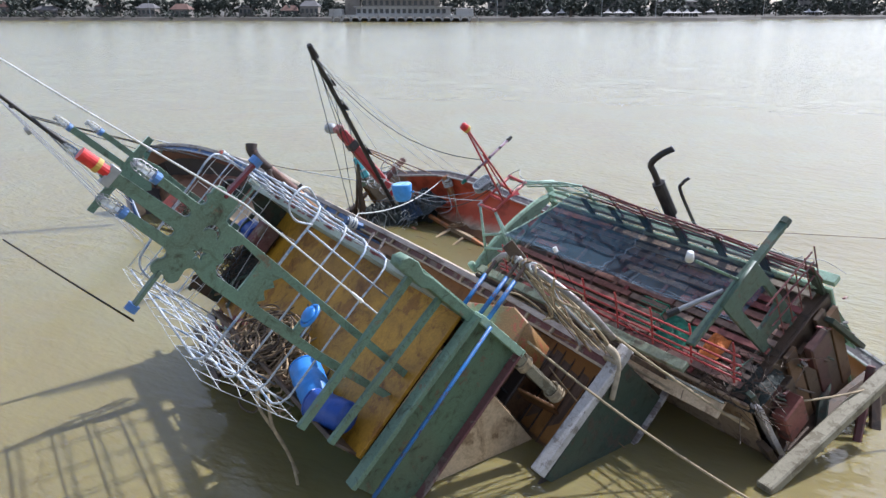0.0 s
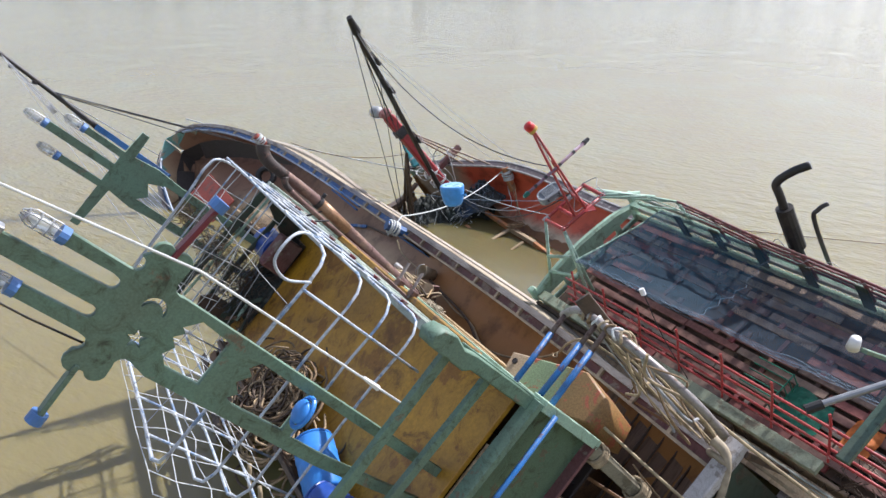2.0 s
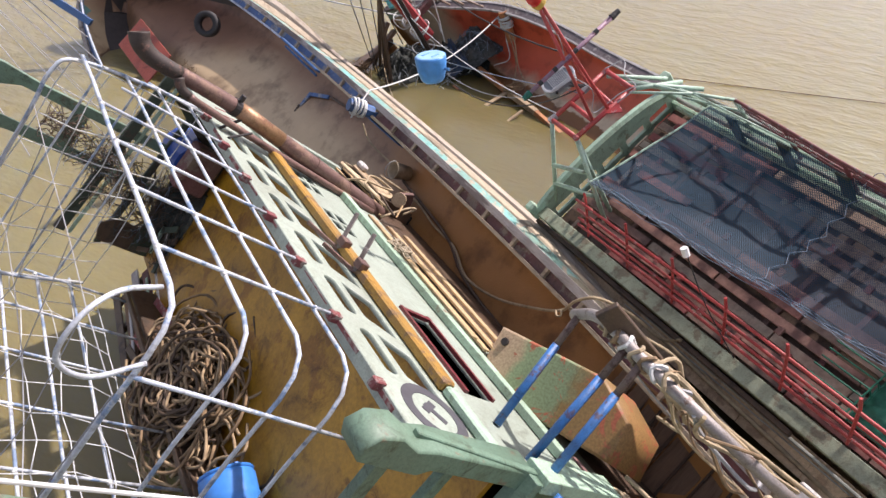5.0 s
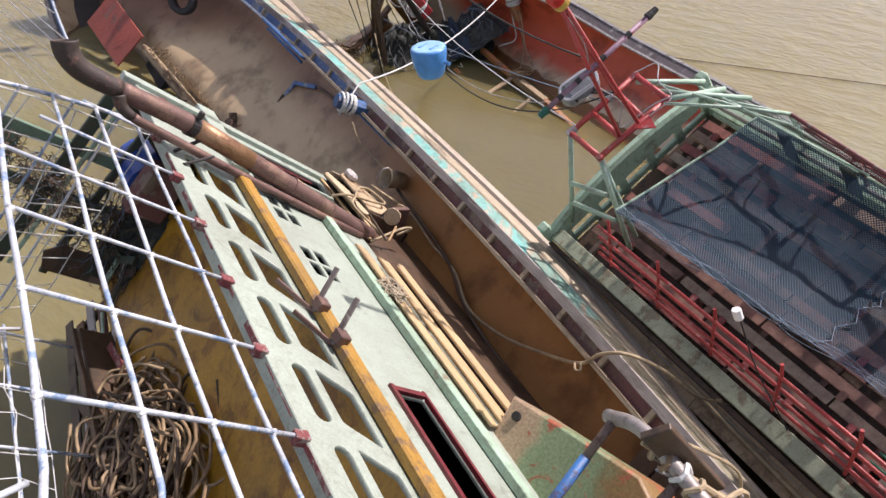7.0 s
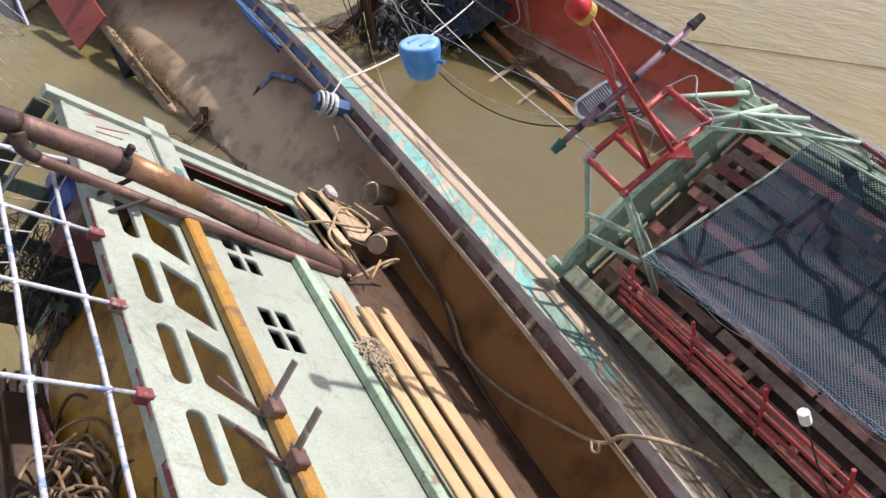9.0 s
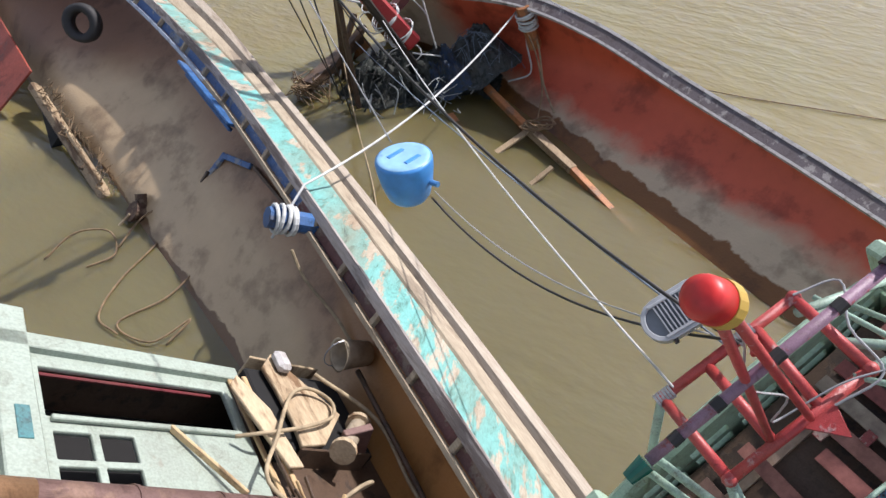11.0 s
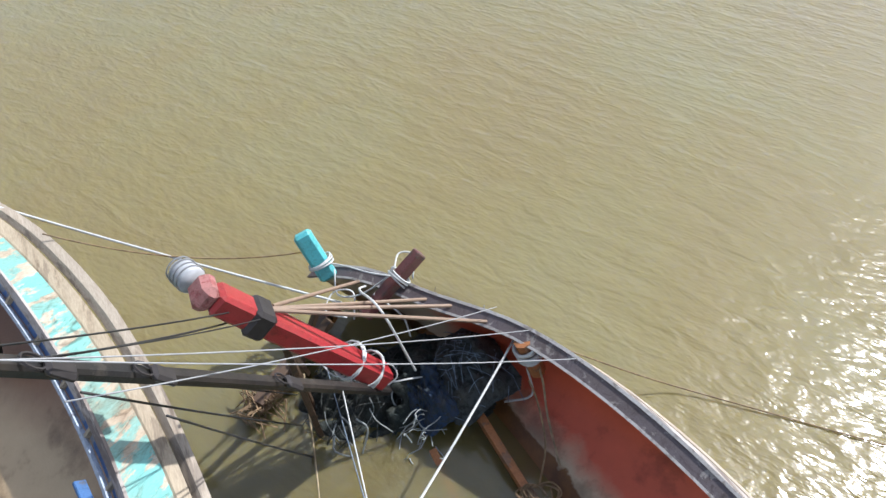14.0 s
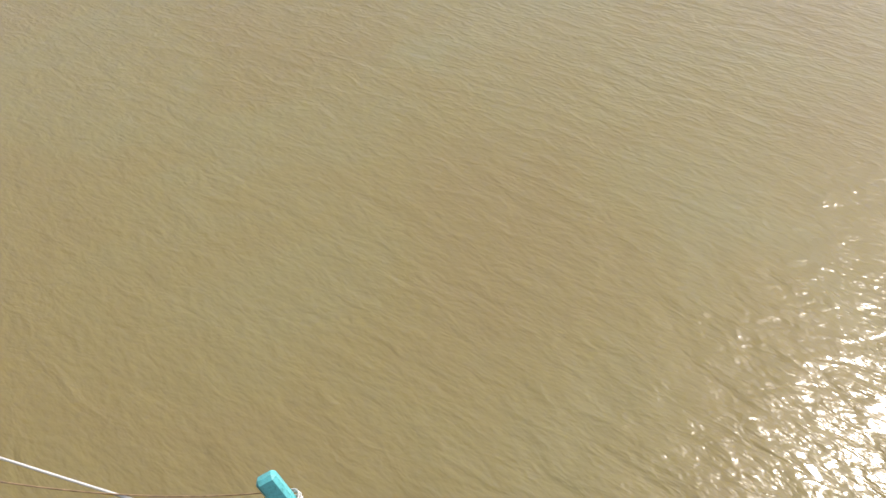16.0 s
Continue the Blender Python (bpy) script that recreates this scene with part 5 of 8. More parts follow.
for q in ((-2.3, 10.0, 1.2), (-2.4, 7.5, 1.4), (-2.2, 4.0, 1.6), (-1.9, 8.6, 2.0), (-1.7, 6.2, 3.0), (-1.5, 3.5, 4.2), (-1.3, 0.5, 5.2)):
    part("stay_line", tube([(-0.88, 12.9, 9.0), q], 0.009, 5), GREYROPE, boat1)
# second, plainer sign mast at the front of the wheelhouse
FM = W((0, -1.2, 0)) @ ACROSS
plate("front_mast_board", [[(-0.42, 3.5), (-0.27, 3.5), (-0.27, 5.3), (0.25, 5.3), (0.25, 3.5), (0.40, 3.5), (0.38, 6.0), (0.42, 6.5), (0.36, 6.95), (0.8, 6.98), (0.8, 7.12), (0.34, 7.14), (0.34, 7.85), (0.22, 7.85), (0.22, 7.15), (0.06, 7.15), (0.06, 8.35), (-0.08, 8.35), (-0.08, 7.15), (-0.3, 7.15), (-0.3, 7.9), (-0.42, 7.9), (-0.42, 7.14), (-1.2, 7.12), (-1.2, 6.98), (-0.38, 6.95), (-0.44, 6.5), (-0.40, 6.0)], [(-0.25, 5.5), (0.23, 5.5), (0.24, 6.2), (0.1, 6.5), (-0.1, 6.35), (-0.25, 6.5)]], 0.07, GREEN, boat1, FM, "dark green front mast board with lamp arms", bevel=0.005)
caged_lamp(boat1, (-0.36, -1.2, 7.9), (0, 0, 1), "grey lamp collar")
caged_lamp(boat1, (0.28, -1.2, 7.85), (0, 0, 1), "grey lamp collar")
caged_lamp(boat1, (-0.01, -1.2, 8.35), (0, 0, 1), "grey lamp collar")

# blue bollard with rope turns on the rail
def bollard(parent, p, r, h, mat, lab, d=(0, 0, 1), turns=5, ropemat=PALEROPE):
    p, d = Vector(p), Vector(d).normalized()
    a, b = frame_of(d)
    ob = part("bollard", tube([p, p + d * h, p + d * (h + 0.02)], r, 8), mat, parent, lab)
    bm = bmesh.new()
    for k in range(turns):
        c = p + d * (h * 0.5 + 0.06 * k)
        rr = r + 0.03 + 0.012 * (k % 2)
        add_tube(bm, [c + (a * math.cos(t) + b * math.sin(t)) * rr + d * (0.02 * math.sin(t + 1.7 * k)) for t in (math.pi * i / 8 for i in range(16))], 0.024, 7, True)
    part("rope_winding", bm, ropemat, ob, "white rope winding")
    return ob


bollard(boat1, (2.5, 0.55, 0.3), 0.13, 0.62, BLUE, "blue timber bollard", d=(-0.25, 0.12, 0.9))
part("bollard_tail", tube(smooth_line([(2.2, 0.3, 0.6), (2.0, 0.1, 0.35), (1.95, -0.5, 0.1), (1.9, -1.2, 0.06)], 5), 0.02, 6), ROPE, boat1)
bollard(boat1, (2.15, 9.1, 1.5), 0.12, 0.6, RED, "red timber bow bollard", d=(0, 0, 1))


# ---- loose things on the capsized trawler ----
def drum(m, label, mat, r=0.29, h=0.88):
    ob = thing("drum", label, "drum", m, "plastic drums")
    bm = bmesh.new()
    prof = [(0.0, 0), (r * 0.93, 0), (r, 0.03), (r, h * 0.3), (r * 1.03, h * 0.33), (r, h * 0.36), (r, h * 0.63), (r * 1.03, h * 0.66), (r, h * 0.69), (r, h * 0.9), (r * 0.9, h * 0.97), (r * 0.55, h), (0.0, h)]
    rings = [[(q * math.cos(t), q * math.sin(t), z) for q, z in prof] for t in (2 * math.pi * k / 24 for k in range(25))]
    loft(rings, bm=bm)
    bmesh.ops.remove_doubles(bm, verts=bm.verts, dist=1e-4)
    part("body", bm, mat, ob, smooth=True)
    part("bung", tube([(0.15, 0, h - 0.02), (0.15, 0, h + 0.03)], 0.045, 10), mat, ob)
    part("rim", tube([(r * 0.93 * math.cos(t), r * 0.93 * math.sin(t), h * 0.965) for t in (math.pi * k / 12 for k in range(24))], 0.018, 6, True), mat, ob)
    return ob


for k in range(7):
    c = Vector((2.77, -8.2 - 0.12 * k, 2.94))
    part("pipe_lashing", tube([c + Vector((0.075 * math.cos(t), 0.03 * math.sin(2 * t + k), 0.075 * math.sin(t))) for t in (math.pi * i / 6 for i in range(12))], 0.02, 6, True), (ROPE, BROWNROPE, PALEROPE)[k % 3], boat1)
rnd = random.Random(52)
for k in range(14):
    a = Vector((2.7 + rnd.uniform(-0.08, 0.12), -8.1 - 0.1 * k, 2.9 + rnd.uniform(-0.1, 0.1)))
    part("hanging_rope", tube(smooth_line([a, a + Vector((rnd.uniform(-0.2, 0.15), rnd.uniform(-0.3, 0.1), -0.4)), a + Vector((rnd.uniform(-0.4, 0.1), rnd.uniform(-0.5, 0.0), -0.9)), a + Vector((rnd.uniform(-0.5, -0.1), rnd.uniform(-0.5, 0.1), rnd.uniform(-1.7, -1.1)))], 4), rnd.choice((0.01, 0.014, 0.02)), 6), (ROPE, BROWNROPE, GREYROPE)[k % 3], boat1)
drum(B1 @ W((-1.22, -7.3, 3.8)) @ Matrix.Rotation(radians(-80), 4, "X") @ Matrix.Rotation(radians(20), 4, "Y"), "bright blue plastic drum lying on the yellow roof", DRUMBLUE)
drum(B1 @ W((-1.05, -8.2, 3.82)) @ Matrix.Rotation(radians(-75), 4, "X") @ Matrix.Rotation(radians(-15), 4, "Y"), "dark blue plastic drum lying beside the rails", DRUMDARK, 0.27, 0.8)


def rope_heap(m, label, mat, n, size, height, r, seed, name="rope_pile"):
    rnd = random.Random(seed)
    ob = thing(name, label, "rope", m)
    for j in range(4):
        bm = bmesh.new()
        for k in range(n // 4):
            cx, cy = rnd.gauss(0, size[0] * 0.35), rnd.gauss(0, size[1] * 0.35)
            rr = rnd.uniform(0.15, 0.46)
            z0 = height * max(0.05, 1 - (cx / size[0]) ** 2 - (cy / size[1]) ** 2) * rnd.uniform(0.2, 1)
            ph, span = rnd.uniform(0, 6.3), rnd.uniform(2.5, 6.5)
            pts = [(cx + rr * math.cos(ph + span * i / 5) * rnd.uniform(0.7, 1.3), cy + rr * 1.3 * math.sin(ph + span * i / 5) * rnd.uniform(0.7, 1.3), z0 + rnd.uniform(-0.05, 0.09)) for i in range(6)]
            add_tube(bm, smooth_line(pts, 4), r, 6)
        part("rope", bm, mat[j % len(mat)], ob, smooth=True)
    return ob


rope_heap(B1 @ W((-1.25, -4.85, 3.56)) @ Matrix.Rotation(radians(14), 4, "Y"), "heap of muddy brown rope on the yellow roof", [TANROPE, BROWNROPE, TANROPE, DARKROPE], 200, (1.0, 1.5), 0.5, 0.019, 5)
pallet = thing("pallet", "broken wooden pallet with pale slats at the roof edge", "pallet", B1 @ W((-1.75, -2.6, 3.42)) @ Matrix.Rotation(radians(-8), 4, "Z") @ Matrix.Rotation(radians(6), 4, "Y"))
for i in range(6):
    part("slat", beam((-0.62 + 0.23 * i, -1.3 + 0.1 * (i % 3), 0.06), (-0.6 + 0.23 * i, 1.25 - 0.2 * (i % 2), 0.07), 0.15, 0.03), (WOODDARK, OCHREDARK, GREYWOOD, WOODMAROON)[i % 4], pallet)
for y in (-0.95, -0.3, 0.4, 1.0):
    part("crosspiece", beam((-0.72, y, 0.0), (0.62, y + 0.04, 0.0), 0.1, 0.08), WOODDARK, pallet)
for k in range(5):
    part("batten", beam((-0.4 + 0.2 * k, -1.1, 0.1), (-0.3 + 0.22 * k, 0.5 + 0.15 * k, 0.12), 0.05, 0.025), (STONEWHITE, FADEDRED, MINT2)[k % 3], pallet)


def cloth_heap(name, m, label, category, mat, size, seed, res=26, rough=0.35):
    """A rumpled heap of netting or cloth."""
    ob = thing(name, label, category, m)
    bm = bmesh.new()
    g = {}
    off = Vector((seed * 3.1, seed * 1.7, 0))
    for i in range(res + 1):
        for j in range(res + 1):
            u, v = 2 * i / res - 1, 2 * j / res - 1
            d = min(1, math.hypot(u, v))
            n = noise.fractal(Vector((u * 1.6, v * 1.6, 0)) + off, 0.8, 2.2, 5)
            fold = abs(math.sin(u * 7 + v * 4 + 4 * n)) * 0.12
            edge = 1 + 0.22 * noise.noise(Vector((math.atan2(v, u), seed, 0)))
            g[i, j] = bm.verts.new((u * size[0] * edge, v * size[1] * edge, size[2] * (max(0, 1 - d ** 2.2) * (0.8 + rough * n) + fold * (1 - d * 0.6))))
    for i in range(res):
        for j in range(res):
            bm.faces.new((g[i, j], g[i + 1, j], g[i + 1, j + 1], g[i, j + 1]))
    for f in [f for f in bm.faces if all(math.hypot(v.co.x / size[0], v.co.y / size[1]) > 1.25 for v in f.verts)]:
        bm.faces.remove(f)
    part("cloth", bm, mat, ob, smooth=True)
    return ob


def strands(parent, n, size, r, mat, seed, name="netting"):
    rnd = random.Random(seed)
    bm = bmesh.new()
    for k in range(n):
        x, y = rnd.uniform(-0.9, 0.9), rnd.uniform(-0.9, 0.9)
        pts = []
        dx, dy = rnd.uniform(-0.35, 0.35), rnd.uniform(-0.35, 0.35)
        for i in range(5):
            u, v = x + dx * i / 2, y + dy * i / 2
            h = max(0.0, 1 - (u * u + v * v) ** 1.1)
            pts.append((u * size[0], v * size[1], size[2] * h * 0.95 + rnd.uniform(0.0, 0.09)))
        add_tube(bm, smooth_line(pts, 3), r, 4)
    return part(name, bm, mat, parent)


def tangle(parent, balls, mat, seed, name="netting", r=0.005):
    """Loose strands hanging in a few clumps: centre, half sizes, count."""
    rnd = random.Random(seed)
    bm = bmesh.new()
    for c, s, n in balls:
        for k in range(n):
            p = Vector([rnd.gauss(0, 0.5) for _ in range(3)])
            d = Vector([rnd.gauss(0, 0.35) for _ in range(3)])
            pts = []
            for i in range(5):
                pts.append([c[a] + s[a] * max(-1.15, min(1.15, p[a])) for a in range(3)])
                d += Vector([rnd.gauss(0, 0.3) for _ in range(3)])
                p += d * 0.45
            add_tube(bm, smooth_line(pts, 3), r * rnd.uniform(0.7, 1.4), 4)
    return part(name, bm, mat, parent)


h1 = thing("hung_net", "torn grey netting hung over the green front rail", "net", B1)
CLUMPS = [((0.02, -1.28, 5.5), (0.22, 0.16, 0.24), 1.0), ((-0.16, -1.32, 4.98), (0.24, 0.2, 0.3), 0.7), ((-0.42, -1.36, 4.45), (0.36, 0.25, 0.4), 1.0), ((-0.5, -1.45, 3.85), (0.55, 0.32, 0.3), 1.3), ((-0.6, -1.75, 3.6), (0.5, 0.3, 0.1), 0.5)]
tangle(h1, [(c, s, int(n * 90)) for c, s, n in CLUMPS], DARKROPE, 8)
tangle(h1, [(c, s, int(n * 45)) for c, s, n in CLUMPS[1:]], GREYNET, 29)
tangle(h1, [(c, s, int(n * 26)) for c, s, n in CLUMPS[1:4]], NETEDGE, 28, "net_cord", 0.004)
cloth_heap("net_heap", B1 @ W((-0.45, -1.55, 3.5)), "heap of dark torn netting at the front of the roof", "net", DARKNET, (0.6, 0.4, 0.3), 2, 40, 0.9)
rnd = random.Random(41)
for k in range(6):
    bp = thing("broken_board", "dark broken board among netting on the roof", "board", B1 @ W((rnd.uniform(-1.3, -0.5), rnd.uniform(-1.9, -1.5), 3.53 + 0.04 * k)) @ Matrix.Rotation(rnd.uniform(0, 3), 4, "Z") @ Matrix.Rotation(rnd.uniform(-0.1, 0.1), 4, "Y"), "broken boards")
    part("board", beam((-0.35, 0, 0), (rnd.uniform(0.1, 0.4), 0, 0.02), rnd.uniform(0.06, 0.12), 0.03), (GREENDARK, WOODDARK, GREYWOOD, MINT2)[k % 4], bp)
gear = thing("winch_motor", "blue winch motor on a dark frame on the roof", "motor", B1 @ W((0.5, -1.35, 3.52)) @ Matrix.Diagonal((1.3, 1.2, 1.1, 1)))
part("body", tube([(-0.05, -0.3, 0.35), (-0.05, 0.35, 0.35)], 0.24, 14), DRUMDARK, gear, "blue motor body")
part("bed", box(-0.35, 0.3, -0.4, 0.45, 0.0, 0.12), DARKSTEEL, gear)
part("cover", box(-0.3, 0.25, -0.55, -0.3, 0.1, 0.55, 0.03), MAROON, gear)
part("shaft", tube([(-0.05, 0.35, 0.35), (-0.05, 0.6, 0.35)], 0.06, 8), STEEL, gear)
frame_g = thing("crate", "broken wooden crate leaning on the fence", "crate", B1 @ W((-1.55, -3.5, 3.52)) @ Matrix.Rotation(0.15, 4, "Z"))
for i in range(5):
    part("slat", beam((-0.45 + 0.2 * i, -0.6, 0.05), (-0.45 + 0.2 * i, 0.7, 0.16), 0.11, 0.025), (WOODDARK, FADEDRED, GREYWOOD)[i % 3], frame_g)
part("crossbar", beam((-0.55, -0.3, 0.03), (0.5, -0.25, 0.03), 0.06, 0.05), WOODDARK, frame_g)
part("crossbar", beam((-0.55, 0.4, 0.05), (0.5, 0.45, 0.05), 0.06, 0.05), WOODDARK, frame_g)

fit = thing("pump_fitting", "mud-caked rusty pump fitting on the flooded deck", "fitting", B1 @ W((0.12, 3.88, 0.42)) @ Matrix.Rotation(0.5, 4, "Z"))
part("body", tube([(0, 0, 0), (0, 0, 0.22)], 0.15, 12, taper=0.12), DARKRUST, fit)
part("flange", tube([(0, 0, 0.2), (0, 0, 0.25)], 0.17, 14), DARKRUST, fit)
part("spout", pipe_shell([(0.1, 0, 0.12), (0.2, 0, 0.16), (0.3, 0.02, 0.2)], 0.08, 0.09, 0.012), DARKRUST, fit)
part("lever", beam((-0.05, 0.0, 0.26), (-0.32, 0.16, 0.3), 0.05, 0.03), DIRTYPLANK, fit)
rnd = random.Random(17)
weeds = thing("weed_tuft", "brown weed and twigs caught on the hatch coaming", "debris", B1 @ W((-0.05, 6.5, 1.25)))
bm = bmesh.new()
for k in range(90):
    o = Vector((rnd.uniform(-0.12, 0.2), rnd.uniform(-2.0, 1.0), 0))
    o.z = 0.24 * o.y + rnd.uniform(-0.05, 0.06)
    add_tube(bm, [o, o + Vector((rnd.uniform(-0.1, 0.15), rnd.uniform(-0.14, 0.14), rnd.uniform(-0.02, 0.10))), o + Vector((rnd.uniform(-0.05, 0.25), rnd.uniform(-0.25, 0.25), rnd.uniform(-0.06, 0.06)))], rnd.choice((0.004, 0.005, 0.009)), 4)
part("tangle", bm, BROWNROPE, weeds)["kind"] = "stuff"
# tyre fender hung inside the bow
ty = thing("tyre", "worn black rubber tyre hung inside the bow bulwark", "tyre", B1 @ W((1.30, 7.95, 1.36)) @ Vector((-0.05, -0.62, 0.6)).to_track_quat("Z", "Y").to_matrix().to_4x4())
bm = bmesh.new()
prof = [(0.19, -0.09), (0.27, -0.12), (0.335, -0.10), (0.35, 0), (0.335, 0.10), (0.27, 0.12), (0.19, 0.09), (0.2, 0.0)]
loft([[(q * math.cos(t), q * math.sin(t), z) for q, z in prof + prof[:1]] for t in (2 * math.pi * k / 28 for k in range(29))], bm=bm)
bmesh.ops.remove_doubles(bm, verts=bm.verts, dist=1e-4)
part("tread", bm, RUBBER, ty, smooth=True)

# tank wedged between wall and rail
e1 = Vector((0.29, -0.957, 0.0)).normalized()
e2 = Vector((-0.95, -0.28, 0.12)).normalized()
e3 = e1.cross(e2).normalized()
e2 = e3.cross(e1).normalized()
tank = thing("fuel_tank", "rusty beige and green fuel tank wedged by the rail", "tank", B1 @ W((1.8, -6.41, 1.78)) @ Matrix((e1, e2, e3)).transposed().to_4x4())
dn = -1 if e3.z > 0 else 1
prof = [(0, 0), (1.5, 0), (1.98, 0.3), (1.98, 0.75), (0, 0.75)]
plate("body", [prof], 0.9, TANKPAINT, tank, W((0, 0, dn * 0.45)), bevel=0.03)
part("filler", tube([(0.16, 0.16, -dn * 0.03), (0.16, 0.16, dn * 0.01)], 0.05, 10), DARKSTEEL, tank)
for k in (0.6, 1.2):
    part("seam", box(k, k + 0.02, 0.02, 0.74, min(0, -dn * 0.006), max(0, -dn * 0.006), 0), TANKPAINT, tank)

# box of gear, rope coils and a bucket beside the wheelhouse
bx = thing("wooden_box", "broken wooden box with pale boards and a dark inside", "box", B1 @ W((1.2, -1.15, 0.02)))
# the hollow is a solid block, its shade put in as black
part("body", box(0.12, 0.34, -1.0, 0.04, 0.15, 1.34, 0.02), SHADEBLACK, bx, "black block for the shaded inside")
plate("side", [[(-0.20, 1.56), (-0.34, 1.68), (-1.26, 1.40), (-1.25, 1.24), (-0.9, 1.30), (-0.6, 1.33)]], 0.045, DIRTYPLANK, bx, W((0.40, 0, 0)) @ ALONG, "pale splintered side board")
plate("lid", [[(0.19, 1.02), (-0.56, 0.45), (-0.98, 0.86), (-1.02, 1.16), (-0.70, 1.13), (-0.3, 1.16), (-0.02, 1.20)]], 0.05, DIRTYPLANK, bx, W((0.41, 0, 0)) @ ALONG, "broken pale lid board")
part("chock", box(0.44, 0.56, -0.12, 0.14, 0.92, 1.08, 0.04), STONEWHITE, bx, "worn pale chock")
part("end", beam((0.12, 0.14, 0.8), (0.38, 0.16, 0.8), 0.03, 0.9), DIRTYPLANK, bx)
part("end", beam((0.12, -1.04, 0.7), (0.4, -1.02, 0.7), 0.03, 0.9), WOODDARK, bx, "dark wet end board")
fair = part("roller", tube([(0.52, -1.12, 0.78), (0.54, -0.80, 0.42)], 0.085, 12), BEIGE, bx, "worn pale roller", smooth=True)
for p in ((0.52, -1.13, 0.79), (0.54, -0.79, 0.41)):
    part("flange", tube([Vector(p) + Vector((0, -0.02, 0.02)), Vector(p) + Vector((0, 0.02, -0.02))], 0.13, 12), DIRTYPLANK, fair)
part("bracket", beam((0.30, -0.98, 0.45), (0.66, -0.98, 0.62), 0.08, 0.3), RUST, bx, "rusty bracket")
bucket = thing("bucket", "dirty grey bucket with coiled hose", "bucket", B1 @ W((2.05, -1.15, 0.08)) @ Matrix.Rotation(-0.3, 4, "Y"))
bm = bmesh.new()
loft([[(q * math.cos(t), q * math.sin(t), z) for q, z in ((0.0, 0), (0.13, 0), (0.17, 0.36), (0.185, 0.37), (0.155, 0.36), (0.12, 0.03), (0.0, 0.03))] for t in (2 * math.pi * k / 20 for k in range(21))], bm=bm)
bmesh.ops.remove_doubles(bm, verts=bm.verts, dist=1e-4)
part("body", bm, CLOTHTAN, bucket, smooth=True)
part("handle", tube([(0.18 * math.cos(t), 0.02, 0.36 + 0.16 * math.sin(t)) for t in (math.pi * k / 8 for k in range(9))], 0.008, 5), STEEL, bucket)
coil = thing("rope_coil", "single tan rope loop hung on the wooden box", "rope", B1)
part("loop", tube(smooth_line([(1.6, -3.0, 1.3), (1.7, -2.65, 1.8), (1.7, -2.15, 1.5), (1.7, -1.62, 1.12), (1.72, -1.5, 0.85), (1.7, -1.6, 0.6), (1.72, -1.85, 0.72), (1.7, -2.0, 1.1), (1.66, -2.08, 1.55), (1.5, -2.0, 1.75)], 6), 0.019, 7), ROPE, coil, smooth=True)
part("loop", tube(smooth_line([(1.45, -2.95, 1.45), (1.75, -2.75, 0.95), (1.8, -2.7, 0.75), (1.62, -2.7, 0.9)], 5), 0.02, 6), ROPE, coil, smooth=True)
rag = thing("mop_rag", "grey rag tangled on the mint wall", "rag", B1 @ W((1.5, -4.45, 2.15)) @ Matrix.Rotation(radians(80), 4, "Y"))
rb = bmesh.new()
rnd = random.Random(3)
for k in range(40):
    add_tube(rb, smooth_line([(rnd.uniform(-0.1, 0.1), rnd.uniform(-0.15, 0.15), 0.02), (rnd.uniform(-0.1, 0.2), rnd.uniform(-0.2, 0.2), rnd.uniform(0.02, 0.1)), (rnd.uniform(0, 0.3), rnd.uniform(-0.3, 0.2), rnd.uniform(0, 0.06))], 3), 0.009, 4)
part("cords", rb, CLOTHTAN, rag)
# hose on the deck along the wall
hose = thing("hose", "brown hose lying along the muddy deck", "hose", B1)
part("length", tube(smooth_line([(1.9, -1.3, 0.2), (1.74, -3.0, 0.1), (1.5, -3.75, 0.08), (1.39, -4.5, 0.08), (1.36, -5.6, 0.1)], 6), 0.03, 8), WOODDARK, hose, smooth=True)
part("length", tube(smooth_line([(1.75, -1.3, 0.7), (1.8, -1.9, 0.2), (1.71, -2.6, 0.1), (1.7, -3.3, 0.09), (1.5, -3.95, 0.09), (1.62, -4.7, 0.13), (1.93, -5.45, 0.28), (2.24, -6.05, 0.52), (2.5, -6.22, 0.63), (2.72, -6.45, 0.60), (2.8, -6.65, 0.1), (2.78, -6.9, -0.48), (2.95, -7.2, -0.35)], 6), 0.022, 7), ROPE, hose, smooth=True)
part("hook", tube(smooth_line([(2.2, -6.0, 0.52), (2.16, -6.08, 0.56), (2.2, -6.14, 0.57), (2.26, -6.08, 0.55)], 4), 0.016, 6), ROPE, hose, smooth=True)

# ---- the trawler with the red bow ----
BEAM2 = [(-9.3, 1.75), (-7, 2.45), (-4.5, 2.9), (0.5, 3.0), (3.5, 2.93), (5.25, 2.72), (6.7, 2.30), (8.07, 1.52), (8.86, 1.12), (9.4, 0.73), (9.85, 0.22)]
RIM2 = [(-9.3, 0.45), (-4.5, 0.3), (0.5, 0.3), (3.5, 0.42), (5.25, 0.95), (6.7, 1.38), (8.07, 1.72), (8.86, 1.84), (9.4, 1.94), (9.85, 2.02)]
KEEL2 = [(-9.3, 0.7), (0, 1.0), (6, 1.1), (10.1, 1.4)]
boat2 = thing("fishing_boat", "half-sunk wooden trawler with red inner hull and netted roof rack", "boat", B2, "sunken boats")
hull_shell(boat2, BEAM2, RIM2, KEEL2, -9.3, 9.85, (MINT2, GREYWOOD, DARK), port_drop=0.75)


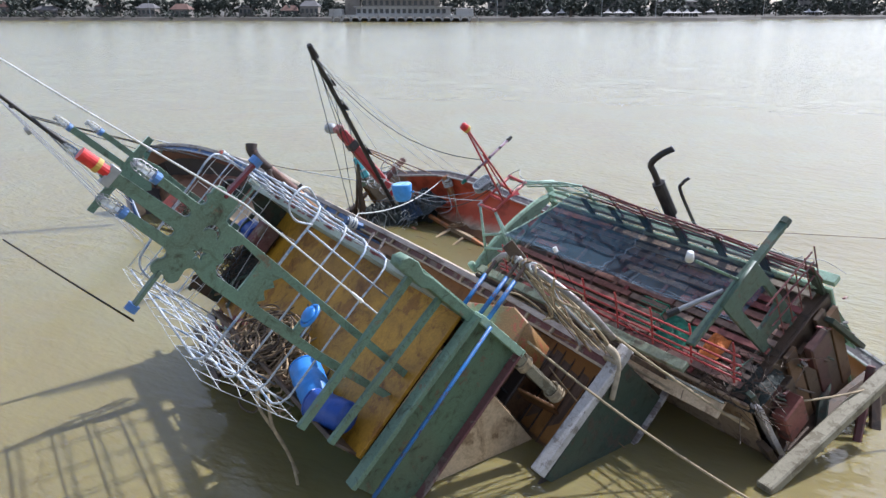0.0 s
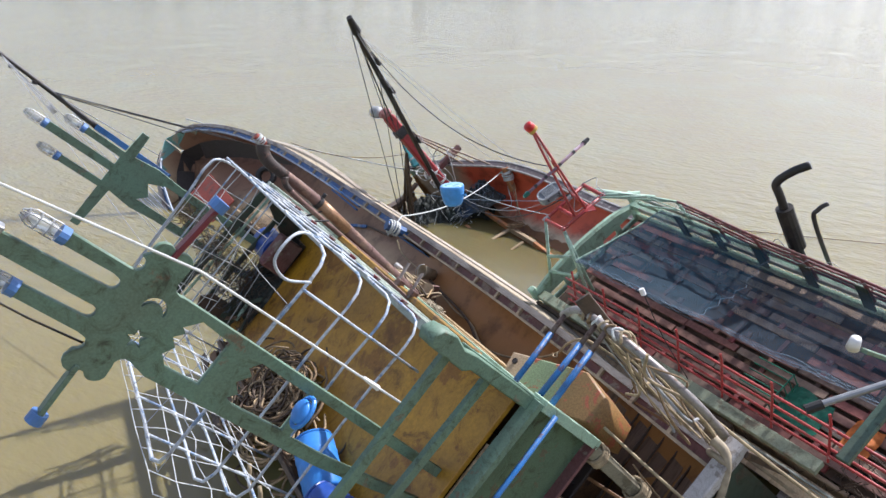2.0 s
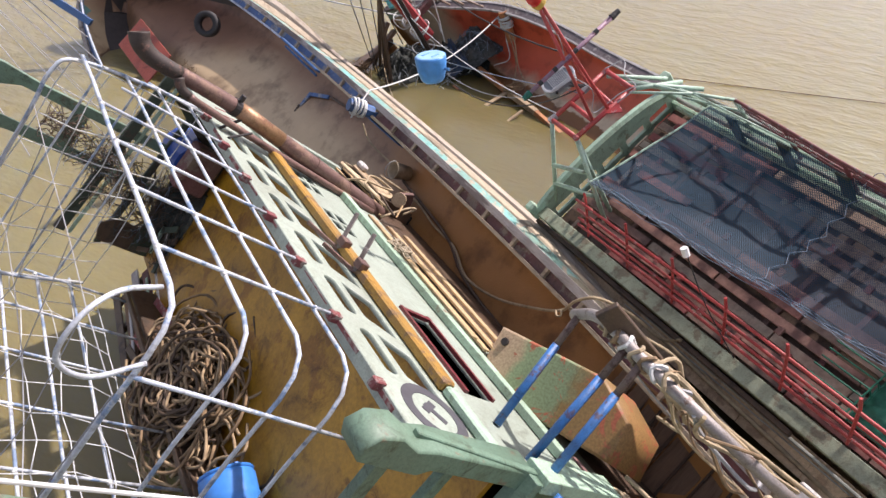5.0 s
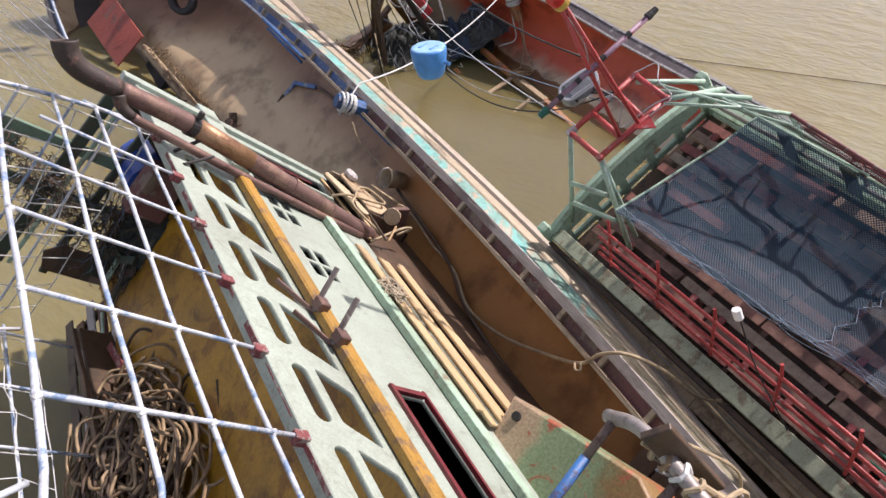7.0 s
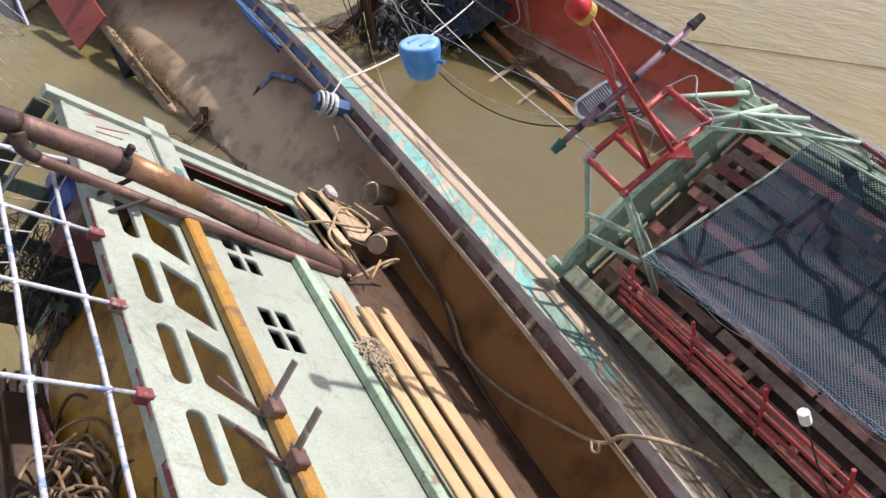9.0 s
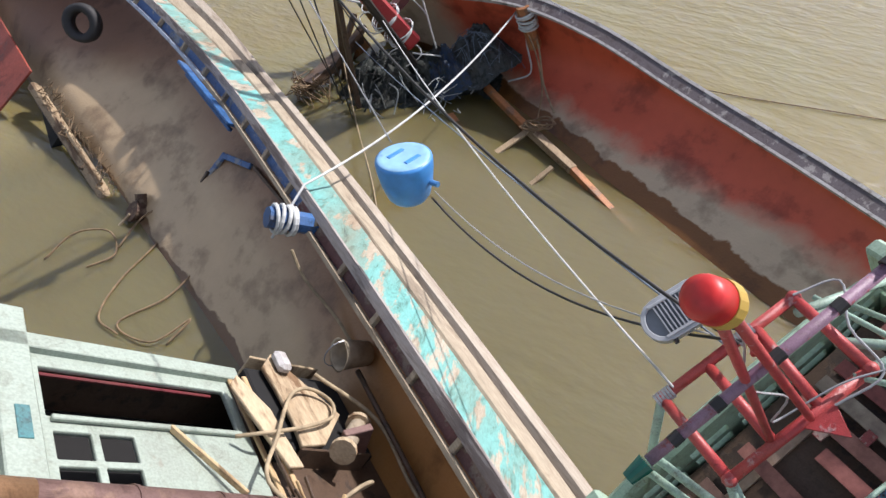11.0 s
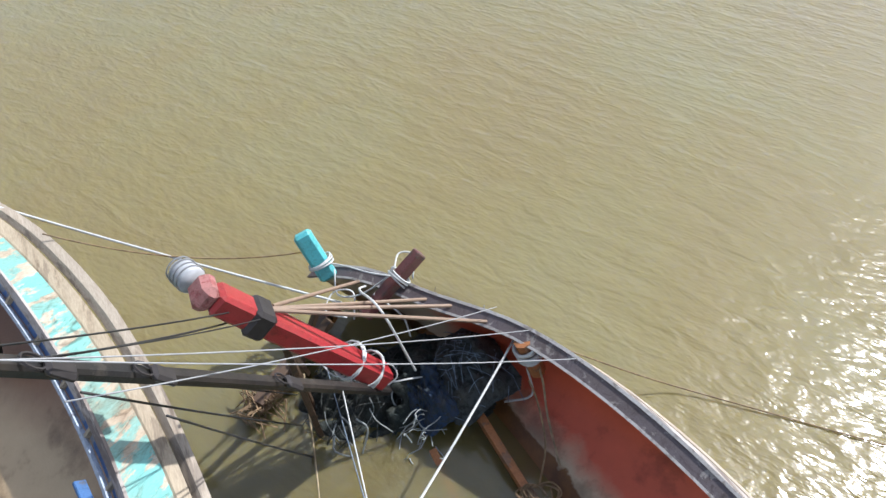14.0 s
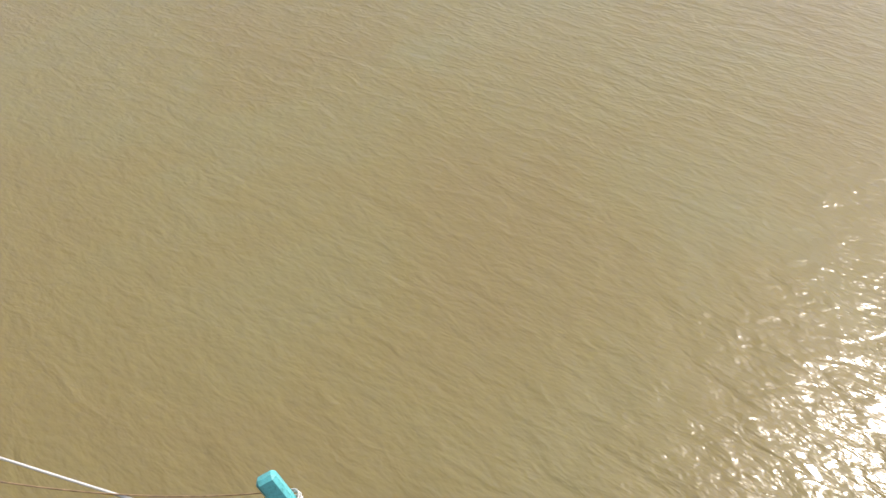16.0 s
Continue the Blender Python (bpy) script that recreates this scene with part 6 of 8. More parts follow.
def drop2(y):
    return spline([(-10, 0.8), (0, 0.4), (3.5, 0.44), (5, 0.9), (7, 1.4), (10.1, 1.75)], y)


part("deck", deck_mesh(BEAM2, RIM2, -9.26, 9.82, drop2, port_drop=0.75), REDDECK, boat2, "red painted inner hull with mud stains", smooth=True)
part("rail_cap", rail_strip(BEAM2, RIM2, -9.3, 9.8, 0.0, 0.2, 0.06, 0.0), CAPDARK, boat2, "dark weathered rail cap")
part("rail_edge", rail_strip(BEAM2, RIM2, -9.3, 9.8, -0.05, 0.05, 0.075, 0.0), STONEWHITE, boat2, "white outer rail edge")
part("rail_edge", rail_strip(BEAM2, RIM2, -9.3, 9.5, 0.2, 0.04, 0.07, 0.0), STONEWHITE, boat2, "white inner rail edge")
# bow timbers
part("stem_head", beam((0.42, 9.4, 2.08), (0.66, 9.8, 2.86), 0.2, 0.3, up=(1, 0, 0), bevel=0.05), CYANPAINT, boat2, "bright cyan stem head")
part("bow_beam", beam((0.55, 8.4, 1.98), (1.86, 8.53, 2.02), 0.18, 0.2, bevel=0.02), WOODMAROON, boat2, "dark maroon bow timber")
def winding(c, d, r, n, pitch, thickness, mat, label, tilt=0.02):
    """Turns of rope wound round a timber."""
    c, d = Vector(c), Vector(d).normalized()
    a, b = frame_of(d)
    bm = bmesh.new()
    for k in range(n):
        o = c + d * pitch * k
        add_tube(bm, [o + (a * math.cos(t) + b * math.sin(t)) * (r + 0.012 * (k % 2)) + d * tilt * math.sin(t + 1.3 * k) for t in (math.pi * i / 8 for i in range(16))], thickness, 6, True)
    part("lashing", bm, mat, boat2, label, smooth=True)


winding((1.30, 8.47, 2.0), (1, 0.1, 0.03), 0.17, 4, 0.035, 0.016, PALEROPE, "white rope turns on the bow timber")
winding((0.50, 9.53, 2.3), (0.3, 0.5, 0.9), 0.2, 3, 0.04, 0.014, PALEROPE, "white rope turns on the stem")
winding((0.24, 7.48, 2.55), (-0.05, 0.1, 1), 0.27, 3, 0.04, 0.013, PALEROPE, "white rope turns on the mast")
winding((0.27, 7.42, 2.15), (-0.05, 0.1, 1), 0.27, 4, 0.035, 0.012, PALEROPE, "", 0.05)
for pts in ([(0.55, 9.5, 2.35), (0.8, 9.2, 2.25), (1.05, 8.8, 2.2), (1.3, 8.45, 2.2)], [(0.6, 9.35, 2.2), (0.4, 9.0, 2.1), (0.7, 8.75, 2.0), (1.3, 8.5, 2.15)], [(1.42, 8.5, 2.2), (1.6, 8.75, 2.1), (1.75, 8.6, 2.0), (1.5, 8.35, 1.9)], [(0.3, 8.6, 2.0), (0.1, 8.85, 2.15), (0.35, 9.1, 2.1), (0.6, 8.9, 2.0), (0.35, 8.55, 1.9)], [(0.9, 8.5, 2.1), (0.95, 8.2, 1.6), (0.8, 8.0, 1.3)]):
    part("lashing", tube(smooth_line(pts, 5), 0.014, 6), PALEROPE, boat2, smooth=True)
bollard(boat2, (1.96, 6.47, 0.55), 0.13, 0.85, ORANGEWOOD, "orange timber bollard", d=(0.22, 0.1, 0.9), turns=6)
part("bollard_tail", tube(smooth_line([(2.1, 6.65, 1.15), (1.85, 6.55, 0.6), (1.6, 6.4, 0.2), (1.2, 6.6, 0.25)], 5), 0.018, 6), PALEROPE, boat2)
part("bollard_tail", tube(smooth_line([(2.2, 6.6, 1.1), (1.95, 6.3, 0.6), (1.6, 6.0, 0.15), (1.3, 5.3, 0.15)], 5), 0.018, 6), ROPE, boat2)
# red mast stub with clamp and lamp, black boom
part("mast", beam((0.31, 7.33, 1.92), (0.12, 7.68, 5.0), 0.36, 0.32, up=(1, 0, 0), bevel=0.05), REDMAST, boat2, "thick red squared mast")
part("mast_cap", beam((0.12, 7.68, 5.0), (0.10, 7.71, 5.24), 0.40, 0.36, up=(1, 0, 0), bevel=0.08), PINKCAP, boat2, "worn pinkish mast cap")
clampm = part("mast_clamp", beam((0.18, 7.57, 4.2), (0.15, 7.61, 4.5), 0.44, 0.40, up=(1, 0, 0), bevel=0.05), DARKSTEEL, boat2, "black steel clamp")
for dx in (-0.1, 0.12):
    part("bolt", tube([(0.12 + dx, 7.85, 4.15), (0.12 + dx, 7.92, 4.15)], 0.03, 6), DARKSTEEL, clampm)
ls = part("mast_lamp", dome((0.05, 7.95, 5.14), (-0.25, 0.9, 0.12), 0.17, 0.38), LAMPPALE, boat2, "grey ribbed plastic lamp", smooth=True)
bm = bmesh.new()
for k in range(4):
    c, a, b = Vector((0.05, 7.95, 5.14)) + Vector((-0.25, 0.9, 0.12)).normalized() * (0.06 + 0.08 * k), *frame_of(Vector((-0.25, 0.9, 0.12)))
    add_tube(bm, [c + (a * math.cos(t) + b * math.sin(t)) * (0.178 - 0.012 * max(0, k - 2)) for t in (math.pi * i / 10 for i in range(20))], 0.010, 5, True)
part("lamp_rib", bm, STEEL, ls, "grey ribs")
part("boom", beam((0.1, 7.4, 1.5), (0.1, 5.35, 8.45), 0.15, 0.13, up=(1, 0, 0), bevel=0.03), BLACKPAINT, boat2, "black timber boom")
part("boom_head", tube([(0.1, 5.35, 8.3), (0.1, 5.2, 8.75)], 0.13, 10, taper=0.08), BLACKPAINT, boat2, "black boom head")
for (y, z) in ((5.9, 6.6), (6.5, 4.6), (5.6, 7.6)):
    blk = part("pulley_block", box(0.16, 0.24, y - 0.09, y + 0.09, z - 0.45, z - 0.2, 0.03), DARKSTEEL, boat2, "dark steel pulley block")
    part("shackle", tube([(0.2, y + 0.07 * math.cos(t), z - 0.12 + 0.1 * math.sin(t)) for t in (math.pi * k / 6 for k in range(12))], 0.014, 5, True), DARKSTEEL, blk)
for p, q in (((0.3, 7.62, 4.3), (1.95, 7.1, 1.55)), ((0.3, 7.66, 4.25), (1.7, 7.65, 1.65)), ((0.3, 7.7, 4.2), (1.45, 8.0, 1.75)), ((0.3, 7.8, 4.1), (0.8, 8.9, 2.1))):
    part("rod", tube([p, q], 0.028, 8), ROD, boat2, "brown steel rod")
part("lashing", tube(smooth_line([(0.8, 8.9, 1.9), (0.9, 8.3, 2.6), (1.1, 7.5, 2.9), (0.6, 7.4, 1.4)], 5), 0.018, 6), PALEROPE, boat2)
part("lashing", tube(smooth_line([(0.35, 7.7, 1.6), (-0.1, 7.9, 1.7), (-0.12, 7.6, 1.5), (0.3, 7.5, 1.45)], 4, True), 0.012, 6, True), PALEROPE, boat2)
part("lashing", tube(smooth_line([(0.35, 7.7, 2.6), (-0.08, 7.9, 2.7), (-0.1, 7.5, 2.5), (0.34, 7.45, 2.45)], 4, True), 0.012, 6, True), PALEROPE, boat2)
part("lashing", tube(smooth_line([(0.2, 7.4, 1.7), (0.7, 7.3, 1.0), (0.4, 7.0, 0.8), (0.9, 6.9, 0.55), (0.5, 6.7, 0.6)], 5), 0.014, 6), PALEROPE, boat2)
for q in ((-1.6, 8.3, 0.6), (-1.9, 7.6, 0.3), (-1.2, 9.0, 1.0)):
    part("strut", beam((-0.05, 7.7, 3.6), q, 0.09, 0.09), WOODDARK, boat2, "dark timber strut")
# timbers in the flooded hold
part("bow_shelf", beam((1.6, 7.7, 0.2), (-0.9, 8.0, 0.2), 0.5, 0.06), DARK, boat2)

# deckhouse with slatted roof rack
# recessed wall coloured black to stand for shade under the overhang
part("port_wall", box(-1.56, -1.5, -8.85, -1.5, -0.3, 2.0), SHADEBLACK, boat2, "wall below the overhang, black for the shade there")
for i in range(9):
    y = -8.95 + i * 0.83
    part("wall_board", box(-1.72 - 0.006 * (i % 2), -1.66, y, y + 0.81, 1.72 + 0.03 * (i % 3), 3.44, 0.01), SIDEPLANK, boat2)
for i in range(13):
    y = -8.6 + i * 0.47
    part("ledge_board", beam((-1.80, y + 0.23, 3.40), (-2.12, y + 0.23, 3.30 - 0.01 * (i % 3)), 0.466, 0.03, bevel=0.004), LEDGEPLANK, boat2)
part("ledge_batten", beam((-1.86, -3.3, 3.45), (-1.86, -8.6, 3.45), 0.035, 0.05), BATTEN, boat2, "pale batten along the ledge")
part("ledge_batten", beam((-1.93, -3.6, 3.42), (-1.90, -8.2, 3.425), 0.015, 0.03), BATTEN, boat2)
part("overhang_lip", beam((-1.76, -8.98, 1.72), (-1.76, -1.5, 1.80), 0.14, 0.16), GREYWOOD, boat2, "grey lip along the wall foot")
# overhang underside, also blackened as shade
part("overhang_floor", box(-1.7, -1.5, -8.9, -1.5, 1.72, 1.78, 0), SHADEBLACK, boat2)
part("starboard_wall", box(1.08, 1.14, -8.9, -1.5, -0.3, 3.5), MINT2, boat2)
part("aft_wall", box(-1.5, 1.08, -8.86, -8.80, -0.3, 3.4), WOODDARK, boat2)
part("front_wall", box(-1.64, 1.08, -1.56, -1.5, -0.3, 3.0), MINT2, boat2)
part("rack_floor", box(-1.62, 1.06, -8.8, -1.6, 3.35, 3.39), WOODDARK, boat2, "dark brown roof under the rack")
part("side_beam", beam((-1.70, -1.45, 3.72), (-1.68, -7.75, 3.70), 0.20, 0.11), OLIVEMINT, boat2, "weathered green side beam")
part("side_beam", beam((-1.84, -1.45, 3.56), (-1.84, -6.4, 3.56), 0.07, 0.12), WOODDARK, boat2, "dark lower batten")
part("side_beam", beam((1.16, -1.45, 3.72), (1.16, -9.0, 3.72), 0.2, 0.12), MINT2, boat2, "weathered green side beam")
fr = [(-1.75, 3.0), (1.2, 3.0), (1.2, 3.62), (0.7, 3.82), (0.0, 3.92), (-0.7, 3.94), (-1.3, 3.88), (-1.75, 3.78)]
holes = [rect(-1.5 + i * 0.53, -1.5 + i * 0.53 + 0.4, 3.42 - 0.0 * i, 3.58, 0.02) for i in range(5)] + [rect(-1.5 + i * 0.53, -1.5 + i * 0.53 + 0.4, 3.14, 3.32, 0.02) for i in range(5)]
plate("front_board", [fr] + holes, 0.06, MINT2, boat2, W((0, -1.5, 0)) @ ACROSS, "green slatted front board with arched top")
part("front_cap", tube(smooth_line([(-1.75, -1.48, 3.8), (-1.3, -1.48, 3.9), (-0.7, -1.48, 3.96), (0.0, -1.48, 3.94), (0.7, -1.48, 3.84), (1.2, -1.48, 3.64)], 4), 0.07, 6), MINT2, boat2, "green capping beam")
for x in (-1.78, 1.22):
    part("corner_knob", beam((x, -1.45, 3.65 if x < 0 else 3.6), (x, -1.4, 3.95 if x < 0 else 3.98), 0.15, 0.17, bevel=0.03), MINT2, boat2, "green corner knob")
# slats of the rack: boards along, cleats across, some missing
rnd = random.Random(11)
for i in range(12):
    x = -1.45 + i * 0.21
    y = -8.7
    while y < -1.8:
        ln = rnd.choice((1.1, 1.6, 2.2))
        y2 = min(y + ln, -1.7)
        if rnd.random() > 0.10:
            part("slat", beam((x + rnd.uniform(-0.01, 0.01), y, 3.5 + rnd.uniform(-0.02, 0.03)), (x + rnd.uniform(-0.015, 0.015), y2 - 0.03, 3.5 + rnd.uniform(-0.02, 0.03)), 0.125, 0.035, bevel=0), SLAT, boat2)
        y = y2
for k in range(9):
    y = -8.5 + k * 0.82
    part("cleat", beam((-1.6, y, 3.42), (1.05, y + 0.02, 3.42), 0.07, 0.06, bevel=0), SLAT, boat2)
for k in range(46):
    i = rnd.randrange(11)
    y = rnd.uniform(-8.6, -1.9)
    part("cleat", beam((-1.45 + i * 0.21 + 0.05, y, 3.52), (-1.45 + i * 0.21 + 0.16, y, 3.52), 0.08, 0.05, bevel=0), FADEDRED if k % 2 else SLAT, boat2)
# red pipe rails, port
for j, z in enumerate((3.86, 3.96, 4.12, 4.32)):
    part("red_rail", tube(smooth_line([(-1.52 + 0.06 * j, -2.3, z), (-1.5 + 0.06 * j, -4.5, z + 0.02), (-1.5 + 0.06 * j, -6.7, z - 0.01), (-1.52 + 0.06 * j, -8.8, z)], 4), 0.022, 7), REDPIPE, boat2, "red pipe rail" if j == 0 else "", smooth=True)
for k in range(8):
    y = -2.5 - k * 0.88
    part("red_post", tube([(-1.54, y, 3.72), (-1.3, y, 4.36), (-1.24, y + 0.03, 4.5)], 0.02, 7), REDPIPE, boat2)
# starboard cage: posts, rails, gusset boards, netting
CAGE = [(-1.75, 0.95, 4.25), (-3.17, 1.02, 4.57), (-4.04, 0.95, 4.59), (-4.93, 0.9, 4.55), (-5.85, 0.9, 4.5), (-6.8, 0.9, 4.44), (-7.75, 0.91, 4.32), (-8.75, 0.92, 4.2)]
for j, (dz, dx) in enumerate(((0.0, 0.0), (-0.17, 0.05), (-0.34, 0.09), (-0.50, 0.13))):
    line = [(x + dx, y, z + dz) for y, x, z in CAGE[1:]]
    part("cage_rail", tube(smooth_line(line, 4), 0.02 if j else 0.024, 8), DULLRED, boat2, "red pipe cage rail" if j == 0 else "", smooth=True)
APEX = Vector((0.6, -2.94, 5.01))
for p, q, r in (((1.02, -3.17, 4.57), (0.55, -1.62, 4.55), 0.022), (APEX, (0.4, -1.62, 4.85), 0.02), (APEX, (1.02, -3.17, 4.57), 0.022), (APEX, (0.95, -1.72, 4.2), 0.02), (APEX, (0.1, -2.2, 5.16), 0.02), ((1.05, -3.17, 4.3), (0.9, -2.2, 4.2), 0.018), (APEX, (0.86, -4.3, 4.5), 0.012)):
    part("cage_brace", tube([p, q], r, 8), MINTPIPE, boat2, "pale green cage pipe", smooth=True)
for k, (y, x, z) in enumerate(CAGE[1:]):
    part("cage_post", tube([(x + 0.16, y - 0.02, 3.72), (x, y, z)], 0.03, 8), MINTPIPE if k == 0 else DULLRED, boat2, smooth=True)
    part("gusset", beam((1.0, y + 0.02, 3.45), (0.93, y + 0.07, 4.22), 0.035, 0.2, up=(0, 1, 0), bevel=0.012), GREENDARK, boat2, "dark green upright board")
for k in range(6):
    y0, x0, z0 = CAGE[k + 1]
    y1, x1, z1 = CAGE[k + 2]
    m = 0.5
    pts = [(x0 + 0.06, y0 - 0.08, z0 - 0.25), (x0 - 0.05, y0 + (y1 - y0) * 0.3, z0 - 0.03), (x0 - 0.06, y0 + (y1 - y0) * 0.7, z0 - 0.04), (x1 + 0.01, y1 + 0.02, z1 - 0.02)]
    part("cage_brace", tube(smooth_line(pts, 4), 0.014, 7), DULLRED, boat2, smooth=True)
rnd = random.Random(71)
for k in range(5):
    y = -5.2 - 0.75 * k
    a = Vector((0.9, y, 4.5))
    pts = [a + Vector((rnd.uniform(-0.08, 0.1), -0.22 * i + rnd.uniform(-0.1, 0.1), rnd.uniform(-0.22, 0.06))) for i in range(6)]
    part("loose_wire", tube(smooth_line(pts, 4), 0.005, 5), GREYROPE, boat2)
for j, (x, z) in enumerate(((0.98, 3.62), (1.04, 3.78), (1.09, 3.93), (1.13, 4.06))):
    part("inner_batten", beam((x, -1.8, z), (x, -8.7, z - 0.02), 0.035, 0.085), (MINT2, BATTEN)[j % 2], boat2, "pale green side batten" if j == 0 else "")
# net canopy
bm = bmesh.new()
rows = []
for i in range(25):
    y = -2.65 - i * 0.23
    f = i / 24
    row = []
    for j in range(13):
        g = j / 12
        x = (-1.15 + 0.55 * f) * (1 - g) + 0.98 * g
        z = (4.82 - 0.75 * f) * (1 - g) + (4.2 - 0.1 * f) * g - 0.22 * math.sin(math.pi * g) * (0.4 + 0.6 * math.sin(math.pi * min(1, f * 1.3))) + 0.045 * noise.noise((x * 3, y * 3, 0)) + 0.02 * math.sin(9 * x + 4 * y)
        row.append((x, y, z))
    rows.append(row)
loft(rows[:12], bm=bm)
part("net_canopy", bm, NETBLUE, boat2, "dark blue shade net sagging over the rack", smooth=True)
bm = bmesh.new()
loft(rows[11:], bm=bm)
part("net_canopy", bm, NETBLACK, boat2, "coarser black net over the aft rack", smooth=True)
for o in range(5):
    part("net_edge", tube(smooth_line([Vector(r[0]) + Vector((0.05 * math.sin(k * 2.1 + o * 1.9) + 0.012 * o, 0, 0.04 * math.cos(k * 1.7 + o))) for k, r in enumerate(rows[::2])], 4), 0.004, 5), NETEDGE, boat2, "pale blue gathered net edge" if o == 0 else "")
part("net_seam", tube([Vector(rows[11][j]) + Vector((0, 0.05 * (-1) ** j, 0.02)) for j in range(13)], 0.005, 5), NETEDGE, boat2, "blue lacing cord")
part("net_edge", tube(smooth_line([r for r in rows[0][::3]], 4), 0.016, 6), MINTPIPE, boat2)
bm = bmesh.new()
loft([[tuple(APEX), (0.92, -1.85, 4.2), (1.1, -1.85, 3.85)], [(0.85, -3.1, 4.72), (1.03, -3.17, 4.5), (1.13, -3.2, 3.95)], [(0.86, -4.0, 4.58), (0.98, -4.1, 4.4), (1.13, -4.2, 3.95)], [(0.86, -5.0, 4.52), (0.97, -5.0, 4.3), (1.12, -5.0, 3.95)], [(0.88, -6.4, 4.42), (0.97, -6.4, 4.2), (1.1, -6.4, 3.95)]], bm=bm)
part("side_net", bm, NETGREEN, boat2, "green netting on the cage side")
# beacon platform: red square frame on green legs
PL = {"a": (-0.80, -1.55, 5.13), "b": (-0.84, -2.19, 5.17), "c": (0.24, -1.64, 5.17), "d": (0.20, -2.23, 5.14), "e": (-0.50, -2.20, 5.16), "f": (-0.44, -1.58, 5.14), "g": (-0.16, -2.22, 5.15), "h": (-0.06, -1.62, 5.16)}
for u, v in ("ab", "bd", "dc", "ca", "ef", "gh"):
    part("platform_bar", tube([PL[u], PL[v]], 0.037, 10), REDPIPE, boat2, "worn red pipe", smooth=True)
for u in "abcd":
    bm = bmesh.new()
    bmesh.ops.create_icosphere(bm, subdivisions=2, radius=0.05, matrix=W(PL[u]))
    part("elbow", bm, REDPIPE, boat2, smooth=True)
for p, q in ((PL["a"], (-1.42, -1.52, 3.7)), (PL["b"], (-1.2, -2.5, 3.7)), (PL["b"], (-1.0, -2.35, 3.6)), ((-1.15, -1.55, 4.4), (-1.0, -2.25, 4.55)), ((-1.28, -1.53, 4.05), (-1.1, -2.3, 4.1)), (PL["d"], (0.9, -2.3, 4.6)), ((0.19, -1.72, 5.15), (1.05, -1.7, 4.2)), ((0.2, -2.0, 5.14), (1.0, -2.6, 4.5))):
    part("platform_leg", tube([p, q], 0.034, 9), MINTPIPE, boat2, "pale green pipe leg", smooth=True)
plate("gusset_plate", [[(-0.12, 0.0), (0.12, 0.0), (0.03, -0.2)]], 0.02, REDPIPE, boat2, W((-0.2, -2.24, 5.16)), "red triangular gusset plate", bevel=0.003)
for u, v, f in (("c", "a", 0.3), ("c", "a", 0.92)):
    c, d = Vector(PL[u]).lerp(Vector(PL[v]), f), (Vector(PL[v]) - Vector(PL[u])).normalized()
    for k in range(6):
        part("wire_wrap", tube([c + d * 0.022 * k, c + d * (0.022 * k + 0.017)], 0.05, 10), GREYROPE, boat2, "grey wire wrapping" if k == 0 else "")
# beacon post, crossarm, lamps
part("beacon_post", tube([(-0.50, -2.17, 5.16), (-0.46, -2.16, 6.3), (-0.43, -2.16, 7.3)], 0.025, 10), REDPIPE, boat2, "red beacon post", smooth=True)
part("beacon_post", tube([(-0.25, -2.23, 5.2), (-0.33, -2.19, 6.3), (-0.40, -2.17, 7.28)], 0.025, 10), REDPIPE, boat2, "red beacon post", smooth=True)
part("post_tie", beam((-0.5, -2.15, 6.3), (-0.3, -2.17, 6.32), 0.03, 0.09, bevel=0.01), REDPIPE, boat2)
part("beacon_stay", tube([(-0.36, -2.14, 6.5), (-0.1, -1.66, 5.17)], 0.018, 8), REDPIPE, boat2, smooth=True)
part("post_wire", tube(smooth_line([(-0.42, -2.13, 7.2), (-0.36, -2.10, 6.6), (-0.46, -2.12, 6.1), (-0.3, -2.16, 5.6), (-0.42, -2.12, 5.22), (0.0, -2.2, 5.22), (0.25, -2.3, 5.2)], 5), 0.007, 6), GREYROPE, boat2, "thin white wire wound down the post")
part("post_wire", tube(smooth_line([(0.24, -1.64, 5.22), (0.5, -1.75, 5.18), (0.3, -2.0, 5.22), (0.22, -2.3, 5.2), (-0.1, -2.26, 5.18)], 5), 0.008, 6), GREYROPE, boat2)
bd = Vector((-0.35, 0.1, 1)).normalized()
ba, bb = frame_of(bd)
bo = Vector((-0.42, -2.18, 7.32))
bm = bmesh.new()
loft([[bo + bd * h + (ba * math.cos(t) + bb * math.sin(t)) * q for q, h in ((0.078, 0.0), (0.088, 0.02), (0.087, 0.10), (0.080, 0.125), (0.05, 0.143), (0.0, 0.148))] for t in (2 * math.pi * k / 24 for k in range(25))], bm=bm)
bmesh.ops.remove_doubles(bm, verts=bm.verts, dist=1e-4)
bcn = part("beacon", bm, REDPLASTIC, boat2, "red plastic beacon lens", smooth=True)
part("gasket", tube([bo - bd * 0.045, bo - bd * 0.03, bo + bd * 0.012, bo + bd * 0.02], 0.093, 18), YELLOW, bcn, "yellow rubber gasket")
part("crossarm", tube([(-1.05, -2.14, 6.33), (0.36, -2.2, 6.35)], 0.03, 9), LILACPIPE, boat2, "flaking lilac pipe arm", smooth=True)
for f in (0.12, 0.3, 0.55, 0.8):
    c = Vector((-1.05, -2.14, 6.33)).lerp(Vector((0.36, -2.2, 6.35)), f)
    part("tape", tube([c - Vector((0.03, 0, 0)), c + Vector((0.03, 0, 0))], 0.034, 9), BLACKROPE, boat2)
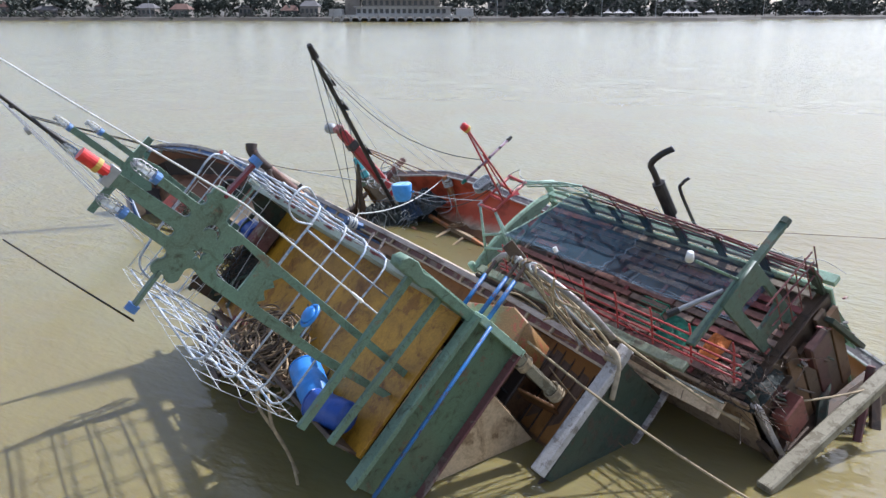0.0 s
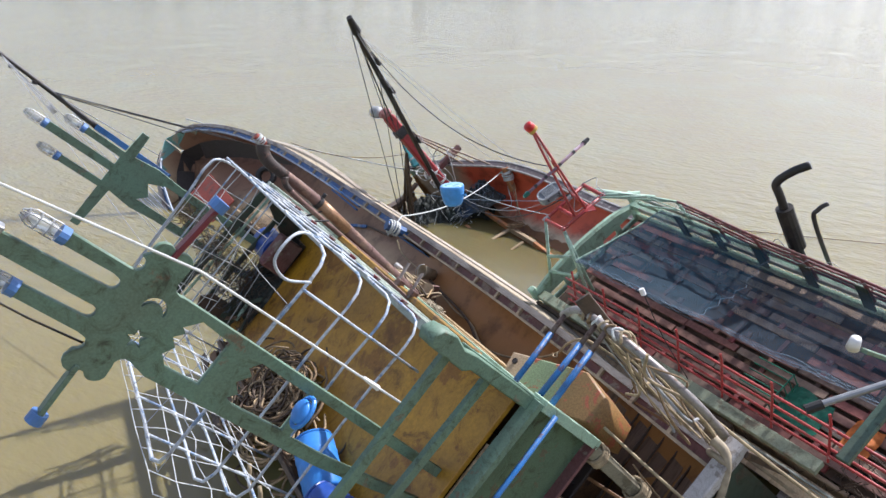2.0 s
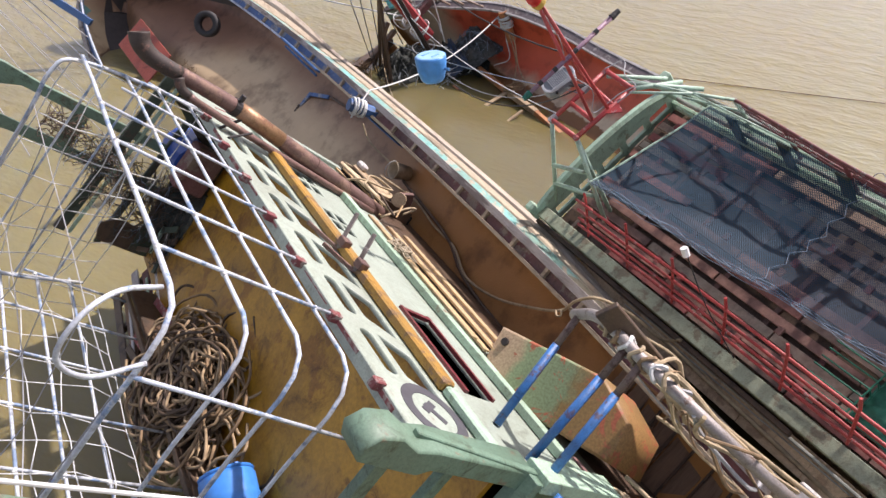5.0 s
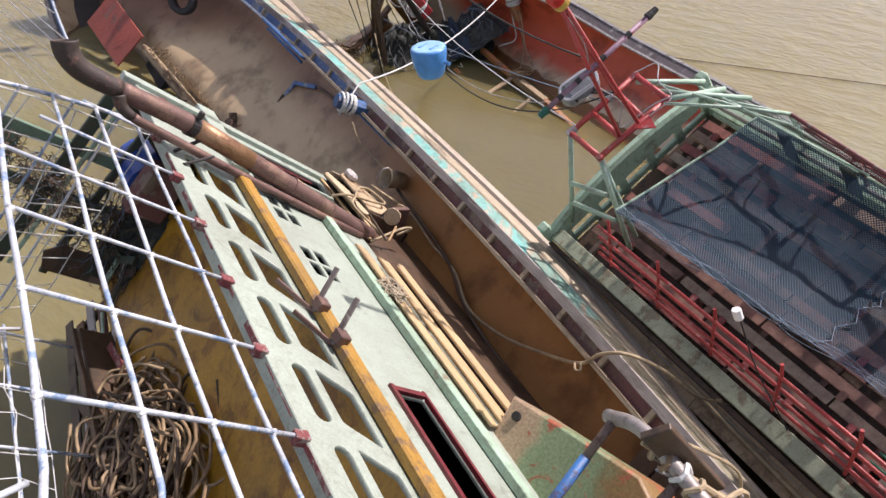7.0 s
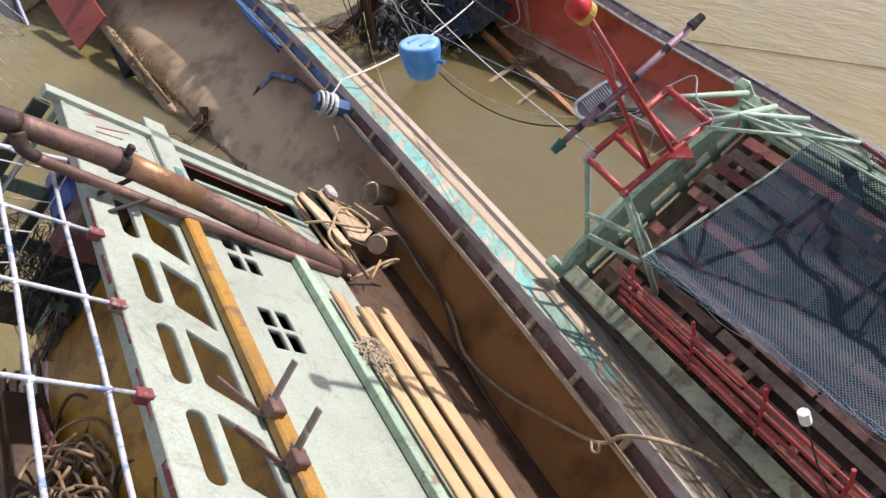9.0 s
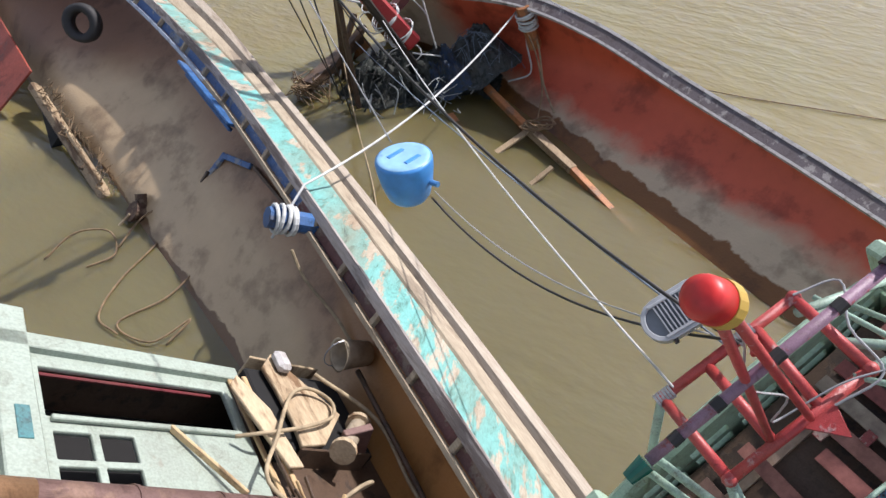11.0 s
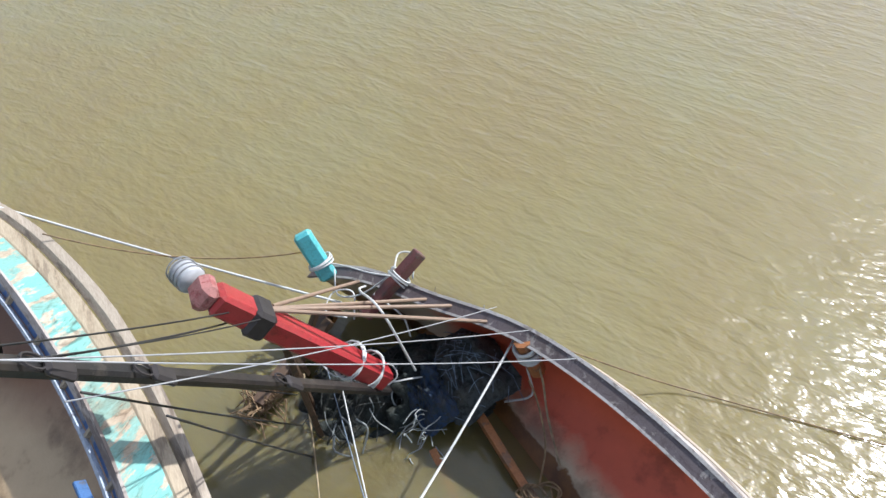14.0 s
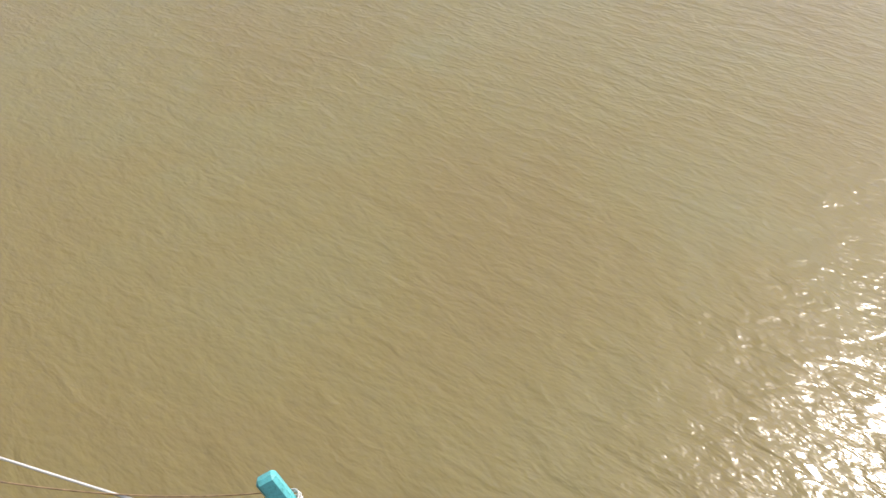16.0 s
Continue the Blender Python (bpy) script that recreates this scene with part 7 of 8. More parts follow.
part("nav_lamp", tube([(-1.06, -2.14, 6.33), (-1.18, -2.14, 6.33)], 0.05, 12, taper=0.035), NAVGREEN, boat2, "dark green navigation lamp")
part("nav_lamp", tube([(0.34, -2.2, 6.35), (0.39, -2.2, 6.35), (0.40, -2.2, 6.35), (0.47, -2.2, 6.35)], 0.046, 12, taper=0.036), BLACKROPE, boat2, "black navigation lamp")
ln = Vector((-0.015, -0.248, 0.969)).normalized()
lx = Vector((0.98, -0.18, -0.03))
lx = (lx - ln * lx.dot(ln)).normalized()
ly = ln.cross(lx)
LM = W((-0.32, -1.27, 5.33)) @ Matrix((lx, ly, ln)).transposed().to_4x4()


def stadium(half, r, n=8):
    """Outline with two straight sides and round ends."""
    return [(half + r * math.cos(a), r * math.sin(a)) for a in (-math.pi / 2 + math.pi * k / n for k in range(n + 1))] + [(-half + r * math.cos(a), r * math.sin(a)) for a in (math.pi / 2 + math.pi * k / n for k in range(n + 1))]


cl = plate("flood_lamp", [stadium(0.125, 0.14)], 0.19, LAMPGREY, boat2, LM @ W((0, 0, -0.04)), "grey finned flood lamp", bevel=0.015)
plate("lamp_rim", [stadium(0.125, 0.146), stadium(0.122, 0.115)], 0.025, LAMPPALE, cl, LM @ W((0, 0, 0.058)), "pale grey rim", bevel=0.004)
for k in range(11):
    x = -0.135 + 0.027 * k
    part("fin", beam(LM @ Vector((x, -0.112, 0.064)), LM @ Vector((x, 0.105, 0.064)), 0.009, 0.03, up=ln, bevel=0), LAMPPALE, cl)
for y in (-0.112, 0.108):
    part("fin_bar", beam(LM @ Vector((-0.17, y, 0.075)), LM @ Vector((0.17, y, 0.075)), 0.02, 0.022, up=ln, bevel=0.004), LAMPPALE, cl)
for x in (-0.13, 0.13):
    part("lug", tube([LM @ Vector((x, -0.135, 0.0)), LM @ Vector((x, -0.17, 0.0))], 0.018, 8), DARKSTEEL, cl)
part("lamp_bracket", beam(LM @ Vector((0.06, -0.10, -0.06)), (-0.06, -1.64, 5.16), 0.05, 0.03), DARKSTEEL, cl, "dark steel bracket")
# exhaust
part("exhaust_pipe", tube(smooth_line([(1.25, -5.6, 2.4), (1.2, -5.5, 4.4), (1.25, -5.4, 5.3), (1.3, -5.35, 5.55), (1.45, -5.55, 5.72), (1.62, -5.75, 5.78)], 5), 0.068, 12), BLACKPAINT, boat2, "black bent exhaust pipe", smooth=True)
part("muffler", tube([(1.2, -5.5, 4.25), (1.2, -5.49, 4.4), (1.22, -5.44, 5.0), (1.23, -5.43, 5.1)], 0.135, 14), BLACKPAINT, boat2, "black muffler", smooth=False)
part("thin_exhaust", tube(smooth_line([(1.5, -5.8, 3.0), (1.42, -5.75, 4.7), (1.5, -5.8, 4.95), (1.62, -5.9, 5.02)], 5), 0.036, 10), DARKSTEEL, boat2, smooth=True)
# stern sign frame
def rounded(corners, r, n=4):
    """A closed outline with its corners rounded."""
    out = []
    k = len(corners)
    for i in range(k):
        c = Vector(corners[i])
        a = c + (Vector(corners[i - 1]) - c).normalized() * r
        b = c + (Vector(corners[(i + 1) % k]) - c).normalized() * r
        out += [tuple((a * (1 - t) ** 2 + c * 2 * t * (1 - t) + b * t * t)[:2]) for t in (j / n for j in range(n + 1))]
    return out


sg = [(0.20, 0.8), (0.42, 0.8), (-0.08, 2.55), (0.44, 2.42), (1.12, 0.2), (1.36, 0.15), (0.76, 2.1), (0.18, 4.0), (-0.22, 5.52), (-1.2, 5.42), (-1.08, 4.96), (-0.54, 3.05)]
sh = [rounded([(-0.87, 5.0), (-0.61, 4.09), (-0.01, 4.2), (-0.22, 4.96)], 0.13), rounded([(-0.55, 3.78), (-0.34, 2.92), (0.22, 2.86), (0.02, 3.7)], 0.13)]
plate("stern_frame", [sg] + sh, 0.08, STERNGREEN, boat2, W((0, -8.62, 0)) @ ACROSS, "dark green stern frame with rounded openings")
for z in (3.35, 2.75, 2.2):
    part("ladder_bar", tube([(-1.35 + (3.35 - z) * 0.3, -8.5, z + 0.35), (-0.45 + (3.35 - z) * 0.3, -8.55, z)], 0.018, 6), GREEN, boat2)
for k in range(4):
    part("ladder_bar", tube([(-1.25 + 0.28 * k, -8.5, 2.6 + 0.02 * k), (-1.35 + 0.28 * k, -8.5, 3.9 - 0.2 * k)], 0.016, 6), DULLRED, boat2)
part("stern_arm", beam((-2.0, -8.55, 5.3), (0.75, -8.55, 5.45), 0.15, 0.08), STERNGREEN, boat2, "long green arm")
part("arm_cap", tube([(0.72, -8.55, 5.44), (0.84, -8.55, 5.45)], 0.09, 8), GREENDARK, boat2)
part("stern_post", beam((0.95, -8.7, 4.0), (1.35, -8.75, 1.6), 0.16, 0.1), GREENDARK, boat2, "dark green stern post")
part("stern_post", beam((-1.55, -8.95, 3.6), (-1.4, -9.0, 1.4), 0.16, 0.1), GREENDARK, boat2, "dark green stern post")
part("stern_post", beam((1.05, -8.75, 3.1), (1.45, -8.8, 1.4), 0.3, 0.14), GREEN, boat2)
for z in (4.05, 4.35, 4.6):
    part("stern_rail", tube([(-0.4, -8.75, z), (1.0, -8.75, z - 0.05)], 0.018, 6), DULLRED, boat2)
for k in range(5):
    x = -0.2 + 0.3 * k
    part("stern_bar", tube([(x, -8.76, 3.6), (x + 0.1, -8.74, 4.6)], 0.014, 6), DULLRED, boat2)
part("tube_lamp", tube([(-1.55, -7.98, 5.35), (-0.85, -8.4, 5.32)], 0.042, 10), STEEL, boat2, "grey tube lamp")
part("lamp_socket", tube([(-1.7, -7.9, 5.36), (-1.52, -8.0, 5.35)], 0.06, 10), BLACKROPE, boat2)
part("flood_lamp", tube([(-1.3, -8.42, 6.55), (-1.27, -8.46, 6.7)], 0.07, 12, taper=0.055), WHITEPLASTIC, boat2, "white flood lamp", smooth=True)
part("lamp_arm", beam((-1.25, -8.5, 6.5), (-0.6, -8.55, 5.4), 0.07, 0.05), GREEN, boat2)
part("wire", tube(smooth_line([(-1.28, -4.76, 5.25), (-1.45, -5.0, 4.5), (-1.6, -5.4, 3.75)], 4), 0.008, 5), BLACKROPE, boat2)
part("small_lamp", tube([(-1.3, -4.78, 5.24), (-1.27, -4.74, 5.34)], 0.045, 8), WHITEPLASTIC, boat2, "small white lamp")
# transom and aft structure
part("transom_board", box(-1.7, 1.7, -9.38, -9.32, -1.2, 0.45), WOODDARK, boat2, "dark wet transom boards")
for i in range(2):
    y = -9.25 + i * 0.15
    part("deck_plank", box(-1.6, 1.6, y, y + 0.14, 0.05, 0.1, 0.008), BROWNPLANK, boat2)
# aft boards take dark colours in place of the shade on them
for i in range(8):
    x = -1.5 + 0.32 * i
    part("aft_board", box(x, x + 0.3, -8.98 - 0.02 * (i % 3), -8.9, 1.0, 3.4 - 0.25 * (i % 3), 0.01), (WOODDARK, DIMMAROON, WOODDARK, OCHREDARK)[i % 4], boat2, "aft board in colours darkened for shade" if i == 0 else "")
part("aft_beam", beam((-1.75, -9.05, 2.3), (-1.6, -9.1, 0.2), 0.3, 0.12), WOODDARK, boat2)
part("red_box", box(-1.35, -0.75, -9.3, -9.02, 2.0, 2.75, 0.03), BRICKRED, boat2, "stained maroon box")
part("red_box", box(-0.15, 0.4, -9.2, -9.02, 2.7, 3.3, 0.03), DIMMAROON, boat2, "stained maroon box")
for k in range(16):
    a = Vector((-1.3 + 0.17 * k, -9.05 - 0.03 * (k % 3), 3.2 - 0.13 * (k % 5)))
    part("broken_stick", beam(a, a + Vector((0.35 - 0.2 * (k % 4), -0.12 + 0.1 * (k % 3), -0.6 + 0.3 * (k % 4))), 0.05, 0.035), (WOODDARK, GREENDARK, GREYWOOD, FOOTRED)[k % 4], boat2)
part("aft_arch", beam((-1.62, -9.06, 3.4), (-1.5, -9.1, 1.5), 0.22, 0.1), GREYWOOD, boat2, "grey upright board")
part("aft_arch", beam((0.6, -9.1, 3.3), (1.3, -9.12, 1.7), 0.16, 0.1), GREENDARK, boat2, "dark green brace")


# ---- loose things on the red trawler ----
h2 = cloth_heap("net_heap", B2 @ W((-0.1, 7.75, 0.2)), "large heap of dark fishing net in the bow", "net", DARKNET, (1.3, 1.15, 0.95), 4, 56, 1.1)
strands(h2, 90, (1.2, 1.05, 1.0), 0.006, GREYNET, 9)
h3 = cloth_heap("net_bundle", B2 @ W((1.1, 7.2, 0.62)) @ Matrix.Rotation(0.25, 4, "Y"), "bundle of grey nylon net on the heap", "net", GREYNET, (0.62, 0.75, 0.55), 7, 44, 0.9)
strands(h3, 60, (0.6, 0.72, 0.58), 0.005, NETEDGE, 10)
h4 = cloth_heap("net_bundle", B2 @ W((0.45, 7.25, 0.78)) @ Matrix.Rotation(0.3, 4, "Y"), "bundle of blue nylon net on the heap", "net", BLUENET, (0.45, 0.6, 0.5), 9, 40, 0.9)
strands(h4, 30, (0.4, 0.55, 0.47), 0.006, GREYNET, 14)
tangle(h2, [((-0.4, -1.1, 0.5), (0.5, 0.35, 0.25), 26), ((0.2, -0.9, 0.85), (0.4, 0.3, 0.2), 16)], LIGHTNET, 61, "net_cord", 0.008)
cloth_heap("tarpaulin", B2 @ W((-1.0, -7.0, 3.55)), "crumpled green tarpaulin on the rack", "tarpaulin", GREENTARP, (0.3, 0.34, 0.06), 12, 30, 0.9)
cloth_heap("orange_net", B2 @ W((-0.95, -7.85, 3.55)), "orange net on the rack", "net", ORANGE, (0.26, 0.2, 0.06), 15, 30, 0.9)
h5 = cloth_heap("weed_heap", B2 @ W((-1.25, -8.5, 3.3)), "brown tangle of weed and rope at the stern", "debris", DARKNET, (0.5, 0.6, 0.2), 17, 30, 0.9)
strands(h5, 90, (0.75, 0.95, 0.3), 0.007, WOODDARK, 18)
mesh_box = thing("mesh_crate", "green mesh crate on the rack", "crate", B2 @ W((-1.0, -6.4, 3.55)))
for i in range(6):
    part("bar", tube([(-0.3 + 0.12 * i, -0.3, 0), (-0.3 + 0.12 * i, -0.3, 0.3), (-0.3 + 0.12 * i, 0.3, 0.3)], 0.012, 5), GREENTARP, mesh_box)
for z in (0.05, 0.3):
    part("bar", tube([(-0.32, -0.3, z), (0.32, -0.3, z)], 0.012, 5), GREENTARP, mesh_box)

# ---- ropes between the boats (world frame) ----
def world(m, p):
    return m @ Vector(p)


def sag_line(a, b, sag, n=16, wob=0.0):
    a, b = Vector(a), Vector(b)
    return [a.lerp(b, k / n) - Vector((0, 0, sag * 4 * (k / n) * (1 - k / n))) + Vector((0, 0, wob * math.sin(k * 1.9))) for k in range(n + 1)]


def rope(name, label, pts, r, mat, sides=7):
    ob = thing(name, label, "rope")
    part("strand", tube(pts, r, sides), mat, ob, smooth=True)
    return ob


BOL1, BOL2 = world(B1, (2.0, 0.5, 0.55)), world(B2, (2.12, 6.8, 1.2))
PLAT = world(B2, (-0.70, -1.56, 5.18))
FOOT = world(B2, (0.12, 6.97, 2.98))
HEAD2 = world(B2, (0.1, 5.3, 8.4))
FLOAT = Vector((-1.16, 19.07, 2.86))
RAILTOP = Vector((-2.55, 19.98, 1.95))
rope("mooring_rope", "white mooring rope between the two bollards", smooth_line([BOL1 + Vector((-0.05, 0.0, 0.25)), RAILTOP], 4) + sag_line(RAILTOP, BOL2, 0.33)[1:], 0.017, PALEROPE)
rope("line", "white line from the boom foot to the beacon platform", sag_line(FOOT, PLAT, 0.2), 0.009, PALEROPE)
rope("line", "thin line from the boom to the blue float", sag_line(world(B2, (0.1, 5.35, 8.4)), FLOAT + Vector((-0.15, 0.1, 0.33)), 0.0), 0.007, GREYROPE)
rope("line", "line from the blue float to the beacon platform", sag_line(FLOAT + Vector((0.3, -0.15, -0.05)), world(B2, (-0.3, -1.5, 5.3)), 0.3), 0.006, GREYROPE)
rope("cable", "black cable hanging from the float to the lamp", sag_line(FLOAT + Vector((0.28, -0.2, -0.1)), world(B2, (-0.15, -1.75, 5.35)), 0.45), 0.011, BLACKROPE)
rope("cable", "black cable from the boom head to the beacon", sag_line(HEAD2, world(B2, (-0.35, -2.0, 6.3)), 0.7), 0.011, BLACKROPE)
rope("line", "pale blue line from the net heap to the beacon", sag_line(world(B2, (-0.40, 8.9, 1.75)), world(B2, (-0.27, -1.6, 5.2)), 0.12), 0.008, NETEDGE)
for z, q in ((8.2, (2.35, 6.6, 1.4)), (7.2, (2.2, 7.2, 1.5)), (8.3, (2.62, 5.9, 1.1))):
    rope("stay", "thin grey stay from the boom to the bow", sag_line(world(B2, (0.1, 5.4, z)), world(B2, q), 0.1), 0.007, GREYROPE, 5)
for z, q in ((7.9, (-0.3, 7.8, 2.0)), (7.0, (-1.6, 8.3, 0.8)), (6.2, (-1.8, 7.8, 0.5)), (8.3, (-1.4, 8.8, 0.9))):
    rope("stay", "dark stay from the boom to the bow timbers", sag_line(world(B2, (0.05, 5.6, z)), world(B2, q), 0.05), 0.012, BLACKROPE, 5)
for a, b, r in (((0.1, 5.35, 8.4), (0.15, 7.75, 4.4), 0.010), ((0.16, 5.7, 7.4), (0.3, 7.6, 4.15), 0.008), ((0.04, 5.5, 7.9), (-0.05, 7.6, 4.6), 0.012)):
    rope("cable", "dark cable along the boom to the mast clamp", sag_line(world(B2, a), world(B2, b), 0.06), r, BLACKROPE, 5)
rope("mooring_rope", "white mooring rope from bow to bow", sag_line(world(B1, (1.1, 12.4, 3.4)), world(B2, (0.35, 8.9, 2.0)), 0.1), 0.02, PALEROPE)
rope("mooring_rope", "slack brown rope between the bows", sag_line(world(B1, (2.75, 9.2, 0.95)), world(B2, (0.62, 9.65, 2.5)), 0.35), 0.012, BROWNROPE)
rope("mooring_rope", "thin dark mooring line running off over the river", smooth_line([world(B2, (2.55, 6.2, 0.9)), (2.3, 26.2, 0.25), (4.0, 25.92, 0.04), (6.0, 25.42, 0.03), (10.0, 24.45, 0.04), (22.0, 21.5, 0.2)], 6), 0.012, BROWNROPE)
rope("mooring_rope", "tan mooring rope from the wheelhouse corner to the water", sag_line(world(B1, (1.75, -8.8, 2.0)), (5.2, 8.9, 0.3), 0.15), 0.022, ROPE)
rope("mooring_rope", "tan mooring rope from the stern along the water", sag_line(world(B2, (-1.7, -8.7, 3.3)), (10.5, 12.0, 1.6), 0.35), 0.022, ROPE)
rope("mooring_rope", "white rope from the gallows to the other stern", sag_line(world(B1, (2.78, -8.5, 3.0)), world(B2, (-1.85, -8.95, 2.9)), 0.12), 0.024, ROPE)
rope("line", "brown line hanging from the stern beam", sag_line(world(B1, (1.6, -9.2, 1.6)), world(B1, (1.3, -9.9, -0.9)), 0.12), 0.012, BROWNROPE)
rope("line", "tan rope running along the rail", [world(B2, (-1.95, -4.2, 3.45)), world(B2, (-2.0, -6.0, 3.4)), world(B2, (-2.05, -7.5, 3.3)), world(B2, (-1.9, -8.9, 3.2))], 0.03, ROPE)
rope("line", "tan rope running along the rail", [world(B2, (-1.9, -3.5, 3.3)), world(B2, (-1.95, -5.0, 3.25)), world(B2, (-1.98, -7.0, 3.2)), world(B2, (-1.85, -8.9, 3.0))], 0.022, ROPE)
rope("line", "loose end of white rope over the port fence", smooth_line([world(B1, (-1.55, -6.6, 4.6)), world(B1, (-1.9, -6.7, 4.3)), world(B1, (-2.2, -6.9, 3.6)), world(B1, (-2.6, -7.1, 2.9))], 6), 0.03, ROPE)
rope("line", "loose end of white rope over the port fence", smooth_line([world(B1, (-1.55, -7.1, 4.6)), world(B1, (-1.95, -7.2, 4.2)), world(B1, (-2.3, -7.3, 3.5)), world(B1, (-2.9, -7.4, 2.8))], 6), 0.03, ROPE)
rope("line", "yellow line trailing in the water", smooth_line([(-3.3, 25.6, 0.5), (-2.9, 24.4, 0.03), (-2.3, 22.6, 0.01), (-1.7, 20.6, 0.01), (-0.6, 18.6, 0.01)], 8), 0.014, ROPE)

coil = thing("rope_coil", "tan rope coil at the water's edge", "rope", Matrix.Translation((5.3, 8.75, 0.12)))
bm = bmesh.new()
for k in range(5):
    add_tube(bm, [((0.28 + 0.03 * (k % 3)) * math.cos(t), (0.17 + 0.02 * k) * math.sin(t), 0.03 * k + 0.03 * math.sin(2 * t + k)) for t in (math.pi * i / 10 for i in range(20))], 0.024, 6, True)
part("loops", bm, ROPE, coil, smooth=True)

# water hoses floating in the flooded wheelhouse well
for k, pts in enumerate((
    [(-6.8, 20.3, 0.02), (-6.5, 20.75, 0.16), (-6.05, 20.9, 0.1), (-5.8, 20.5, 0.03), (-6.1, 20.2, 0.02)],
    [(-5.8, 20.6, 0.05), (-5.6, 21.2, 0.18), (-5.3, 21.5, 0.12), (-5.25, 20.9, 0.03), (-5.5, 20.0, 0.02), (-5.5, 19.3, 0.03), (-5.1, 19.0, 0.05)],
    [(-4.4, 20.3, 0.12), (-4.7, 19.7, 0.04), (-5.2, 19.2, 0.02), (-4.6, 18.9, 0.06), (-4.2, 19.3, 0.10), (-4.4, 18.9, 0.03)],
)):
    rope("hose", "tan hose looping on the flooded deck", smooth_line(pts, 7), 0.014, BROWNROPE)

# blue tub float
fl = thing("float", "blue plastic tub float hung on lines", "float", Matrix.Translation(FLOAT) @ Matrix.Rotation(radians(-3), 4, "X") @ Matrix.Rotation(radians(-6), 4, "Y"))
bm = bmesh.new()
prof = [(0.25, 0.232), (0.285, 0.225), (0.292, 0.20), (0.29, 0.12), (0.268, -0.04), (0.225, -0.20), (0.19, -0.25), (0.15, -0.265), (0.0, -0.27)]
loft([[(q * math.cos(t), q * math.sin(t), z) for q, z in prof] for t in (2 * math.pi * k / 28 for k in range(29))], bm=bm)
bmesh.ops.remove_doubles(bm, verts=bm.verts, dist=1e-4)
part("shell", bm, FLOATMID, fl, smooth=True)
bm = bmesh.new()
loft([[(q * math.cos(t), q * math.sin(t), z) for q, z in ((0.0, 0.235), (0.21, 0.238), (0.25, 0.244), (0.268, 0.232))] for t in (2 * math.pi * k / 28 for k in range(29))], bm=bm)
bmesh.ops.remove_doubles(bm, verts=bm.verts, dist=1e-4)
part("lid", bm, FLOATBLUE, fl, "pale blue lid", smooth=True)
part("grip", beam((-0.15, -0.02, 0.240), (-0.02, 0.13, 0.240), 0.05, 0.012, bevel=0.005), FLOATMID, fl)
part("grip", beam((0.04, -0.13, 0.240), (0.16, 0.01, 0.240), 0.05, 0.012, bevel=0.005), FLOATMID, fl)
part("lug", tube([(0.26, -0.12, 0.0), (0.34, -0.17, 0.0)], 0.03, 8), FLOATDARK, fl)

# drifting timber at the port bow
st = thing("driftwood", "broken dark timbers tangled with rope beside the bow", "driftwood", Matrix.Translation((-3.7, 25.4, 0.0)))
part("timber", beam((-0.25, -0.3, 0.25), (0.45, 1.6, 0.35), 0.22, 0.2), WOODDARK, st)
part("timber", beam((-0.1, 0.1, 0.1), (0.7, 1.0, 0.9), 0.14, 0.12), WOODDARK, st)
part("timber", beam((0.1, 0.6, 0.0), (0.5, 1.1, 1.1), 0.1, 0.1), WOODDARK, st)
bm = bmesh.new()
rnd = random.Random(21)
for k in range(40):
    o = Vector((rnd.gauss(-0.2, 0.12), rnd.gauss(-0.25, 0.15), 0.3))
    add_tube(bm, smooth_line([o, o + Vector((rnd.uniform(-0.25, 0.25), rnd.uniform(-0.25, 0.25), rnd.uniform(-0.1, 0.12))), o + Vector((rnd.uniform(-0.35, 0.35), rnd.uniform(-0.35, 0.35), -0.25))], 3), 0.012, 4)
part("fibre_tangle", bm, BROWNROPE, st)["kind"] = "stuff"
# timbers awash in the red trawler's hold
ht = thing("hold_timber", "orange-brown timber awash along the flooded hold", "timber")
part("beam", beam((-0.5, 25.3, 0.28), (0.28, 24.15, 0.16), 0.13, 0.12), ORANGEWOOD, ht)
part("beam", beam((0.26, 24.18, 0.17), (1.05, 23.05, 0.10), 0.15, 0.14), MUDWOOD, ht)
part("beam", beam((1.03, 23.08, 0.10), (1.95, 21.8, -0.14), 0.12, 0.12), ORANGEWOOD, ht)
part("crosspiece", beam((-0.45, 23.44, -0.1), (0.40, 24.12, 0.22), 0.12, 0.05), MUDWOOD, ht)
part("crosspiece", beam((0.24, 22.66, -0.08), (0.70, 23.02, 0.16), 0.09, 0.05), MUDWOOD, ht)
ht = thing("hold_timber", "dark orange timber just under the muddy water", "timber")
part("beam", beam((-1.15, 24.75, -0.02), (-0.5, 23.65, -0.16), 0.12, 0.1), ORANGEWOOD, ht)
tangle = thing("rope_tangle", "brown rope tangled on the hold timber", "rope", Matrix.Translation((0.35, 24.05, 0.25)))
for k in range(5):
    part("loop", tube(smooth_line([(0.22 * math.cos(t + k) + 0.05 * k, 0.14 * math.sin(t + k), 0.03 * k + 0.04 * math.sin(2 * t)) for t in (0, 1.2, 2.5, 3.6, 5.0)], 5), 0.014, 6), BROWNROPE, tangle)
part("tail", tube(smooth_line([(0.1, 0.1, 0.1), (0.15, 0.5, 0.5), (0.0, 0.9, 0.95), (-0.15, 1.1, 1.2)], 5), 0.014, 6), BROWNROPE, tangle)
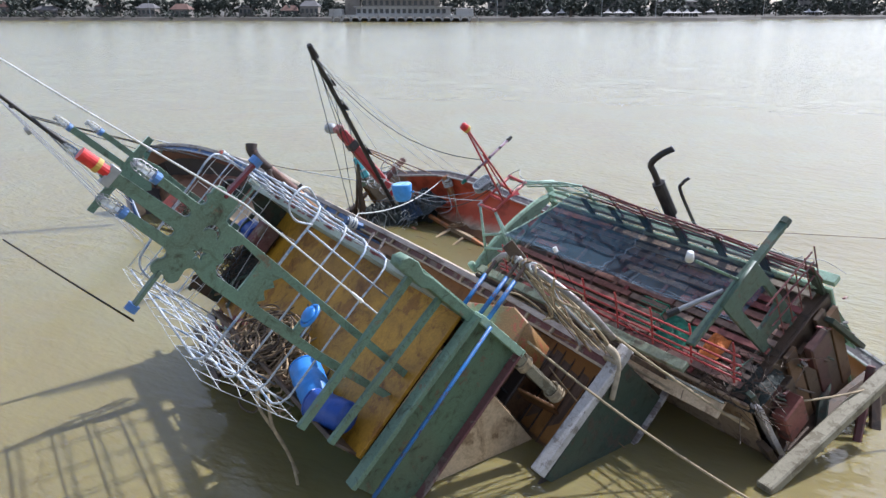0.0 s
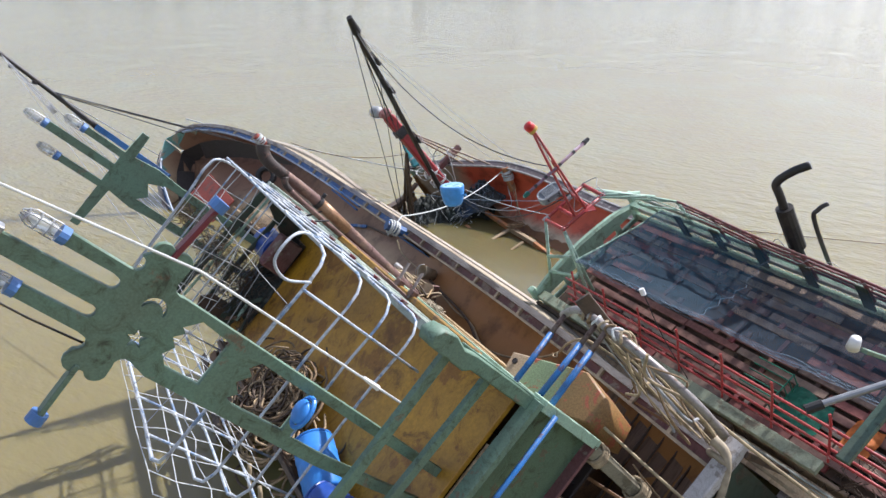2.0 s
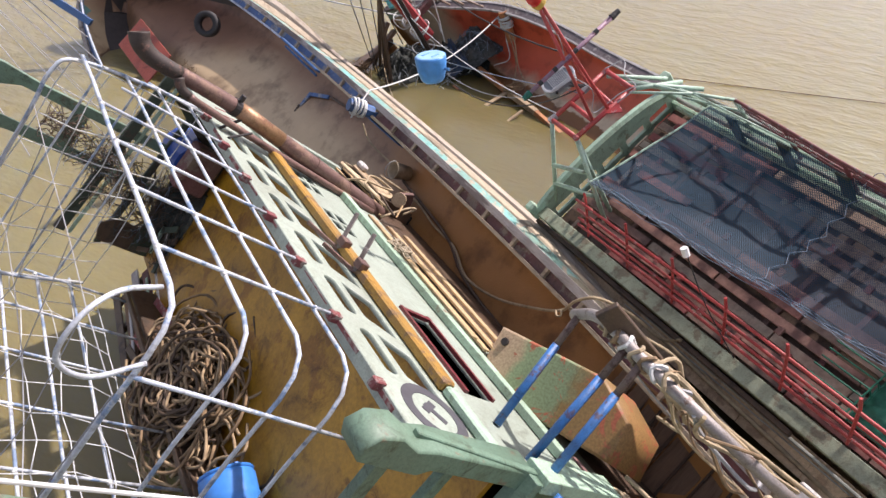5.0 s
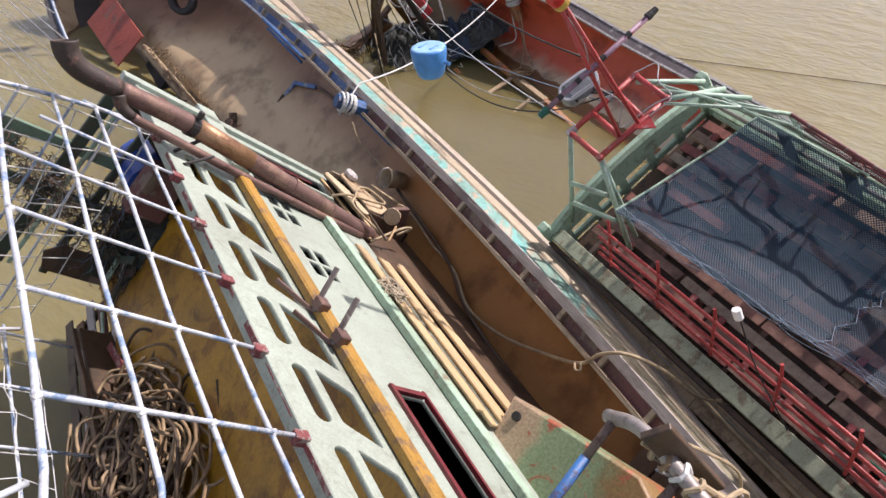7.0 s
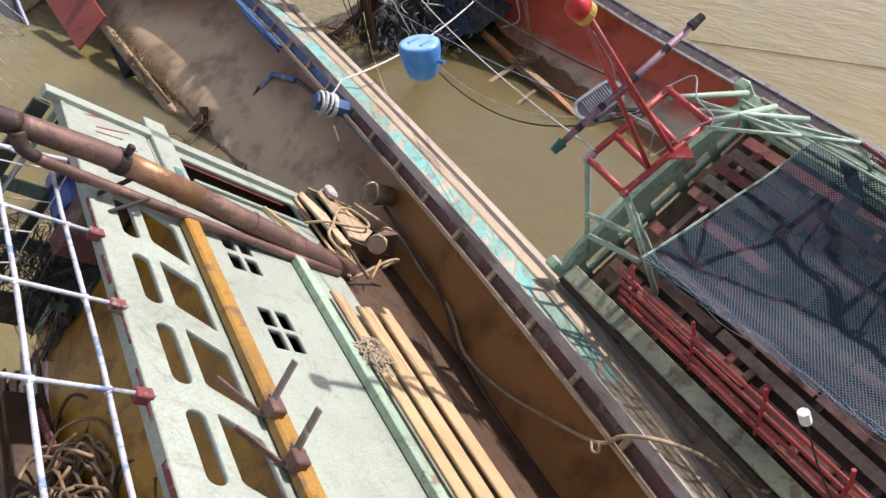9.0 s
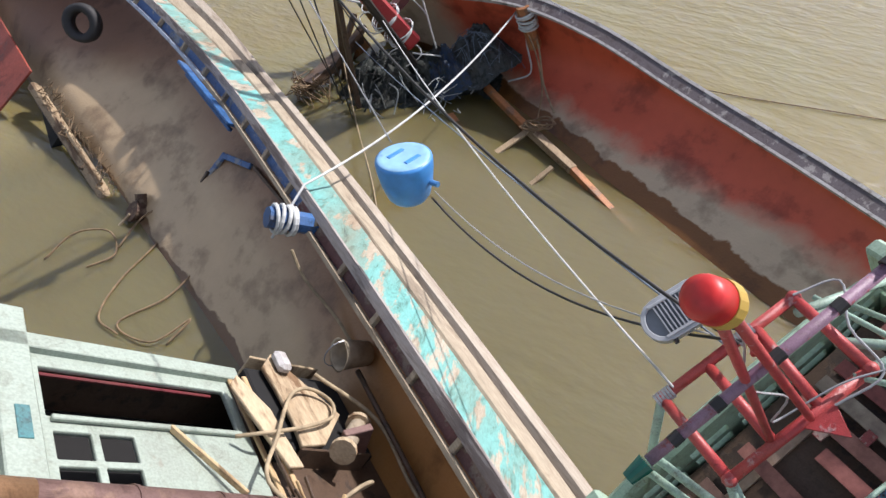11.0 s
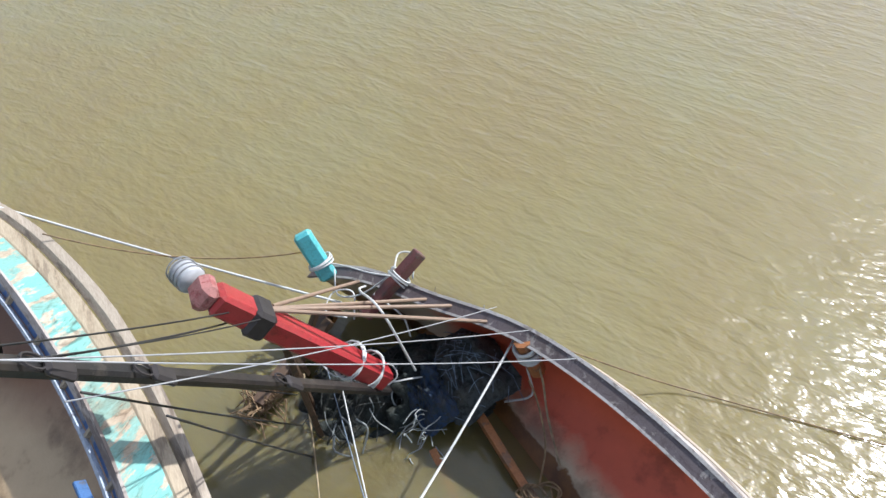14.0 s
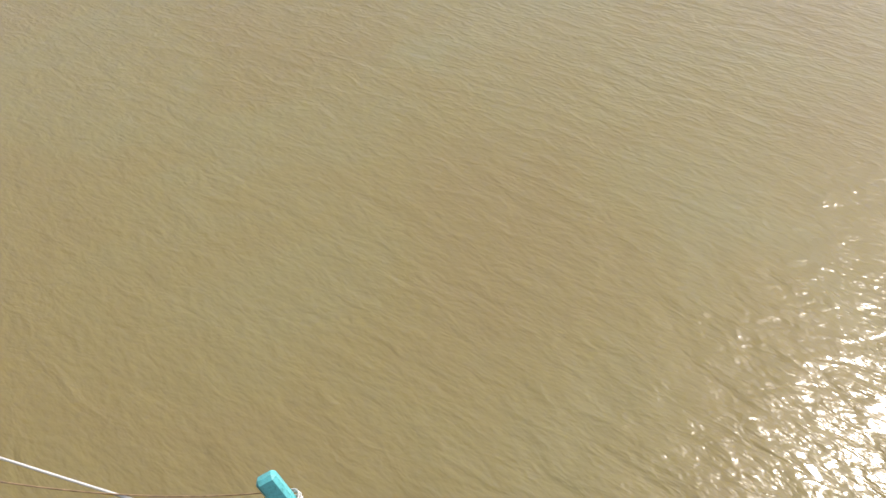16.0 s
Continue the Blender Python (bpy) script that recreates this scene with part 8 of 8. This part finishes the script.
# net spilling out over the sunken port bow
nh = cloth_heap("net_heap", Matrix.Translation((-2.35, 25.65, -0.12)) @ Matrix.Rotation(0.6, 4, "Z"), "dark fishing net spilling over the sunken bow", "net", DARKNET, (1.15, 0.85, 0.75), 31, 48, 1.2)
strands(nh, 80, (1.2, 0.95, 0.8), 0.007, GREYNET, 32)
bm = bmesh.new()
rnd = random.Random(63)
for k in range(16):
    a = Vector((rnd.uniform(-0.9, 0.9), rnd.uniform(-0.75, 0.2), rnd.uniform(0.3, 0.75)))
    add_tube(bm, smooth_line([a, a + Vector((rnd.uniform(-0.15, 0.15), -0.15, -0.15)), a + Vector((rnd.uniform(-0.25, 0.25), rnd.uniform(-0.4, -0.1), -0.5))], 4), rnd.choice((0.006, 0.009, 0.014)), 5)
part("frayed_end", bm, LIGHTNET, nh, "pale frayed net ends")["kind"] = "stuff"
# wreckage behind the leaning timber
wk = thing("wreckage", "dark wet broken stern timbers lying in the water", "debris")
for k, (p, q, w) in enumerate((((6.4, 11.0, -0.1), (8.7, 12.3, 0.75), 0.36), ((7.2, 11.6, 0.1), (9.0, 12.2, 1.1), 0.22), ((7.0, 10.9, -0.1), (7.5, 11.9, 0.9), 0.2), ((7.9, 11.2, -0.1), (8.4, 12.0, 1.2), 0.16), ((8.5, 11.6, -0.1), (8.8, 12.4, 0.8), 0.2), ((6.0, 10.6, -0.1), (6.9, 11.6, 0.5), 0.24))):
    part("timber", beam(p, q, w, w * 0.7, bevel=0.03), (WOODDARK, WOODDARK, GREENDARK, WOODMAROON)[k % 4], wk)
# leaning timber at the red trawler's stern
lt = thing("timber_beam", "pale weathered square timber leaning at the stern", "timber")
part("beam", beam((5.5, 9.8, 0.0), (8.6, 11.7, 1.25), 0.29, 0.24, bevel=0.03), OLIVEWOOD, lt)
rg = thing("cloth_rag", "muddy cloth tied round the transom beam", "rag", B1 @ W((2.36, -9.65, 0.78)))
part("knot", tube(smooth_line([(0.15, 0.1, 0.25), (0.12, -0.05, 0.15), (0.0, -0.15, 0.05), (-0.25, -0.2, -0.1), (-0.55, -0.22, -0.28)], 4), 0.075, 8, taper=0.05), CLOTHTAN, rg, smooth=True)
part("band", tube([(0.0, 0.16 * math.cos(t), 0.14 * math.sin(t)) for t in (math.pi * k / 8 for k in range(16))], 0.045, 7, True), CLOTHTAN, rg, smooth=True)

# ---- far bank ----
bank_y = 395.0
bm = bmesh.new()
rows = []
for i in range(61):
    x = -1500 + 50 * i
    w = 6 * noise.noise((x * 0.004, 3.1, 0)) + (16 if x < -60 else 0) + (60 if x > 150 else 0) * 1.0
    rows.append([(x, bank_y + w, -0.5), (x, bank_y + w + 3, 1.6), (x, bank_y + w + 80, 2.4), (x, 2900, 3.0)])
loft(rows, bm=bm)
tagged(part("far_bank", bm, BANK), "far river bank with a low sea wall", "bank", kind="structure")


def crown_mesh(bm, c, r, h, rnd, n=26):
    """Clumps of small leaf cards round a trunk top."""
    for k in range(n):
        a, u = rnd.uniform(0, 6.28), rnd.uniform(-1, 1)
        q = math.sqrt(max(0, 1 - u * u)) * rnd.uniform(0.55, 1.0)
        p = Vector(c) + Vector((r * q * math.cos(a), r * q * math.sin(a), h * u * 0.5))
        s = rnd.uniform(0.22, 0.42) * r
        vs = [bm.verts.new(p + Vector((rnd.uniform(-s, s), rnd.uniform(-s, s), rnd.uniform(-s, s) * 0.8))) for _ in range(5)]
        for i, j, l in ((0, 1, 2), (0, 2, 3), (0, 3, 4), (1, 2, 4), (1, 3, 4)):
            bm.faces.new((vs[i], vs[j], vs[l]))


rnd = random.Random(77)
for k in range(64):
    x = -300 + k * 11.5 + rnd.uniform(-5, 5)
    if -62 < x < 18:
        d = 60
    else:
        d = rnd.uniform(14, 45)
    base = bank_y + (20 if x < -60 else 0) + (60 if x > 150 else 0) + d
    hgt = rnd.uniform(7, 15) * (1.15 if x < -120 else 1.0)
    t = thing("tree", "dark green broadleaf tree on the far bank", "tree", Matrix.Translation((x, base, 1.5)), "far bank trees")
    part("trunk", tube([(0, 0, -0.2), (0.2, 0, hgt * 0.5)], 0.4, 6, taper=0.2), WOODDARK, t)
    bm = bmesh.new()
    for j in range(4):
        crown_mesh(bm, (rnd.uniform(-3, 3), rnd.uniform(-2, 2), hgt * rnd.uniform(0.4, 0.85)), rnd.uniform(2.5, 4.5), rnd.uniform(3, 6), rnd)
    part("crown", bm, TREES, t)
bm = bmesh.new()
for k in range(420):
    x = -420 + k * 2.6 + rnd.uniform(-2, 2)
    base = bank_y + (18 if x < -60 else 30) + (60 if x > 150 else 0) + rnd.uniform(0, 22)
    crown_mesh(bm, (x, base, rnd.uniform(1.8, 4.2)), rnd.uniform(2.0, 4.0), rnd.uniform(2.5, 5), rnd, 14)
for k in range(520):
    x = -430 + k * 2.15 + rnd.uniform(-3, 3)
    base = bank_y + (60 if -62 < x < 18 else 45) + (60 if x > 150 else 0) + rnd.uniform(0, 40)
    crown_mesh(bm, (x, base, rnd.uniform(5.0, 17.0) * (0.9 + 0.5 * noise.noise((x * 0.02, 1.3, 0)))), rnd.uniform(4.0, 6.5), rnd.uniform(6, 9), rnd, 20)
tagged(part("far_bushes", bm, TREES), "dark bushes along the far river bank", "bushes", kind="stuff")


def far_house(x, y, w, d, h, roof, mat, rmat, label, storeys=1, windows=4):
    ob = thing("far_house", label, "building", Matrix.Translation((x, y, 1.8)), "far bank houses")
    part("wall", box(-w / 2, w / 2, -d / 2, d / 2, 0, h, 0), mat, ob)
    bm = bmesh.new()
    pts = [(-w / 2 - 0.5, -d / 2 - 0.5, h), (w / 2 + 0.5, -d / 2 - 0.5, h), (w / 2 + 0.5, d / 2 + 0.5, h), (-w / 2 - 0.5, d / 2 + 0.5, h)]
    lo = [bm.verts.new(p) for p in pts]
    hi = [bm.verts.new((-w * 0.3, 0, h + roof)), bm.verts.new((w * 0.3, 0, h + roof))]
    bm.faces.new(lo[::-1])
    bm.faces.new((lo[0], lo[1], hi[1], hi[0]))
    bm.faces.new((lo[2], lo[3], hi[0], hi[1]))
    bm.faces.new((lo[1], lo[2], hi[1]))
    bm.faces.new((lo[3], lo[0], hi[0]))
    part("roof", bm, rmat, ob)
    for s in range(storeys):
        for k in range(windows):
            cx = -w / 2 + w * (k + 0.5) / windows
            z = h * (s + 0.35) / storeys
            part("window", box(cx - w / windows * 0.28, cx + w / windows * 0.28, -d / 2 - 0.06, -d / 2 - 0.01, z, z + h / storeys * 0.42, 0), FARGLASS, ob)
    return ob


rh = random.Random(5)
for k, x in enumerate((-268, -240, -205, -176, -152, -118, -92, -78)):
    far_house(x, bank_y + 30 + rh.uniform(0, 25), rh.uniform(9, 16), 9, rh.uniform(3.5, 6), rh.uniform(2, 3.2), (FARWALL, FARPALE)[k % 2], (FARROOF, FARGREY)[k % 2], "low house with pitched roof among trees on the far bank")
for k, x in enumerate((46, 78, 112, 150, 185, 222, 262, 300)):
    far_house(x, bank_y + 75 + (60 if x > 150 else 0) + rh.uniform(0, 15), rh.uniform(20, 34), 12, rh.uniform(8, 13), 1.5, (FARPALE, FARWALL)[k % 2], FARGREY, "pale multi-storey building on the far waterfront", 3, 7)

# waterfront building on arches
pav = thing("waterfront_hall", "white waterfront hall on arched piles over the river", "building", Matrix.Translation((-22, bank_y - 6, 0)))
part("deck", box(-38, 38, -7, 9, 2.6, 3.4, 0), FARWHITE, pav)
for k in range(16):
    x = -36 + k * 4.8
    bm = bmesh.new()
    loft([[(x + 1.9 * math.cos(t) + 2.4, -7.1, 2.6 - 2.2 + 2.1 * math.sin(t)), (x + 2.6 * math.cos(t) + 2.4, -7.1, 2.65 - 2.2 + 2.6 * math.sin(t))] for t in (math.pi * i / 8 for i in range(9))], bm=bm)
    part("arch", thick(bm, 0.5), FARWHITE, pav)
    part("pile", box(x - 0.45, x + 0.45, -7, -6, -1, 2.6, 0), FARWALL, pav)
part("hall", box(-24, 26, -3, 8, 3.4, 7.2, 0), FARWHITE, pav)
part("upper_hall", box(-20, 20, -2, 7, 7.6, 11.5, 0), FARPALE, pav)
part("balcony", box(-25, 27, -4.5, 8, 7.2, 7.6, 0), FARWHITE, pav)
part("tower", box(-30, -22, 0, 8, 3.4, 16, 0), FARPALE, pav)
part("roof", box(-22, 22, -3.5, 8, 11.5, 12.1, 0), FARROOF, pav)
part("kiosk", box(-38, -31, -5, 4, 3.4, 6.4, 0), FARWHITE, pav)
part("kiosk", box(29, 38, -5, 4, 3.4, 6.6, 0), FARWHITE, pav)
for k in range(16):
    x = -22.5 + k * 3.0
    part("window", box(x - 0.9, x + 0.9, -3.08, -3.01, 4.2, 6.4, 0), FARGLASS, pav)
    if 0 < k < 14:
        part("window", box(x - 0.8, x + 0.8, -2.08, -2.01, 8.3, 10.6, 0), FARGLASS, pav)
# white canopy tents on the waterfront
for x in (58, 66, 92, 98, 104, 126, 131, 136, 141, 172, 235, 241, 290):
    t = thing("canopy_tent", "white peaked canopy tent on the far waterfront", "tent", Matrix.Translation((x, bank_y + 12 + (62 if x > 150 else 0), 1.8)), "canopy tents")
    bm = bmesh.new()
    prof = [(-2.6, -2.6), (2.6, -2.6), (2.6, 2.6), (-2.6, 2.6)]
    lo = [bm.verts.new((a, b, 2.4)) for a, b in prof]
    md = [bm.verts.new((a * 0.4, b * 0.4, 3.1)) for a, b in prof]
    tp = bm.verts.new((0, 0, 4.6))
    for i in range(4):
        bm.faces.new((lo[i], lo[(i + 1) % 4], md[(i + 1) % 4], md[i]))
        bm.faces.new((md[i], md[(i + 1) % 4], tp))
    part("canvas", bm, FARWHITE, t)
    for a, b in prof:
        part("pole", tube([(a, b, 0), (a, b, 2.4)], 0.08, 5), STEEL, t)
for x in (-170, 30, 88, 118, 205):
    t = thing("lamp_post", "thin grey lamp post on the far waterfront", "lamp post", Matrix.Translation((x, bank_y + 10 + (62 if x > 150 else 0) + (18 if x < -60 else 0), 1.6)), "lamp posts")
    part("pole", tube([(0, 0, 0), (0, 0, 14)], 0.22, 6, taper=0.12), STEEL, t)
    part("head", box(-1.0, 1.0, -0.2, 0.2, 14, 14.3, 0), STEEL, t)
